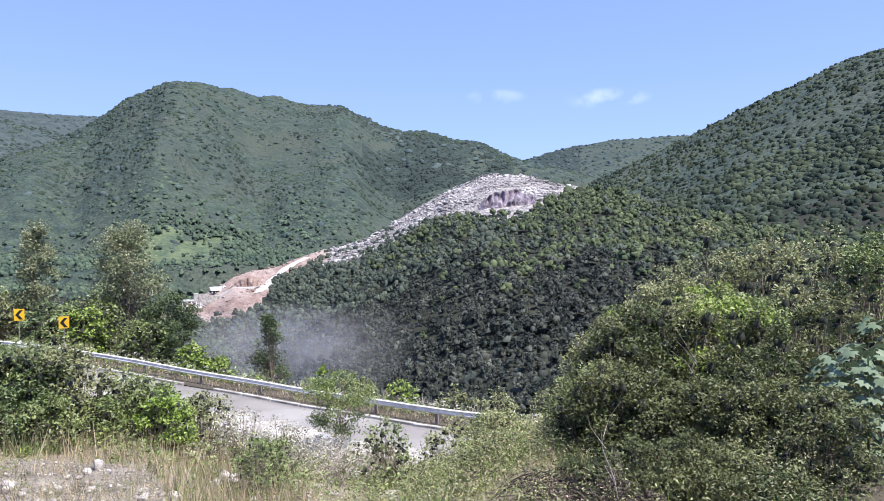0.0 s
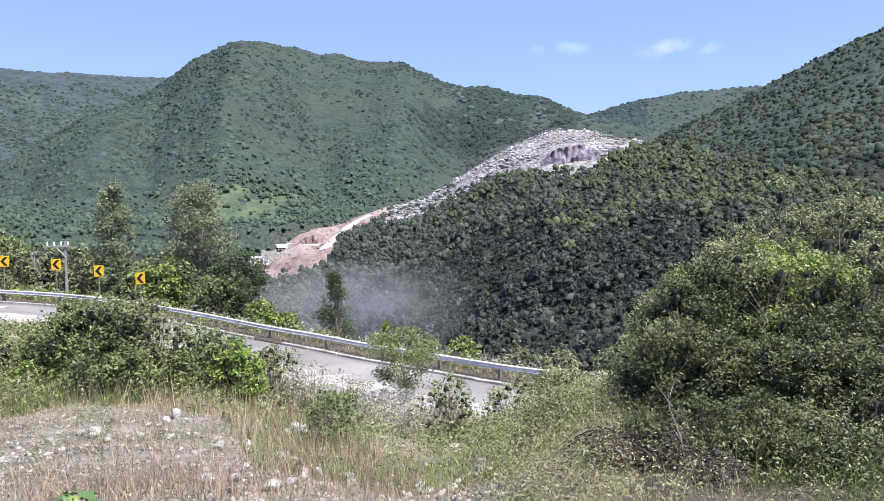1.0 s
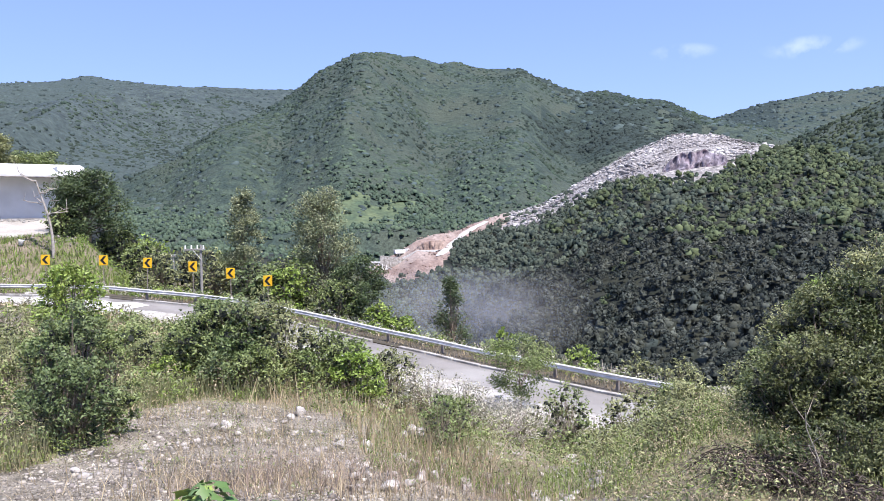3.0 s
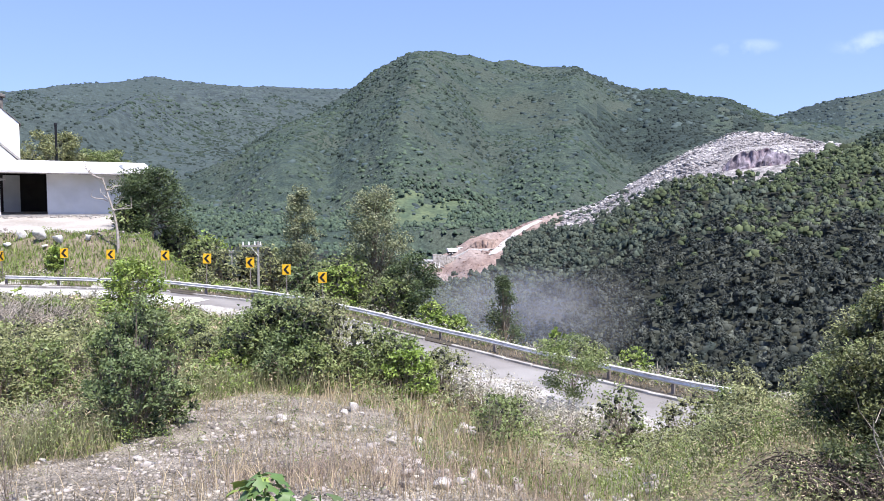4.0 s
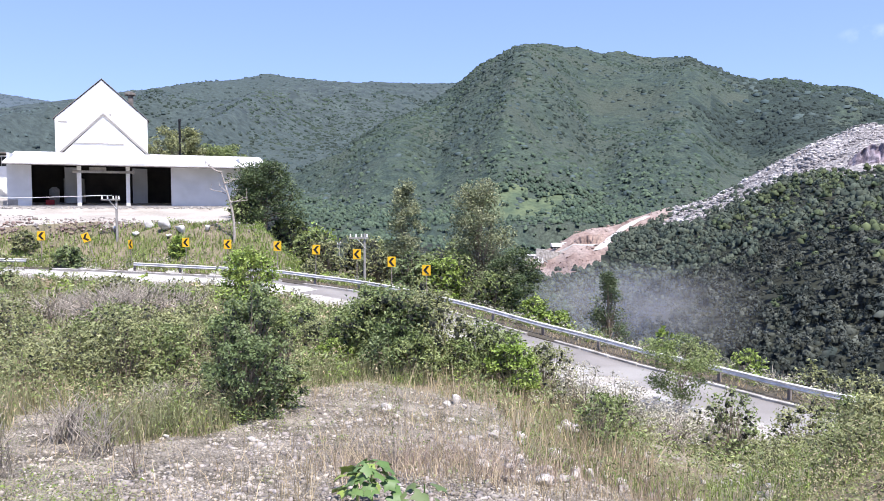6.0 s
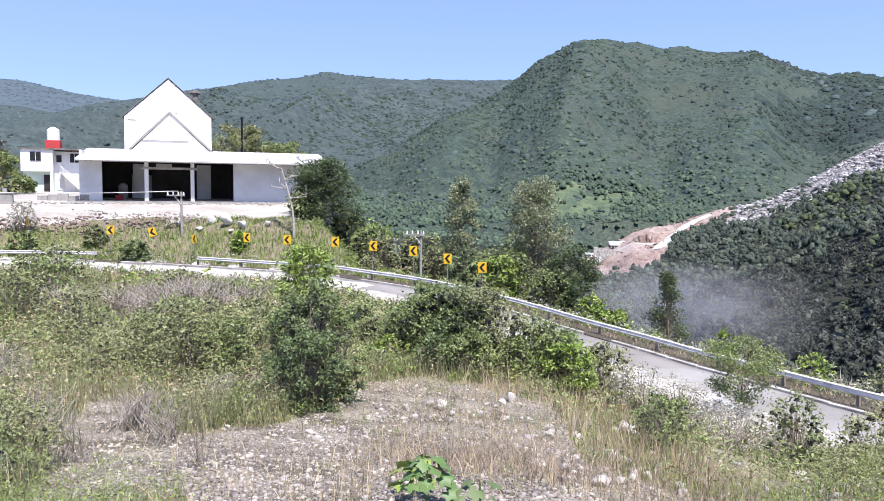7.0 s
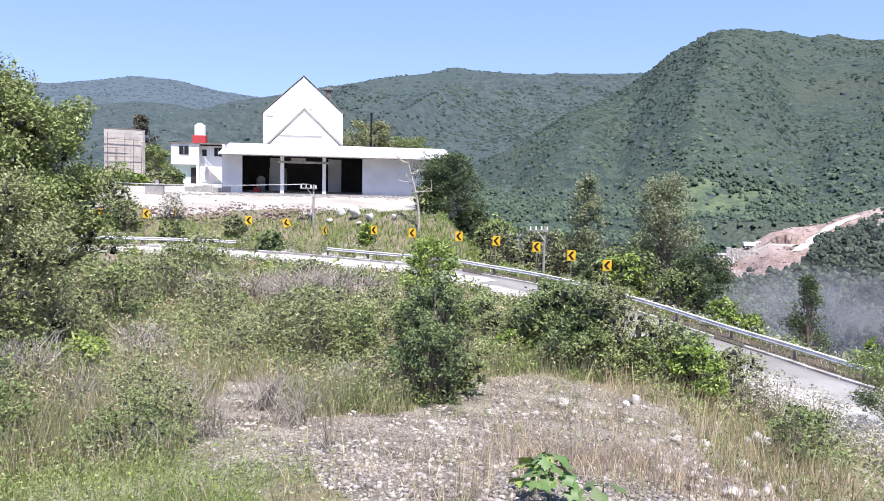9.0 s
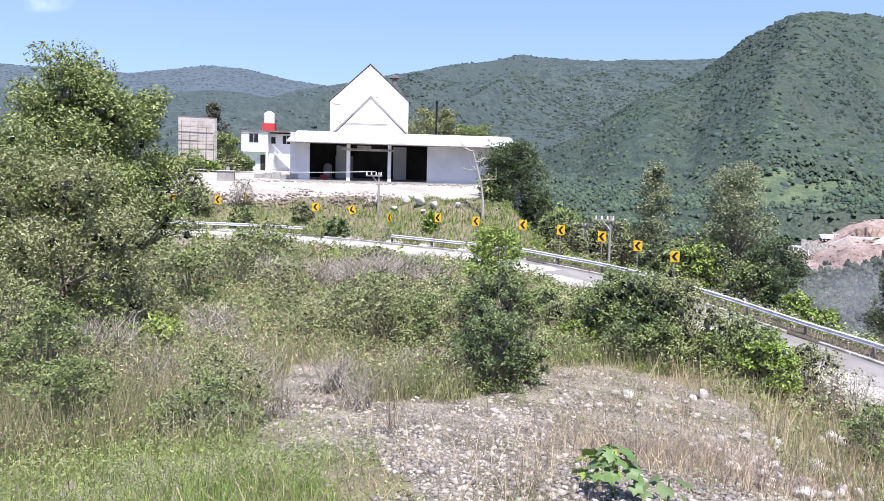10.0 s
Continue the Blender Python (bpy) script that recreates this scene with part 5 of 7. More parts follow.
plant("tree", *polar(-43.3, 24.5), 2.0, 6.9, 20000, L_TREE, 0.105, "leafy green tree leaning beside a taller one", "tree", shape="dome", clumps=80, trunk=0.14, low=0.3, spread=0.14)
plant("tree", *polar(-47.5, 19.0), 1.9, 4.6, 26000, L_OLIVE, 0.08, "bushy grey-green tree on the slope", "tree", shape="dome", clumps=40, trunk=0.12, low=0.1, spread=0.19)
plant("tree", *polar(-52.5, 22.0), 2.0, 5.6, 16000, L_TREE, 0.1, "broad leafy green tree on the slope", "tree", shape="dome", clumps=36, trunk=0.15, low=0.1, spread=0.2)
# trees and bushes beyond the rail
plant("tree", -20.0, 73.3, 3.1, 6.3, 17000, L_DARK, 0.22, "dense dark green tree below the warehouse", "tree", shape="dome", clumps=64, trunk=0.2, low=0.1, spread=0.21)
plant("gum_tree", -5.5, 65.8, 2.3, 9.9, 12500, L_GUM, 0.2, "slender grey-green gum tree behind the rail", "tree", shape="peak", clumps=80, trunk=0.14, low=0.04, spread=0.17, dense=0.4)
plant("gum_tree", 0.75, 60.0, 3.9, 11.4, 22000, L_GUM, 0.19, "tall grey-green gum tree behind the rail", "tree", shape="peak", clumps=150, trunk=0.2, low=0.03, spread=0.125, dense=0.42)
plant("gum_tree", 3.6, 56.5, 2.2, 6.4, 9000, L_DARK, 0.18, "dark drooping tree behind the rail", "tree", shape="dome", clumps=40, trunk=0.1, low=0.02, spread=0.17)
plant("conifer", 11.36, 60.9, 3.1, 9.6, 8500, L_DARK, 0.17, "single dark narrow tree below the road", "tree", shape="cone", clumps=95, trunk=0.14, low=0.05, spread=0.13, dense=0.45)
for x, y, r, h, kind, dens in (
        (-1.7, 58.0, 2.3, 4.6, "mixed", 1.1), (-1.9, 56.2, 1.6, 3.4, "bright", 1.2), (1.9, 55.5, 1.8, 3.8, "mixed", 1.1), (-4.6, 58.5, 1.6, 3.6, "deep", 1.0), (6.1, 52.6, 1.5, 2.6, "bright", 1.0), (4.6, 53.2, 1.3, 3.0, "bright", 1.0),
        (8.4, 49.5, 1.2, 1.9, "olive", 0.9), (12.4, 40.6, 1.2, 2.0, "olive", 0.8), (14.2, 38.2, 1.1, 2.0, "bright", 0.8), (15.9, 34.9, 1.0, 2.0, "olive", 0.8), (11.0, 42.5, 0.7, 2.2, "bright", 0.8),
        (17.5, 33.5, 1.2, 2.2, "olive", 0.8), (19.8, 31.5, 1.3, 2.4, "olive", 0.8), (-12.8, 66.8, 1.6, 3.5, "olive", 1.0), (-10.2, 71.3, 2.3, 4.5, "olive", 1.0), (-18.1, 75.5, 2.2, 3.6, "mixed", 1.0),
        (-14.5, 70.0, 2.0, 4.2, "mixed", 1.0), (-8.0, 64.5, 1.7, 3.2, "olive", 1.0), (-16.0, 78.0, 2.2, 5.0, "bright", 0.9), (-7.6, 72.0, 2.2, 4.6, "mixed", 1.0), (-21.5, 71.5, 1.6, 2.6, "mixed", 1.0),
        (-12.6, 60.2, 1.0, 1.6, "olive", 0.9), (-33.0, 60.6, 1.2, 1.9, "deep", 1.1), (-24.6, 63.0, 0.8, 1.7, "bright", 0.8), (-42.0, 58.8, 1.3, 1.9, "mixed", 0.9), (-46.5, 58.5, 1.5, 2.6, "olive", 0.9),
        (-49.0, 60.0, 1.6, 2.7, "olive", 0.9), (-43.5, 61.0, 1.2, 2.8, "dusty", 0.7), (-37.5, 62.2, 1.1, 1.6, "olive", 0.8), (-53.0, 60.0, 1.8, 3.2, "olive", 0.9)):
    shrub(x, y, r, h, kind, dens)
plant("tree", *polar(-21.3, 118.0), 4.3, 9.9, 11000, L_OLIVE, 0.3, "broad olive-green tree behind the warehouse", "tree", shape="dome", clumps=60, trunk=0.3, low=0.4, spread=0.14)
plant("tree", *polar(-18.2, 119.0), 4.4, 7.6, 10000, L_SHRUB, 0.3, "low broad green tree behind the warehouse", "tree", shape="dome", clumps=50, trunk=0.3, low=0.4, spread=0.14)
plant("tree", -97.4, 127.0, 3.4, 13.0, 5000, L_BROWN, 0.42, "dark brownish tree behind the unfinished building", "tree", shape="column", clumps=30, trunk=0.25, low=0.3, bark=M_BARK)
plant("tree", -83.3, 112.5, 2.7, 5.4, 3600, L_SHRUB, 0.36, "round green tree beside the house", "tree", shape="dome", clumps=26, trunk=0.2, low=0.1)
for az, d, r, h, kind in ((-36.5, 101.5, 1.5, 1.7, "olive"), (-37.6, 100.5, 1.3, 1.3, "bright"), (-38.6, 100.0, 1.5, 1.6, "mixed"), (-35.4, 103.0, 1.4, 2.0, "mixed"), (-40.2, 100.0, 1.6, 1.5, "olive")):
    shrub(*polar(az, d), r, h, kind)
plant("tree", -87.0, 116.0, 2.9, 5.6, 3200, L_OLIVE, 0.36, "round green tree beside the house", "tree", shape="dome", clumps=24, trunk=0.2, low=0.1)
# bare white tree on the bank
x, y = -19.95, 63.86
dead = thing("dead_tree", x, y, float(height(x, y)) - 0.1, label="bare bleached dead tree on the bank", category="tree")
s = np.linspace(0, 1, 8)
trunk_path = np.c_[-0.15 - 0.9 * s + 0.25 * np.sin(s * 4), 0.1 * s, 6.0 * s, 0.13 - 0.07 * s]
part("trunk", raw("trunk", *tubes([trunk_path], 7), M_PALEBARK, None, True), None, dead)
limbs = []
for k in range(9):
    p0 = trunk_path[4 + k % 4, :3]
    a = (-1) ** k * rng.uniform(0.4, 1.25)
    e = p0 + [math.sin(a) * rng.uniform(0.9, 1.9), rng.normal() * 0.3, rng.uniform(0.2, 1.2)]
    limbs.append(np.c_[np.linspace(p0, e, 4) + rng.normal(size=(4, 3)) * 0.06, np.linspace(0.055, 0.025, 4)])
    for _ in range(2):
        e2 = e + rng.normal(size=3) * 0.45 + [0, 0, 0.3]
        limbs.append(np.c_[np.linspace(e, e2, 3), np.linspace(0.025, 0.012, 3)])
part("branchwork", raw("branches", *tubes(limbs, 5), M_PALEBARK), None, dead)
# dead branch and heap of dry brush in the thicket

def brush_heap(x, y, r, h, n, label):
    ob = thing("brush_heap", x, y, float(height(x, y)), label=label, category="brush")
    paths = []
    for _ in range(n):
        t = rng.uniform(0, 6.283)
        p0 = np.r_[rng.normal(size=2) * r * 0.35, rng.uniform(0.3, 1.0) * h]
        p2 = np.r_[p0[:2] + np.array([math.cos(t), math.sin(t)]) * r * rng.uniform(0.5, 1.2), rng.uniform(0.0, 0.4) * h]
        p1 = (p0 + p2) / 2 + [0, 0, 0.35 * h]
        s = np.linspace(0, 1, 5)[:, None]
        paths.append(np.c_[(1 - s) ** 2 * p0 + 2 * s * (1 - s) * p1 + s**2 * p2, np.linspace(0.0055, 0.002, 5)])
    part("twig_tangle", raw("twigs", *tubes(paths, 3), M_BRUSH), None, ob)
    return ob


for az, d, r, h, n in ((31.6, 6.5, 0.32, 0.25, 160), (33.2, 6.4, 0.32, 0.26, 170), (35.0, 6.9, 0.3, 0.3, 190), (36.8, 6.5, 0.28, 0.26, 170), (39.8, 6.2, 0.25, 0.22, 120)):
    brush_heap(*polar(az, d), r, h, n, "heap of dry brown brushwood in the thicket")
for az, d, r, h, kind, dens in ((35.3, 8.4, 0.5, 1.0, "thick", 1.2), (36.4, 8.3, 0.5, 1.1, "thick", 1.2), (38.3, 8.2, 0.5, 1.1, "thick", 1.3), (40.2, 8.0, 0.5, 0.9, "thick", 1.2), (42.2, 8.0, 0.5, 1.0, "thick", 1.3), (44.2, 7.9, 0.5, 1.0, "thick", 1.3),
                                (46.2, 7.8, 0.5, 1.0, "thick", 1.3), (48.2, 7.6, 0.5, 0.9, "thick", 1.2), (50.5, 7.4, 0.5, 0.9, "thick", 1.2), 
                                (43.8, 6.5, 0.36, 0.4, "thick", 1.2), (46.0, 6.5, 0.36, 0.42, "thick", 1.2), (37.1, 9.4, 0.7, 1.5, "olive", 1.2), (36.0, 9.4, 0.6, 1.15, "olive", 1.1), (35.3, 8.8, 0.5, 1.0, "mixed", 1.0), (38.6, 6.9, 0.36, 0.5, "thick", 1.1), (40.6, 6.8, 0.36, 0.5, "thick", 1.1), (42.6, 6.8, 0.36, 0.55, "thick", 1.1), (44.6, 6.7, 0.36, 0.5, "thick", 1.1), (29.2, 9.8, 0.5, 0.54, "olive", 1.0), (33.9, 6.6, 0.34, 0.42, "thick", 1.2), (28.9, 8.3, 0.45, 0.36, "olive", 1.0), (48.0, 6.6, 0.36, 0.4, "thick", 1.0)):
    shrub(*polar(az, d), r, h, kind, dens, low=0.15, dense=1.3 if h > 0.8 else 0.5)
brush_heap(-4.5, 12.3, 0.5, 0.35, 120, "dry grey brushwood under the shrubs")


def snag_at(az, d, h, lean):
    x, y = polar(az, d)
    ob = thing("dead_branch", x, y, float(height(x, y)) - 0.05, label="thin bleached dead branch standing among the shrubs", category="branch")
    paths = [np.array([[0, 0, 0, 0.009], [lean * 0.3, 0, 0.4 * h, 0.008], [lean * 0.7, 0.02, 0.75 * h, 0.006], [lean, 0, h, 0.003]])]
    for k in range(4):
        f = rng.uniform(0.35, 0.9)
        p0 = np.array([lean * f, 0, f * h])
        e = p0 + [rng.choice((-1, 1)) * rng.uniform(0.08, 0.22) * h, rng.normal() * 0.1, rng.uniform(0.15, 0.32) * h]
        paths.append(np.c_[np.linspace(p0, e, 3), np.linspace(0.005, 0.002, 3)])
    for q in paths:
        q[1:, :3] += rng.normal(size=(len(q) - 1, 3)) * 0.035
        q[:, 3] *= 0.75
    part("stem", raw("stem", *tubes(paths, 5), M_GREYTWIG), None, ob)


for row in ((37.6, 6.4, 0.8, -0.2), (43.6, 8.6, 1.5, -0.2)):
    snag_at(*row)


def dry_bush(x, y, r, h, n, lean=0.0):
    """A leafless bush: thin grey stems fanning up from the foot."""
    ob = thing("dry_bush", x, y, float(height(x, y)) - 0.02, label="leafless grey dry bush of thin stems", category="bush", group="dry bushes on the slope")
    d = math.hypot(x, y)
    paths = []
    for _ in range(n):
        t = rng.uniform(0, 6.283)
        u = r * math.sqrt(rng.random())
        p0 = np.r_[rng.normal(size=2) * r * 0.3, 0]
        e = np.array([math.cos(t) * u + lean * r, math.sin(t) * u, h * rng.uniform(0.5, 1.05)])
        mid = (p0 + e) / 2 + np.r_[rng.normal(size=2) * 0.08 * r, 0.1 * h]
        w = 0.0005 * max(d, 8)
        paths.append(np.c_[np.stack([p0, mid, e]), [w * 1.3, w, w * 0.5]])
        f = mid + (e - mid) * rng.random()
        paths.append(np.c_[np.stack([f, f + rng.normal(size=3) * 0.12 * h + [0, 0, 0.12 * h]]), [w * 0.7, w * 0.4]])
    part("branchwork", raw("branches", *tubes(paths, 3), M_GREYTWIG), None, ob)


for x, y, r, h, n in ((-10.6, 10.6, 0.8, 1.0, 150), (-14.6, 14.2, 0.9, 1.2, 130), (-12.0, 15.6, 0.9, 1.0, 120), (-11.0, 14.0, 0.7, 0.8, 90), (-17.4, 31.0, 1.6, 1.5, 130), (-15.6, 32.0, 1.7, 1.6, 150), (-13.6, 33.0, 1.6, 1.5, 130),
                      (-19.6, 30.5, 1.5, 1.3, 110), (-12.0, 31.0, 1.3, 1.3, 100), (-5.4, 8.3, 0.4, 0.7, 34), (-6.5, 9.4, 0.5, 0.8, 45), (-5.1, 12.5, 0.6, 0.55, 110), (-8.3, 9.2, 0.5, 0.8, 70), (-9.6, 12.9, 0.5, 0.8, 70),
                      (5.2, 19.2, 0.8, 0.7, 80), (6.8, 19.8, 0.8, 0.8, 80), (10.8, 24.5, 0.9, 0.9, 80), (3.9, 19.4, 0.6, 0.7, 60), (12.3, 23.5, 0.8, 1.0, 80), (13.6, 38.6, 1.0, 1.3, 90), (15.1, 36.2, 1.0, 1.4, 90), (16.7, 34.2, 1.0, 1.3, 90), (12.0, 41.0, 1.0, 1.3, 90), (10.0, 43.6, 1.0, 1.2, 80)):
    dry_bush(x, y, r, h, n)


# ---- broad-leaved weeds ----
def broad_leaf(size, lobes, seed):
    r = np.random.default_rng(seed)
    t = np.linspace(-2.7, 2.7, lobes * 2 + 1)
    rad = size * (0.62 + 0.38 * np.cos(t / 2)) * np.where(np.arange(len(t)) % 2, 1.0, 0.66)
    pts = np.stack([rad * np.cos(t), rad * np.sin(t), 0.12 * size * np.sin(t * 2) - 0.25 * rad**2 / size], -1)
    V = np.vstack([[0, 0, 0.05 * size], pts + r.normal(size=pts.shape) * 0.02 * size])
    i = np.arange(1, len(t))
    n = len(V)
    stalk = np.array([[0, -0.04 * size, 0], [0, 0.04 * size, 0], [-1.6 * size, 0, -1.1 * size]])
    return np.vstack([V, stalk]), np.vstack([np.stack([0 * i, i, i + 1], -1), [[n, n + 1, n + 2]]])


def broad_weed(x, y, h, r, n, size, lobes, label, material):
    ob = thing("broad_leaved_weed", x, y, float(height(x, y)) - 0.03, label=label, category="weed")
    mesh = [raw("leaf", *broad_leaf(size, lobes, k), material) for k in range(3)]
    for k in range(n):
        t = k * 2.4 + rng.uniform(-0.3, 0.3)
        f = (k + 0.5) / n
        e = np.array([math.cos(t) * r * (0.35 + 0.65 * math.sqrt(f)), math.sin(t) * r * (0.35 + 0.65 * math.sqrt(f)), h * (1.02 - 0.75 * f * rng.uniform(0.5, 1))])
        lf = part("leaf", mesh[k % 3], None, ob)
        lf.matrix_basis = pose(*e, rng.uniform(-30, 30), rng.uniform(5, 40), math.degrees(t))
    part("stem", rod((0, 0, 0), (0, 0, h * 0.95), 0.014, 0.006, 6), L_BROAD, ob)
    return ob


broad_weed(*polar(-7.5, 6.5), 0.46, 0.22, 30, 0.095, 5, "bright green broad-leaved weed on the gravel", L_BROAD)
broad_weed(*polar(-8.6, 6.9), 0.35, 0.2, 10, 0.1, 5, "low broad-leaved weed on the gravel", L_BRIGHT)
broad_weed(*polar(-3.4, 6.5), 0.3, 0.22, 7, 0.11, 5, "low broad-leaved weed on the gravel", L_DEEP)
for az, d, h in ((52.2, 8.6, 1.1), (50.0, 8.9, 0.8), (53.6, 8.0, 1.2), (54.6, 9.2, 1.5), (51.4, 8.2, 0.75)):
    broad_weed(*polar(az, d), h, 0.42, 60, 0.1, 8, "castor-like plant with lobed dusty green leaves", L_CASTOR)


# ---- grass, weeds and dry stems ----
def spread_out(n, a0, a1, d0, d1, power=1.0):
    az = rng.uniform(a0, a1, n)
    d = d0 * (d1 / d0) ** (rng.random(n) ** power)
    x, y = polar(az, d)
    return x, y, az, d


def stuff(name, mesh, label, category):
    return tagged(new(name, mesh), label, category, kind="stuff")


def on_slope(x, y, az, d, keep):
    edge = np.interp(az, NEAR_A, NEAR_D) - 0.3
    k = keep & (d < edge)
    return x[k], y[k], az[k], d[k]


def grass_mesh(name, n, sel, mat_, h, w, keep, lean=0.35, patch=2.5):
    x, y, az, d = spread_out(n, *sel)
    gap = fbm(x / patch + 31, y / patch + 7, 3)
    cov = cover(x, y, height(x, y))
    x, y, az, d = on_slope(x, y, az, d, keep(x, y, az, d, gap, cov))
    z = height(x, y)
    s = rng.uniform(0.5, 1.2, len(x))
    return blades_mesh(name, np.stack([x, y, z - 0.02], -1), h * s, w * (1 + d * 0.06) * rng.uniform(0.7, 1.3, len(x)), rng.uniform(0, lean, len(x)) * 2, mat_)


stuff("green_grass", grass_mesh("green_grass", 84000, (-56, 58, 3.2, 26), L_GRASS, 0.3, 0.0048,
      lambda x, y, az, d, g, c: ((az < -13) & (d < np.interp(az, (-46, -36, -30, -22, -13), (9.5, 7.6, 5.6, 4.9, 4.7)) + g * 2)) | ((g > 0.02) & (c != 1) & (rng.random(len(x)) < 0.8)) | ((d < 5.4 + g) & (az < -13) & (rng.random(len(x)) < 0.5)) | ((az > 23) & (d < 5.0 + g)) | ((az > 46) & (d < 6.6) & (rng.random(len(x)) < 0.55))), "fresh green grass on the slope", "grass")
stuff("dry_grass", grass_mesh("dry_grass", 60000, (-60, 62, 4.5, 60), L_STRAW, 0.3, 0.005,
      lambda x, y, az, d, g, c: (((c != 1) & (g < 0.2)) | ((c == 1) & (rng.random(len(x)) < 0.16 + 0.6 * smooth(0.02, 0.2, g)))) & ((d > 7.5) | (az < -12)) & ((az > -15) | (az < -40) | (d > 15) | (rng.random(len(x)) < 0.35)) & ((az < 3) | (rng.random(len(x)) < 0.28)), 0.5), "dry straw-coloured grass on the slope", "grass")
stuff("pink_grass", grass_mesh("pink_grass", 4500, (-14, 18, 6.8, 14), L_PINK, 0.4, 0.004,
      lambda x, y, az, d, g, c: (fbm(x / 1.6, y / 1.6, 2) > 0.08) & (d < 9.5 + az * 0.15 + 3 * g), 0.4), "pinkish dry grass heads on the gravel", "grass")
x, y, az, d = spread_out(9000, -60, 30, 17, 58)
x, y, az, d = on_slope(x, y, az, d, (az < -11 + fbm(x / 4, y / 4) * 12) & (fbm(x / 5 + 3, y / 5) > -0.15))
stuff("dry_stems", blades_mesh("dry_stems", np.stack([x, y, height(x, y)], -1), rng.uniform(0.5, 1.3, len(x)), np.full(len(x), 0.016) * (0.6 + d * 0.02), rng.uniform(0, 0.5, len(x)), M_TWIG), "tall bleached dry stems", "dry stems")


def weeds(name, x, y, z, size, per, material, leaf_len, label, aspect=0.42):
    n = len(x)
    i = np.repeat(np.arange(n), per)
    t = rng.uniform(0, 6.283, n * per)
    f = rng.random(n * per)
    r = size[i] * np.sqrt(rng.random(n * per)) * (0.5 + 0.5 * np.sin(f * 3.1))
    c = np.stack([x[i] + np.cos(t) * r, y[i] + np.sin(t) * r, z[i] + f * size[i] * 1.5 + 0.02], -1)
    v, q = leaf_quads(c, (leaf_len if np.isscalar(leaf_len) else leaf_len[i]) * (0.5 + size[i] * 0.85), aspect)
    stuff(name, raw(name, v, q, material), label, "weeds")


for name, n, material, sel, label in (("green_weeds", 1200, L_SHRUB, (-60, 30, 8, 58), "low green weeds on the slope"), ("bright_weeds", 600, L_BRIGHT, (-60, 5, 6, 55), "low bright green weeds"),
                                      ("olive_weeds", 1900, L_OLIVE, (-60, 60, 4, 58), "low grey-green weeds on the slope"), ("dusty_weeds", 900, L_DUSTY, (-20, 26, 20, 56), "dusty pale weeds by the road")):
    x, y, az, d = spread_out(n, *sel)
    g = fbm(x / 4 + 11, y / 4 + 2)
    c = cover(x, y, height(x, y))
    x, y, az, d = on_slope(x, y, az, d, ((c != 1) | (rng.random(n) < (0.0 if name == "bright_weeds" else 0.06))) & (g > -0.2) & (c != 9 if name != "dusty_weeds" else c > -1) & ((name != "dusty_weeds") | (d > np.interp(az, NEAR_A, NEAR_D) - 5)))
    weeds(name, x, y, height(x, y), rng.uniform(0.12, 0.42, len(x)) * (0.7 + d * 0.02), 40, material, 0.006 * np.maximum(d, 8), label)
for name, n, material, label in (("tall_weeds", 2500, L_OLIVE, "tall grey-green weeds covering the field"), ("field_weeds", 1300, L_SHRUB, "tall green weeds in the field"), ("dry_weeds", 800, L_STRAW, "dry brownish weeds in the field")):
    x, y, az, d = spread_out(n, -60, 2, 11, 58)
    c = cover(x, y, height(x, y))
    x, y, az, d = on_slope(x, y, az, d, (c == 0) & (fbm(x / 3 + 21, y / 3) > -0.25) & (az < -7 + (d - 20) * 0.3))
    weeds(name, x, y, height(x, y), rng.uniform(0.22, 0.55, len(x)), 44, material, 0.0055 * np.maximum(d, 9), label, 0.3)
def thin_blades(name, n, sel, material, lo, hi, label, keep):
    x, y, az, d = spread_out(n, *sel)
    c = cover(x, y, height(x, y))
    x, y, az, d = on_slope(x, y, az, d, (c != 1) & (c != 9) & keep(x, y, az, d))
    m = len(x)
    b = np.stack([x, y, height(x, y) - 0.03], -1)
    t = rng.uniform(0, 6.283, m)
    side = np.stack([np.cos(t), np.sin(t), 0 * t], -1) * (0.0007 * np.maximum(d, 8) * rng.uniform(0.7, 1.4, m))[:, None]
    top = b + np.stack([rng.normal(size=m) * 0.22, rng.normal(size=m) * 0.22, np.ones(m)], -1) * rng.uniform(lo, hi, m)[:, None]
    stuff(name, raw(name, np.stack([b - side, b + side, top], 1).reshape(-1, 3), np.arange(m * 3).reshape(-1, 3), material), label, "grass")


thin_blades("field_grass", 90000, (-60, 6, 9, 60), L_FIELD, 0.25, 0.7, "tall olive-green field grass", lambda x, y, az, d: (fbm(x / 3.5 + 1, y / 3.5, 3) > -0.2) & (az < -4 + (d - 14) * 0.25))
thin_blades("field_straw", 26000, (-60, 14, 9, 60), L_STRAW, 0.25, 0.8, "tall bleached straw in the field", lambda x, y, az, d: (fbm(x / 4 + 17, y / 4 + 3, 3) > -0.05))
x, y, az, d = spread_out(15000, -10, 50, 3.2, 14)
stuff("short_grass", blades_mesh("short_grass", np.stack([x, y, height(x, y) - 0.01], -1)[fbm(x / 1.1 + 3, y / 1.1, 3) > -0.05], *(lambda m: (rng.uniform(0.06, 0.24, m), np.full(m, 0.006), rng.uniform(0, 0.8, m)))(int((fbm(x / 1.1 + 3, y / 1.1, 3) > -0.05).sum())), L_STRAW), "short dry grass on the gravel", "grass")
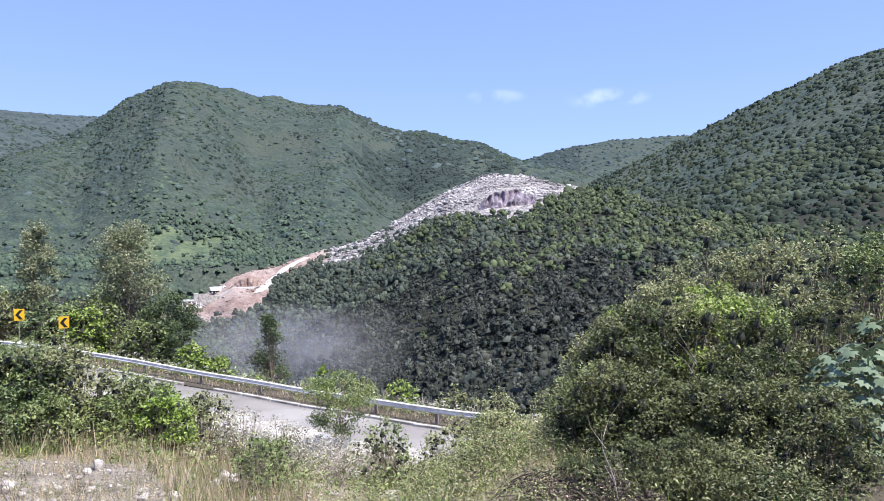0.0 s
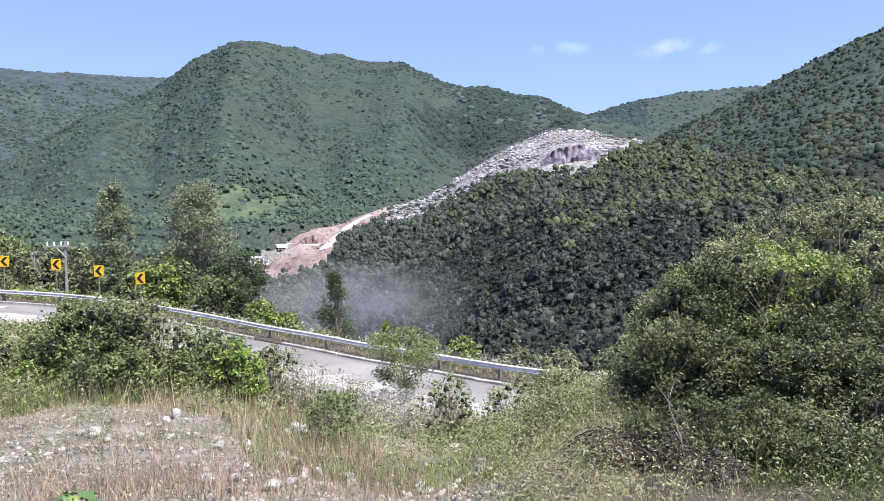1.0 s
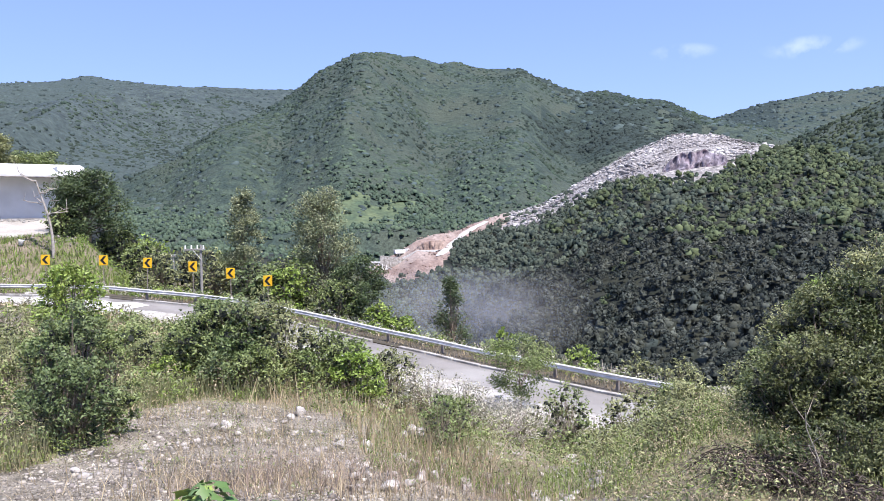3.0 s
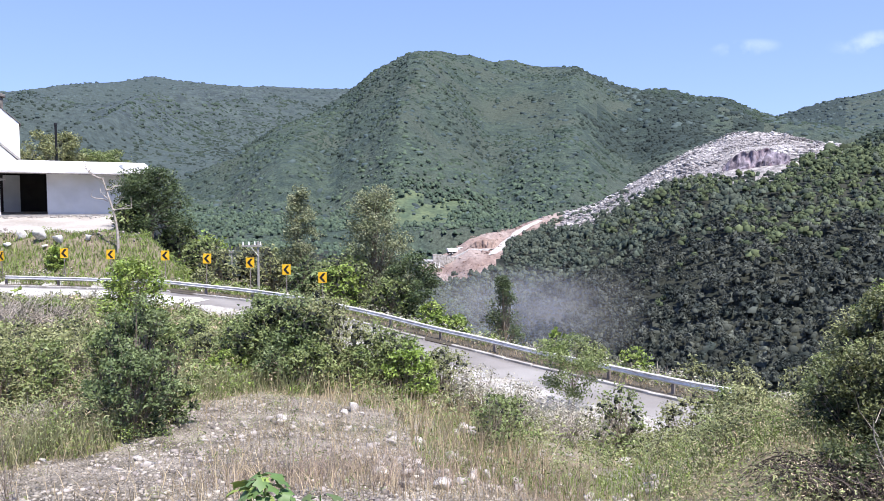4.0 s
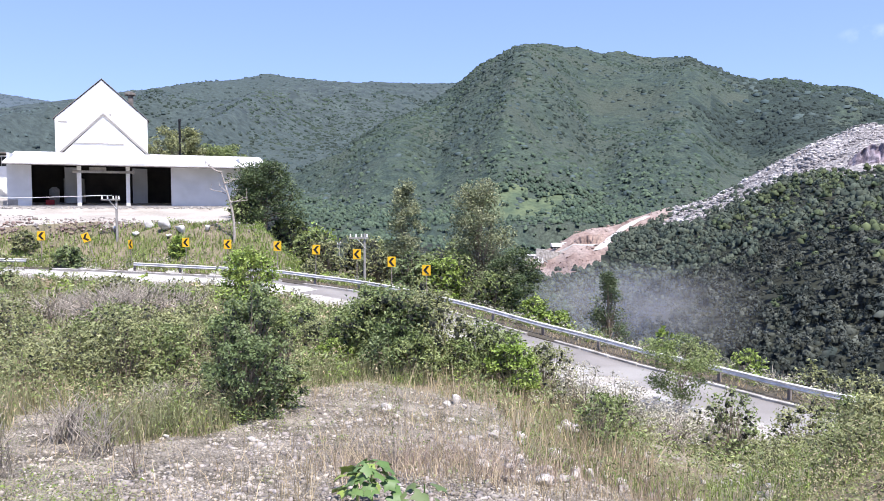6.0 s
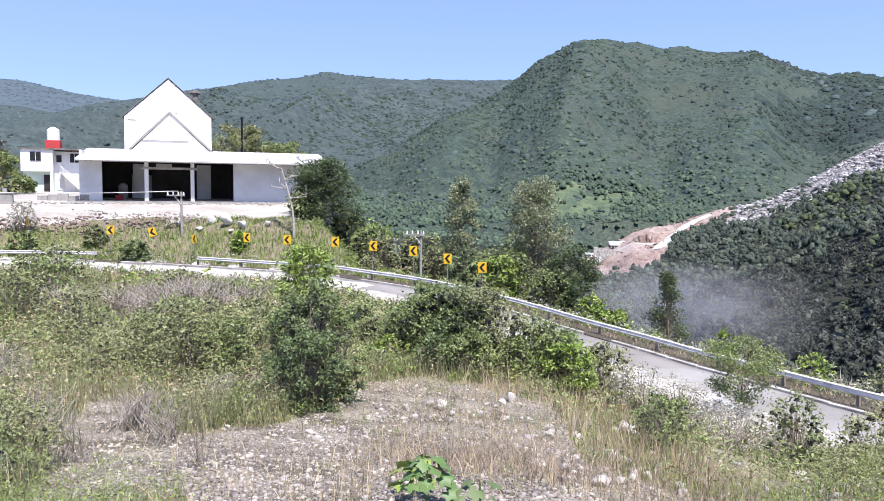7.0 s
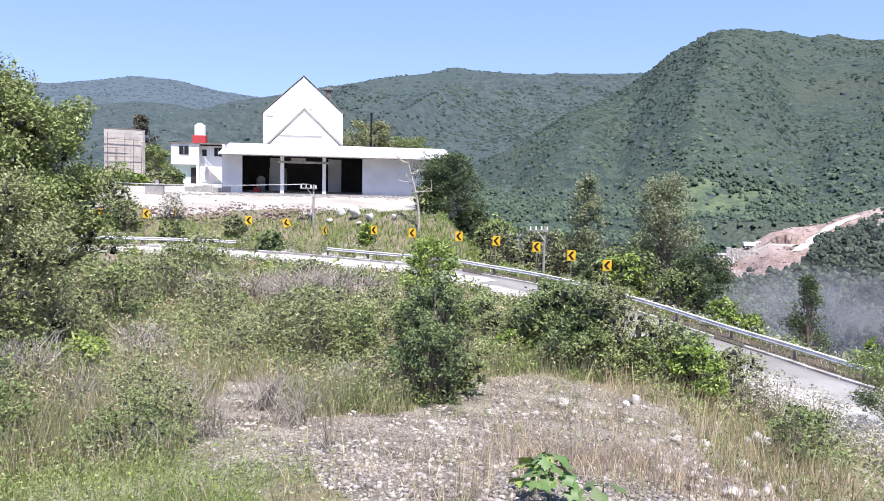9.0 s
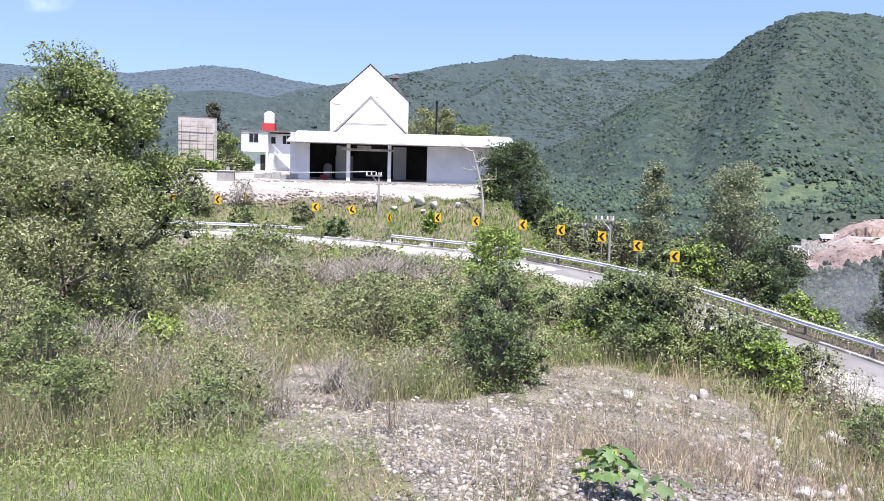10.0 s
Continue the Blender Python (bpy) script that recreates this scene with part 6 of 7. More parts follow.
for name, n, material, label in (("thicket_weeds", 150, L_OLIVE, "grey-green weeds at the foot of the thicket"), ("thicket_undergrowth", 200, L_THICK, "undergrowth at the foot of the thicket, leaves darkened for shade"), ("thicket_straw", 70, L_STRAW, "dry weeds at the foot of the thicket")):
    x, y, az, d = spread_out(n, 24, 53, 5.2, 9.5)
    ok = (az < 33.5) | (az > 46) | (rng.random(n) < 0.25)
    weeds(name, x[ok], y[ok], height(x[ok], y[ok]), rng.uniform(0.12, 0.32, ok.sum()), 60, material, 0.035, label, 0.35)
for name, n, material, label in (("gravel_weeds", 260, L_OLIVE, "small grey-green weeds on the gravel"), ("gravel_straw", 420, L_STRAW, "small dry tufts on the gravel")):
    x, y, az, d = spread_out(n, -36, 26, 6, 19)
    ok = cover(x, y, height(x, y)) == 1
    weeds(name, x[ok], y[ok], height(x[ok], y[ok]), rng.uniform(0.06, 0.2, ok.sum()), 26, material, 0.03, label, 0.3)
for name, n, material, label in (("slope_herbs", 640, L_OLIVE, "tall grey-green herbs on the near slope"), ("slope_greens", 380, L_SHRUB, "tall green herbs on the near slope"), ("slope_brights", 120, L_BRIGHT, "fresh yellow-green herbs on the near slope")):
    x, y, az, d = spread_out(n, -54, -28, 6.2, 21)
    ok = (fbm(x / 2.2 + 4, y / 2.2 + 1, 3) > -0.12) & (az < -29 - 9 * smooth(7, 11, d) * (1 - smooth(11, 15, d)) + fbm(x / 2, y / 2, 2) * 8) & ((cover(x, y, height(x, y)) != 1) | (rng.random(n) < 0.2))
    weeds(name, x[ok], y[ok], height(x[ok], y[ok]), rng.uniform(0.18, 0.46, ok.sum()), 60, material, 0.036, label, 0.3)
for name, n, material, label in (("thicket_edge_weeds", 150, L_OLIVE, "grey-green weeds in front of the thicket"), ("thicket_edge_herbs", 60, L_BRIGHT, "fresh green herbs in front of the thicket"), ("thicket_edge_straw", 110, L_STRAW, "dry tufts in front of the thicket")):
    x, y, az, d = spread_out(n, 22, 33, 5, 11)
    weeds(name, x, y, height(x, y), rng.uniform(0.1, 0.3, n), 60, material, 0.036, label, 0.3)
# dusty growth on the rubble beside the road
for name, n, material, label in (("dusty_growth", 800, L_DUSTY, "dust-whitened weeds on the roadside rubble"), ("roadside_weeds", 380, L_OLIVE, "grey-green weeds on the roadside rubble")):
    az = rng.uniform(-46, 27, n)
    d = np.interp(az, NEAR_A, NEAR_D) + rng.uniform(-1.8, 1.8, n)
    x, y = polar(az, d)
    weeds(name, x, y, np.maximum(height(x, y), np.interp(az, NEAR_A, NEAR_Z)), rng.uniform(0.1, 0.42, n), 30, material, 0.1, label, 0.35)
# weeds beyond the rail and on the bank below the yard
for name, n, material, label in (("bank_weeds", 1000, L_BRIGHT, "green weeds on the bank behind the rail"), ("bank_scrub", 1000, L_SHRUB, "green scrub on the bank behind the rail"), ("verge_weeds", 520, L_DUSTY, "dry pale weeds along the rail")):
    az = rng.uniform(-56, 34, n)
    df = np.interp(az, FAR_A, FAR_D)
    d = df + (rng.uniform(-0.6, 9, n) if name != "verge_weeds" else rng.uniform(-0.7, 1.5, n))
    x, y = polar(az, d)
    z = height(x, y)
    keep = (cover(x, y, z) != 6) & ((az > -16) | (d < df + 3.2) | (rng.random(n) < 0.12))
    x, y, z = x[keep], y[keep], z[keep]
    weeds(name, x, y, z, rng.uniform(0.2, 0.6, len(x)), 30, material, 0.16, label)
# scrub filling the valley between the road and the quarry hill
x, y, z, az, d = spaced(3.3, -14, 34, 58, 240)
df = np.interp(az, FAR_A, FAR_D)
keep = (d > np.maximum(df + 9, 100)) & (quarry_hill(az, d)[0] < -900) & (cover(x, y, z) != 6) & (rng.random(len(x)) < 0.85)
x, y, z = x[keep], y[keep], z[keep]
lobed("valley_scrub", x, y, z, rng.uniform(0.9, 2.1, len(x)), 5, C_HILL, "dense scrub filling the valley below the road", 6, clump=2.2, core=0.74)
x, y, z, az, d = scatter(2200, (-60, 12, 190, 480))
keep = (cover(x, y, z) != 5) & (quarry_hill(az, d)[0] < -900) & (d > 150)
x, y, z = x[keep], y[keep], z[keep]
lobed("valley_woodland", x, y, z, rng.uniform(1.3, 2.6, len(x)), 4, C_FOOT, "wooded valley floor below the hills", 6, clump=1.9, core=0.74)


def bank_blades(name, n, a0, a1, o0, o1, lo, hi, material, label):
    az = rng.uniform(a0, a1, n)
    d = np.interp(az, FAR_A, FAR_D) + rng.uniform(o0, o1, n)
    x, y = polar(az, d)
    ok = (fbm(x / 3 + 9, y / 3, 3) > -0.9) & ((cover(x, y, on_sheet(x, y)) != 6))
    x, y, m = x[ok], y[ok], int(ok.sum())
    stuff(name, blades_mesh(name, np.stack([x, y, on_sheet(x, y) - 0.05], -1), rng.uniform(lo, hi, m), rng.uniform(0.03, 0.07, m), rng.uniform(0, 0.5, m), material), label, "grass")


bank_blades("bank_grass", 15000, -46, 8, -0.4, 4.2, 0.25, 0.65, L_GRASS, "green grass strip behind the guard rail")
bank_blades("bank_meadow", 5200, -27, -9, 3.0, 8.2, 0.2, 0.5, L_GRASS, "green grass on the upper bank")
bank_blades("bank_stalks", 1500, -48, -18, 4.2, 8.0, 0.15, 0.45, L_PINK, "dry pinkish stalks on the bank")
bank_blades("bank_herbs", 1600, -48, -10, 3.6, 7.6, 0.15, 0.45, L_FIELD, "olive grass on the bank")
bank_blades("verge_straw", 4600, -12, 27, -2.0, 0.4, 0.12, 0.45, L_STRAW, "dry grass under the guard rail")
# weedy edge of the gravel: stems, straw and low weeds thinning out over the stones
for name, n, material, lo, hi, label in (("gravel_stems", 2300, M_GREYTWIG, 0.25, 0.85, "grey dry stems at the gravel's edge"), ("gravel_tall_straw", 4600, L_STRAW, 0.2, 0.6, "dry straw at the gravel's edge"), ("gravel_grass", 10000, L_FIELD, 0.15, 0.45, "olive grass at the gravel's edge")):
    x, y, az, d = spread_out(n, -42, -14, 7.6, 17)
    ok = (d > 8.4) & (az < -33.5 + fbm(x / 2.2 + 7, y / 2.2, 3) * 10) & (fbm(x / 1.3 + 2, y / 1.3 + 6, 3) > -0.22)
    x, y, d = x[ok], y[ok], d[ok]
    stuff(name, blades_mesh(name, np.stack([x, y, height(x, y) - 0.02], -1), rng.uniform(lo, hi, len(x)), 0.0009 * d * rng.uniform(0.7, 1.3, len(x)), rng.uniform(0, 0.7, len(x)), material), label, "grass")
for name, n, material, label in (("gravel_edge_weeds", 230, L_OLIVE, "grey-green weeds at the gravel's edge"), ("gravel_edge_herbs", 110, L_SHRUB, "green weeds at the gravel's edge")):
    x, y, az, d = spread_out(n, -41, -20, 7, 16)
    ok = az < -32 + fbm(x / 2 + 5, y / 2, 3) * 11
    weeds(name, x[ok], y[ok], height(x[ok], y[ok]), rng.uniform(0.1, 0.32, ok.sum()), 46, material, 0.032, label, 0.32)
for az, d, r, h, kind in ((-24.9, 17.2, 0.95, 1.9, "olive"), (-22.6, 16.2, 0.75, 1.5, "mixed"), (-27.2, 18.2, 0.8, 1.3, "olive"), (-36.6, 10.0, 0.6, 0.8, "olive"), (-38.6, 9.2, 0.6, 0.75, "mixed")):
    shrub(*polar(az, d), r, h, kind, 0.9, dense=0.45)
for az, d, r, h in ((-20.6, 14.6, 0.6, 0.45), (-22.2, 14.2, 0.5, 0.35)):
    brush_heap(*polar(az, d), r, h, 130, "dry grey brushwood under the shrubs")
for az, d, r, h, n in ((-26.5, 31, 1.7, 1.6, 170), (-24.5, 32, 1.6, 1.7, 170), (-29.0, 12.0, 0.6, 0.8, 60), (-27.0, 10.6, 0.5, 0.7, 45)):
    dry_bush(*polar(az, d), r, h, n)
# weeds creeping over the stony heap and round the feet of its shrubs
for name, n, material, label in (("heap_weeds", 420, L_OLIVE, "small grey-green weeds on the stony heap"), ("heap_herbs", 260, L_SHRUB, "small green weeds on the stony heap"), ("heap_straw", 260, L_STRAW, "small dry tufts on the stony heap")):
    x, y, az, d = spread_out(n, -22, 5, 12.2, 19)
    ok = fbm(x / 1.6 + 8, y / 1.6 + 3, 3) > -0.12
    weeds(name, x[ok], y[ok], height(x[ok], y[ok]), rng.uniform(0.07, 0.24, ok.sum()), 30, material, 0.04, label, 0.3)
for name, material, lx, ly in (("shrub_foot_weeds", L_OLIVE, 0.9, 0.6), ("shrub_foot_herbs", L_BRIGHT, 0.9, 0.45)):
    x, y = -3.8 + rng.normal(size=46) * lx, 11.6 + rng.normal(size=46) * ly
    weeds(name, x, y, height(x, y), rng.uniform(0.08, 0.24, 46), 34, material, 0.045, "low weeds round the foot of the shrub", 0.35)


# ---- stones ----
def stone_mesh(seed, level=2):
    v, f = ico(level)
    r = np.random.default_rng(seed)
    cuts = r.normal(size=(11, 3))
    cuts /= np.linalg.norm(cuts, axis=1)[:, None]
    lim = r.uniform(0.3, 0.66, 11)
    for c, m in zip(cuts, lim):
        over = np.maximum(v @ c - m, 0)
        v = v - over[:, None] * c
    v = v * (1 + 0.12 * fbm(v[:, 0] * 3 + seed, v[:, 1] * 3 + v[:, 2] * 2, 3))[:, None]
    return v * [1.0, r.uniform(0.7, 0.95), r.uniform(0.55, 0.8)], f


STONES = [raw("rock", *stone_mesh(s), M_ROCK) for s in range(6)]
WHITE_STONES = [raw("rock", *stone_mesh(s), M_CHALKSTONE) for s in range(6)]


def rock(x, y, s, label="pale limestone rock on the gravel slope", group="rocks on the slope", shapes=STONES):
    s = s * 1.12
    ob = new("rock", shapes[rng.integers(0, 6)])
    ob.matrix_basis = pose(x, y, max(float(height(x, y)), float(on_sheet(np.array([x]), np.array([y]))[0])) + s * 0.3, rng.uniform(-15, 15), rng.uniform(-15, 15), rng.uniform(0, 360)) @ Matrix.Diagonal((s, s, s, 1))
    return tagged(ob, label, "rock", group)


ROCKS_UPPER = [(-0.25, 15.82, 0.196), (-0.46, 15.41, 0.102), (-0.54, 14.44, 0.095), (-0.1, 15.12, 0.1), (-0.7, 14.37, 0.071), (-1.55, 13.39, 0.1), (-1.74, 13.55, 0.091), (-1.29, 13.09, 0.087), (0.42, 12.43, 0.113), (1.84, 19.92, 0.198), (2.21, 15.18, 0.253), (1.81, 14.76, 0.111), (2.03, 9.68, 0.115), (-3.56, 19.6, 0.132), (-2.09, 13.09, 0.088), (-3.18, 11.44, 0.079), (-3.06, 10.28, 0.08), (-0.31, 10.53, 0.069), (1.49, 11.36, 0.152), (2, 12.09, 0.122)]
ROCKS_LOWER = [(0.99, 9.14, 0.137), (1.43, 9.78, 0.147), (1.07, 12.06, 0.1), (0.91, 12.44, 0.103), (0.26, 9.49, 0.079), (2.23, 13.2, 0.1), (4.29, 17.21, 0.132), (3.59, 14.84, 0.101), (4.56, 12.5, 0.099), (4.01, 9.59, 0.077), (-3.45, 9.95, 0.052), (-4.34, 10.43, 0.056), (-1.48, 13.61, 0.147), (-1.26, 13.33, 0.089), (-0.45, 15.24, 0.114), (0.43, 8.44, 0.084), (1.72, 10.42, 0.105), (-2.54, 23.21, 0.135), (-2.18, 12.74, 0.064)]
ROCKS_BELOW = [(0.45, 12.54, 0.16), (1.91, 20.9, 0.25), (2.07, 15.2, 0.26), (1.33, 11.3, 0.18), (0.94, 8.84, 0.15), (1.5, 10.4, 0.14), (2.12, 10.3, 0.15), (0.2, 9.6, 0.12), (0.51, 9.5, 0.13), (0.89, 12.8, 0.15), (1.2, 9.3, 0.12), (2.54, 11.0, 0.14), (5.3, 14.8, 0.18)]
for x, y, s in ROCKS_UPPER + ROCKS_LOWER + ROCKS_BELOW:
    rock(x, y, s)
BOULDERS = [(-26.9, 65.9, 0.95), (-28.6, 66.3, 0.7), (-25.3, 65.3, 0.75), (-22.9, 65.2, 0.5), (-29.5, 65.4, 0.5), (-31.6, 66.0, 0.4), (-26.2, 64.9, 0.45)]
for x, y, s in BOULDERS:
    rock(x, y, s * 0.9, "large white boulder at the yard's edge", "boulders below the warehouse", WHITE_STONES)


def pebbles(name, x, y, size, material, label, shapes=5, z=None):
    z = height(x, y) if z is None else np.maximum(z, height(x, y))
    V, F, n = [], [], 0
    pick = rng.integers(0, shapes, len(x))
    for s in range(shapes):
        v = np.array([(1, 0, 0), (0, 1, 0), (-1, 0, 0), (0, -1, 0), (0.2, 0.1, 1), (0, 0, -1.0)]) @ np.linalg.qr(np.random.default_rng(s).normal(size=(3, 3)))[0]
        f = np.array([(0, 1, 4), (1, 2, 4), (2, 3, 4), (3, 0, 4), (1, 0, 5), (2, 1, 5), (3, 2, 5), (0, 3, 5)])
        v = v * (1 + 0.5 * fbm(v[:, 0] * 2 + s * 5, v[:, 1] * 2 + v[:, 2], 2))[:, None] * [1, 0.8, 0.6]
        k = np.where(pick == s)[0]
        t = rng.uniform(0, 6.283, len(k))
        c, q = np.cos(t), np.sin(t)
        w = np.stack([v[None, :, 0] * c[:, None] - v[None, :, 1] * q[:, None], v[None, :, 0] * q[:, None] + v[None, :, 1] * c[:, None], np.repeat(v[None, :, 2], len(k), 0)], -1)
        w = w * size[k][:, None, None] * rng.uniform(0.5, 1.5, (len(k), 1, 3)) + np.stack([x[k], y[k], z[k] + size[k] * 0.15], -1)[:, None]
        V.append(w.reshape(-1, 3))
        F.append((f[None] + (np.arange(len(k)) * len(v))[:, None, None] + n).reshape(-1, 3))
        n += len(k) * len(v)
    stuff(name, raw(name, np.vstack(V), np.vstack(F), material), label, "stones")


x, y, az, d = spread_out(40000, -38, 30, 4.4, 20)
c = cover(x, y, height(x, y))
g = fbm(x / 1.2, y / 1.2, 2)
keep = (c == 1) & (g > -0.28) | (rng.random(len(x)) < 0.05)
x, y, d = x[keep], y[keep], d[keep]
pebbles("gravel", x, y, 0.005 + 0.04 * rng.random(len(x)) ** 5 + d * 0.0008, M_PEBBLE, "loose pale gravel and stones")
x, y, az, d = spread_out(22000, -37, 33, 4.8, 20)
keep = (cover(x, y, height(x, y)) == 1) & (fbm(x / 0.9 + 5, y / 0.9, 3) > -0.06)
x, y = x[keep], y[keep]
pebbles("loose_stones", x, y, 0.009 + 0.055 * rng.random(len(x)) ** 4, M_STONE, "clusters of broken pale stones on the gravel")
x, y, az, d = spread_out(700, 2, 25, 7.5, 17)
g = fbm(x / 1.5 + 9, y / 1.5, 2)
keep = g > 0.0
x, y = x[keep], y[keep]
pebbles("rubble", x, y, 0.025 + 0.1 * rng.random(len(x)) ** 2, M_ROCK, "scattered white rubble in the grass")
x, y, az, d = spread_out(620, -17, 9, 10.2, 16.5)
keep = (fbm(x / 1.1 + 2, y / 1.1 + 9, 2) > 0.04) & (cover(x, y, height(x, y)) == 1)
pebbles("heap_rubble", x[keep], y[keep], 0.02 + 0.09 * rng.random(keep.sum()) ** 3, M_ROCK, "larger broken white stones on the heap")
# rubble on the shoulder and on the bank under the yard
az = rng.uniform(-46, 27, 4000)
d = np.interp(az, NEAR_A, NEAR_D) + rng.triangular(-1.0, 0.8, 3.8, 4000)
x, y = polar(az, d)
pebbles("shoulder_rubble", x, y, 0.03 + 0.16 * rng.random(len(x)) ** 3, M_ROCK, "white rubble along the road's edge", z=np.where(d > np.interp(az, NEAR_A, NEAR_D), np.interp(az, NEAR_A, NEAR_Z) + 0.03, -99))
az = rng.uniform(-46, -16, 2400)
df = np.interp(az, FAR_A, FAR_D)
d = df + rng.uniform(3.2, 9.5, 2400)
x, y = polar(az, d)
keep = (fbm(x / 3, y / 3, 2) > -0.05) & (d > df + 4.6)
pebbles("bank_rubble", x[keep], y[keep], 0.05 + 0.17 * rng.random(keep.sum()) ** 4, M_STONE, "broken stone spilled down the bank")
az = rng.uniform(-46, -24, 1500)
df = np.interp(az, FAR_A, FAR_D)
d = df + rng.triangular(2.8, 4.8, 7.0, 1500)
x, y = polar(az, d)
keep = fbm(x / 2.5 + 7, y / 2.5, 2) > -0.1
pebbles("brick_rubble", x[keep], y[keep], 0.05 + 0.2 * rng.random(keep.sum()) ** 3, M_BRICK, "broken reddish brick rubble on the bank")
az = rng.uniform(-36, -18, 700)
d = rng.normal(85.6, 0.5, 700)
x, y = polar(az, d)
pebbles("yard_rubble", x, y, 0.05 + 0.2 * rng.random(700) ** 3, M_CONC, "rubble along the warehouse slab")
# quarry: broken blocks over the bare face
x, y, z, az, d = scatter(28000, (13.5, 36, 200, 362))
keep = (cover(x, y, z) == 4) & ~((az > 26.3) & (az < 30.7) & (d > 238) & (d < 273))
x, y = x[keep], y[keep]
pebbles("quarry_blocks", x, y, (0.17 + 0.95 * rng.random(len(x)) ** 5) * (0.65 + 0.7 * smooth(-0.15, 0.25, fbm(x / 12, y / 12, 3))), M_SHARDS, "broken white limestone blocks in the quarry")
x, y, z, az, d = scatter(1500, (4, 16, 200, 350))
keep = cover(x, y, z) == 5
x, y = x[keep], y[keep]
pebbles("spoil_stones", x, y, 0.15 + 0.7 * rng.random(len(x)) ** 4, M_EARTH, "stones on the pink quarry spoil")


# ---- utility poles ----
def utility_pole(x, y, top, reach=1.25):
    z = float(height(x, y)) - 0.3
    h = top - z
    ob = thing("utility_pole", x, y, z, -math.degrees(math.atan2(x, y)), label="grey concrete utility pole with a short crossarm", category="utility pole", group="utility poles")
    part("pole", rod((0, 0, 0), (0, 0, h), 0.12, 0.085, 10), M_CONC, ob)
    arm = part("crossarm", box((-reach, -0.19, h - 0.42), (0.3, -0.1, h - 0.3)), M_CONC, ob)
    part("brace", rod((-0.6, -0.15, h - 0.4), (0, -0.12, h - 1.15), 0.03, sides=6), M_ZINC, ob)
    for k in range(4):
        px = -reach + 0.1 + k * (reach + 0.1) / 3
        part("insulator", rod((px, -0.145, h - 0.3), (px, -0.145, h - 0.02), 0.075, 0.05, 8), M_WHITE, arm, "white porcelain insulator")
    return ob, h + z


utility_pole(*polar(-25.42, 72.0), 0.83)
utility_pole(*polar(-7.9, 62.0), -2.3)
utility_pole(*polar(-9.8, 112.0), -5.35)
line = tagged(new("power_line"), "three thin sagging overhead wires", "power line")
a0, b0 = polar(-26.1, 71.8), polar(-46.0, 92.0)
for k in range(3):
    s = np.linspace(0, 1, 14)
    px, py = a0[0] + (b0[0] - a0[0]) * s + 0.3 * k, a0[1] + (b0[1] - a0[1]) * s
    pz = 0.86 + s * 0.5 - 2.0 * s * (1 - s)
    part("wire", raw("wire", *tubes([np.c_[px, py, pz + 0.0 * k, 0 * s + 0.022]], 4), M_ZINC), None, line)

# ---- yard and quarry furniture ----
ch = thing("steel_chimney", *polar(-21.15, 114.0), 0.8, label="thin black steel chimney behind the roof", category="chimney")
part("pipe", rod((0, 0, 0), (0, 0, 11.1), 0.17, 0.16, 10), M_BLACK, ch)
part("cap", rod((0, 0, 11.1), (0, 0, 11.4), 0.24, 0.2, 10), M_BLACK, ch)
tr = thing("concrete_trough", *polar(-36.6, 85.0), float(height(*polar(-36.6, 85.0))), 30, label="pale concrete trough in the yard", category="trough")
part("body", box((-0.9, -0.5, -0.1), (0.9, 0.5, 0.95), bevel=0.06), M_CONC, tr)
part("rim", box((-0.98, -0.58, 0.95), (0.98, 0.58, 1.08), bevel=0.03), M_KERB, tr)
part("pipe_stub", rod((0.2, 0, 1.08), (0.2, 0, 1.5), 0.22, sides=10), M_CONC, tr)
for az, d, ln in ((-34.6, 88.5, 5.0),):
    wl = thing("low_wall", *polar(az, d), float(height(*polar(az, d))), 25, label="low broken concrete wall in the yard", category="wall")
    for k in range(int(ln)):
        part("block", box((k, 0, -0.2), (k + 0.94, 0.3, 0.5 + 0.12 * (k % 3)), bevel=0.02), M_CONC, wl)


def hill_thing(name, az, d, label, category, turn=0.0, up=0.0):
    x, y = polar(az, d)
    return thing(name, x, y, float(height(x, y)) + up, -az + turn, label=label, category=category)


cr = hill_thing("crusher_frame", 5.0, 292.0, "white steel frame of a stone crusher", "machine")
for k in range(5):
    part("post", box((-3.2 + k * 1.6, 0, -1), (-2.9 + k * 1.6, 0.3, 5.0 - 0.3 * k)), M_WHITE, cr)
part("beam", box((-3.4, -0.1, 4.4), (1.0, 0.4, 5.0)), M_WHITE, cr)
part("beam", box((-3.4, -0.1, 1.8), (3.8, 0.4, 2.3)), M_WHITE, cr)
part("hopper", prism([(-3.2, 5.0), (-0.4, 5.0), (-1.1, 3.2), (-2.5, 3.2)], 0.5, 2.5), M_CONC, cr)
part("conveyor", rod((-0.5, 0.5, 4.6), (6.5, 0.5, 1.4), 0.35, sides=6), M_CONC, cr)
rw = hill_thing("retaining_wall", 6.1, 296.0, "pale stone retaining wall in the quarry yard", "wall", 18)
for k in range(6):
    part("panel", box((-5 + k * 1.9, 0, -3), (-3.15 + k * 1.9, 0.8, 4.4 - 0.3 * k), bevel=0.05), M_KERB, rw)
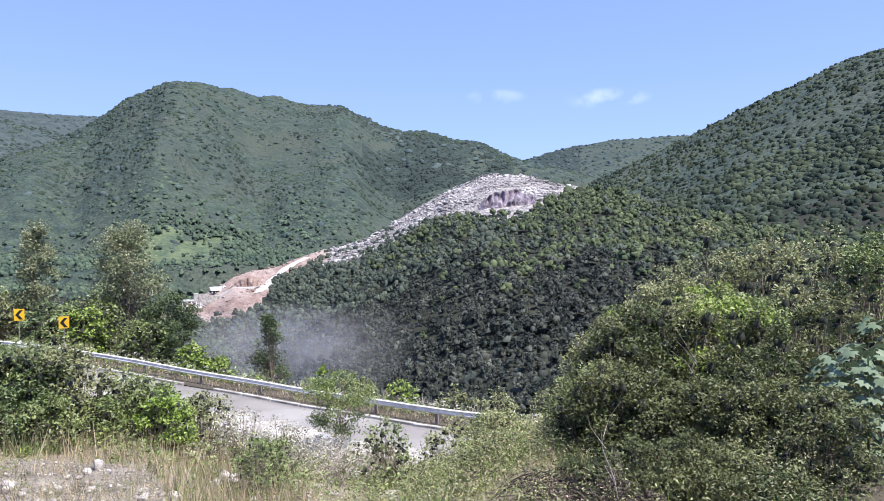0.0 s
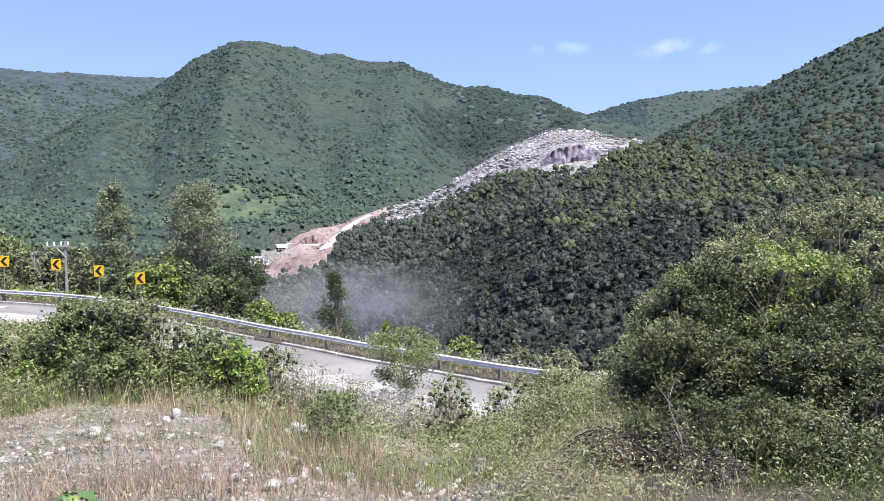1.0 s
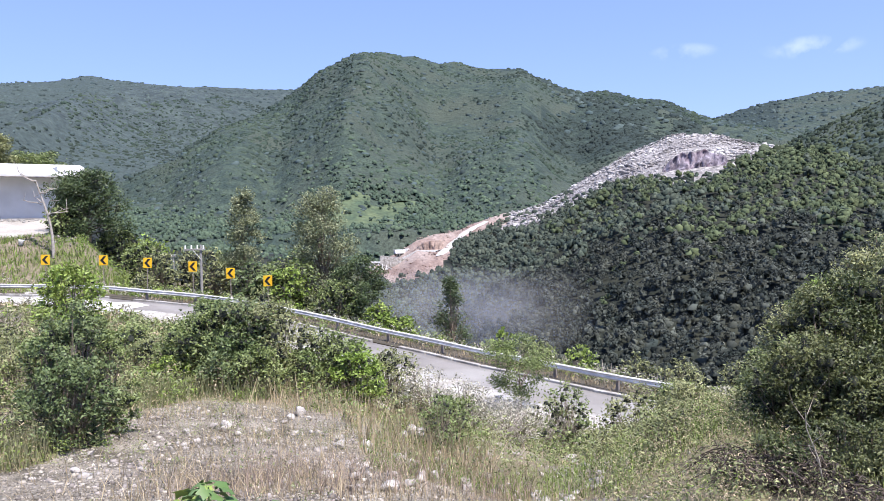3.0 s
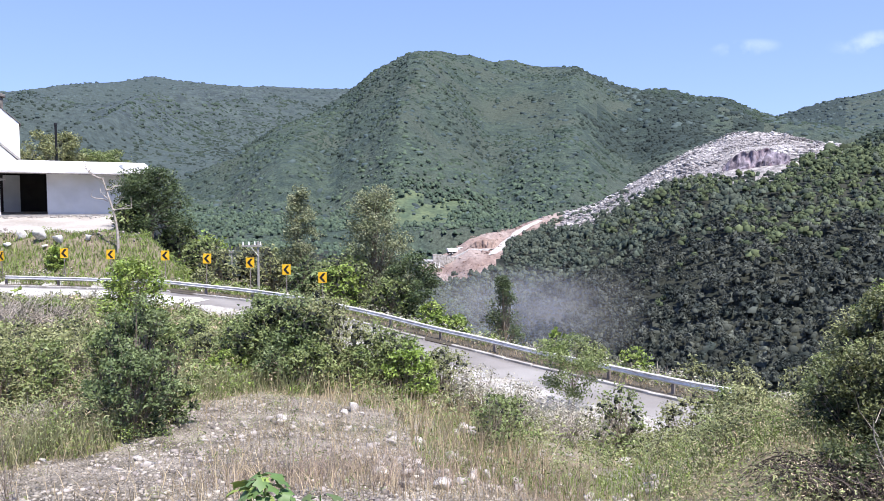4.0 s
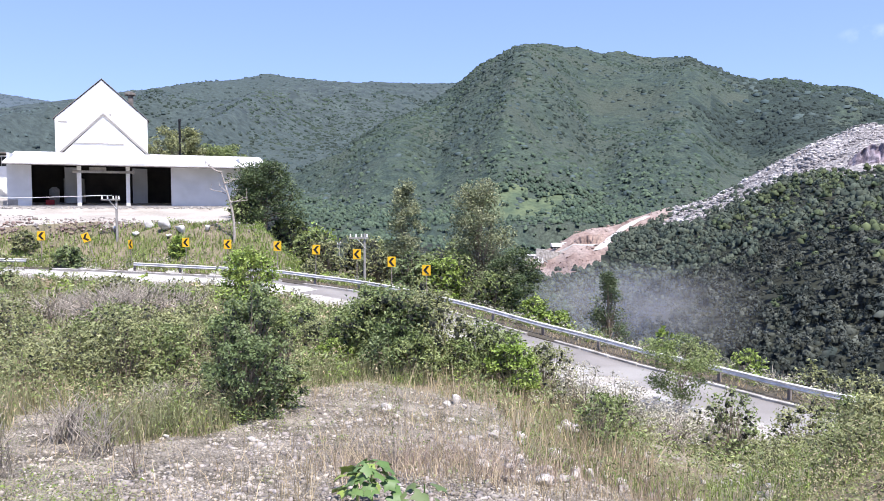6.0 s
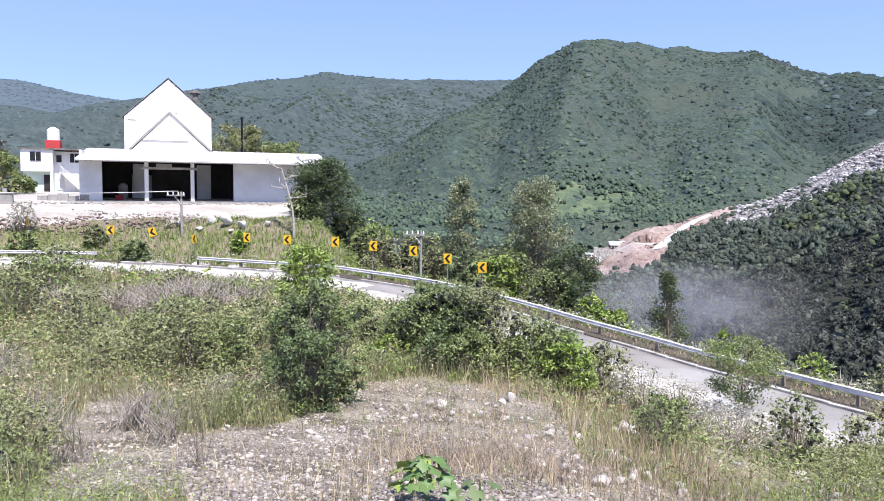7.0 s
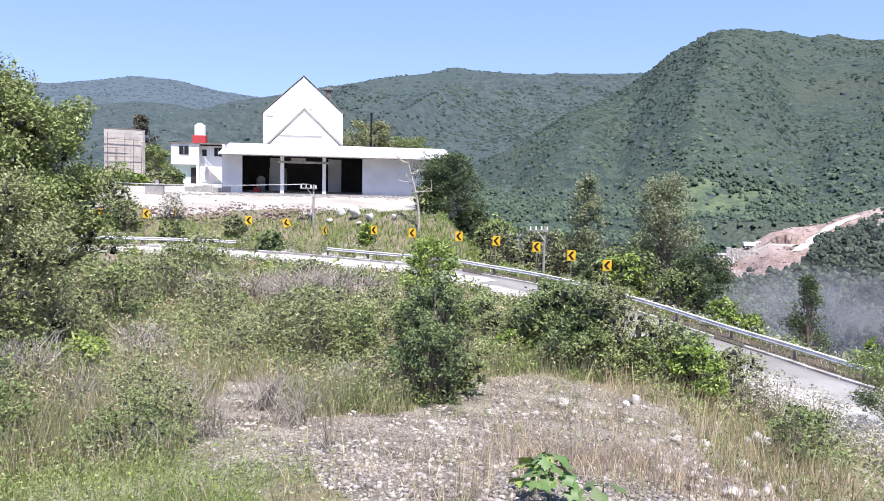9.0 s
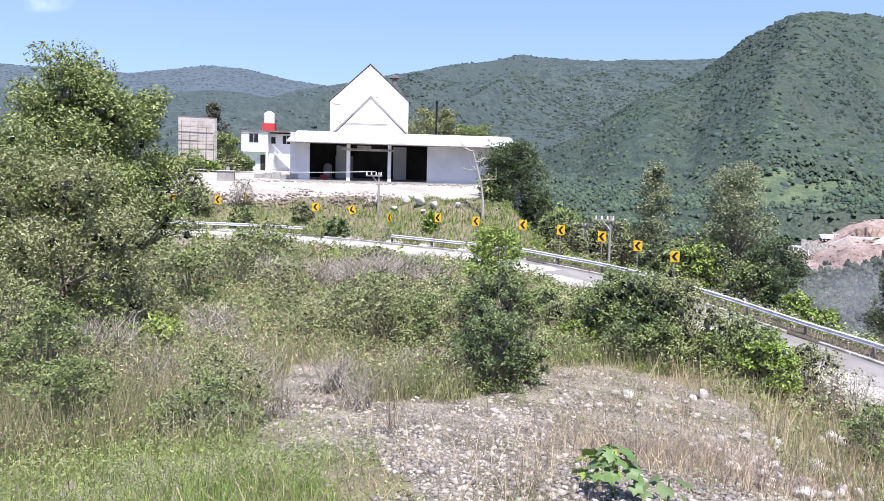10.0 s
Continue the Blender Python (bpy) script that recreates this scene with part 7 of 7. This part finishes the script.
for az, d, turn in ((6.7, 312.0, 15),):
    tk = hill_thing("dump_truck", az, d, "white dump truck parked in the quarry yard", "truck", turn)
    part("bed", prism([(-2.2, 1.1), (1.9, 1.1), (2.3, 2.6), (-2.6, 2.6)], -1.2, 1.2), M_WHITE, tk)
    cab = part("cab", box((2.4, -1.1, 0.8), (4.0, 1.1, 2.9), bevel=0.15), M_WHITE, tk)
    part("windscreen", box((4.0, -0.95, 1.9), (4.03, 0.95, 2.7)), M_GLASS, cab, "dark windscreen")
    part("chassis", box((-2.4, -0.9, 0.7), (4.0, 0.9, 1.1)), M_BLACK, tk)
    for wx in (-1.6, -0.4, 3.1):
        for wy in (-1.15, 0.85):
            wheel = part("wheel", rod((wx, wy, 0.5), (wx, wy + 0.3, 0.5), 0.5, sides=12), M_BLACK, tk)
            part("rim", rod((wx, wy - 0.02, 0.5), (wx, wy + 0.32, 0.5), 0.26, sides=10), M_ZINC, wheel)
# haul roads, draped over the quarry ground
def drape(name, pts, width, material, label):
    p = smooth_line([(*polar(a, d), 0) for a, d in pts], 2.0)
    t = np.gradient(p[:, :2], axis=0)
    t /= np.linalg.norm(t, axis=1)[:, None]
    nrm = np.stack([t[:, 1], -t[:, 0]], 1)
    rows = []
    for o in np.linspace(-1, 1, 5):
        q = p[:, :2] + nrm * o * width
        rows.append(np.c_[q, height(q[:, 0], q[:, 1]) + 0.35 - 0.4 * abs(o) ** 3])
    P = np.stack(rows, 1)
    m = len(P)
    k = np.arange(m * 5).reshape(m, 5)
    tagged(new(name, raw(name, P.reshape(-1, 3), np.stack([k[:-1, :-1], k[:-1, 1:], k[1:, 1:], k[1:, :-1]], -1).reshape(-1, 4), material)), label, "track", kind="structure")


drape("haul_road", [(9.7, 272), (10.1, 284), (10.5, 296), (11.0, 308), (11.6, 318), (12.6, 326), (13.6, 331)], 2.4, M_CHALK, "white haul road over the quarry spoil")
drape("quarry_track", [(5.2, 308), (6.8, 304), (8.4, 297), (9.8, 286)], 1.5, M_RUBBLE, "pale track along the quarry terrace")
# cut face high in the quarry, its dark colour standing in for recess shade
u, w = np.meshgrid(np.linspace(0, 1, 46), np.r_[np.linspace(0, 1, 18), 1.3, 2.0])
rise = np.clip(w, 0, 1)
fx_, fy_ = polar(26.2 + 4.6 * u, 266 + 4.0 * rise + np.clip(w - 1, 0, 1) * 26)
base = height(*polar(26.2 + 4.6 * u, 265 + 0 * u))
crest = (1.3 + 6.4 * np.sin(np.pi * u) ** 0.3) * (0.9 + 0.3 * fbm(u * 6, u * 0, 3))
fz_ = base - 1.0 + crest * rise
rough = fbm(u * 30, w * 3, 4) * 1.8 + np.abs(fbm(u * 9 + 4, w * 1.3, 2)) * 2.5
k = np.arange(u.size).reshape(u.shape)
face_me = raw("quarry_face", np.stack([fx_ + rough * 0.4, fy_ + rough, fz_], -1).reshape(-1, 3), np.stack([k[:-1, :-1], k[:-1, 1:], k[1:, 1:], k[1:, :-1]], -1).reshape(-1, 4),
              M_CUT)
tagged(new("quarry_face", face_me), "purplish cut rock face in the quarry, recess shade in its colour", "rock face", kind="structure")

# cut earth bank above the terrace
u, w = np.meshgrid(np.linspace(0, 1, 40), np.r_[np.linspace(0, 1, 10), 1.4, 2.0])
rise = np.clip(w, 0, 1)
fx_, fy_ = polar(7.2 + 2.9 * u, 303 - 9 * u + 3.0 * rise + np.clip(w - 1, 0, 1) * 14)
base = height(*polar(7.2 + 2.9 * u, 302 - 9 * u))
fz_ = base - 0.8 + (1.0 + 4.2 * smooth(0, 0.7, u) * smooth(1.0, 0.9, u)) * rise * (0.9 + 0.3 * fbm(u * 7 + 3, u * 0, 3))
rough = fbm(u * 22, w * 3, 4) * 1.3
k = np.arange(u.size).reshape(u.shape)
bank_me = raw("earth_bank", np.stack([fx_ + rough * 0.4, fy_ + rough, fz_], -1).reshape(-1, 3), np.stack([k[:-1, :-1], k[:-1, 1:], k[1:, 1:], k[1:, :-1]], -1).reshape(-1, 4), M_EARTH)
tagged(new("earth_bank", bank_me), "cut reddish earth bank above the quarry terrace", "earth bank", kind="structure")

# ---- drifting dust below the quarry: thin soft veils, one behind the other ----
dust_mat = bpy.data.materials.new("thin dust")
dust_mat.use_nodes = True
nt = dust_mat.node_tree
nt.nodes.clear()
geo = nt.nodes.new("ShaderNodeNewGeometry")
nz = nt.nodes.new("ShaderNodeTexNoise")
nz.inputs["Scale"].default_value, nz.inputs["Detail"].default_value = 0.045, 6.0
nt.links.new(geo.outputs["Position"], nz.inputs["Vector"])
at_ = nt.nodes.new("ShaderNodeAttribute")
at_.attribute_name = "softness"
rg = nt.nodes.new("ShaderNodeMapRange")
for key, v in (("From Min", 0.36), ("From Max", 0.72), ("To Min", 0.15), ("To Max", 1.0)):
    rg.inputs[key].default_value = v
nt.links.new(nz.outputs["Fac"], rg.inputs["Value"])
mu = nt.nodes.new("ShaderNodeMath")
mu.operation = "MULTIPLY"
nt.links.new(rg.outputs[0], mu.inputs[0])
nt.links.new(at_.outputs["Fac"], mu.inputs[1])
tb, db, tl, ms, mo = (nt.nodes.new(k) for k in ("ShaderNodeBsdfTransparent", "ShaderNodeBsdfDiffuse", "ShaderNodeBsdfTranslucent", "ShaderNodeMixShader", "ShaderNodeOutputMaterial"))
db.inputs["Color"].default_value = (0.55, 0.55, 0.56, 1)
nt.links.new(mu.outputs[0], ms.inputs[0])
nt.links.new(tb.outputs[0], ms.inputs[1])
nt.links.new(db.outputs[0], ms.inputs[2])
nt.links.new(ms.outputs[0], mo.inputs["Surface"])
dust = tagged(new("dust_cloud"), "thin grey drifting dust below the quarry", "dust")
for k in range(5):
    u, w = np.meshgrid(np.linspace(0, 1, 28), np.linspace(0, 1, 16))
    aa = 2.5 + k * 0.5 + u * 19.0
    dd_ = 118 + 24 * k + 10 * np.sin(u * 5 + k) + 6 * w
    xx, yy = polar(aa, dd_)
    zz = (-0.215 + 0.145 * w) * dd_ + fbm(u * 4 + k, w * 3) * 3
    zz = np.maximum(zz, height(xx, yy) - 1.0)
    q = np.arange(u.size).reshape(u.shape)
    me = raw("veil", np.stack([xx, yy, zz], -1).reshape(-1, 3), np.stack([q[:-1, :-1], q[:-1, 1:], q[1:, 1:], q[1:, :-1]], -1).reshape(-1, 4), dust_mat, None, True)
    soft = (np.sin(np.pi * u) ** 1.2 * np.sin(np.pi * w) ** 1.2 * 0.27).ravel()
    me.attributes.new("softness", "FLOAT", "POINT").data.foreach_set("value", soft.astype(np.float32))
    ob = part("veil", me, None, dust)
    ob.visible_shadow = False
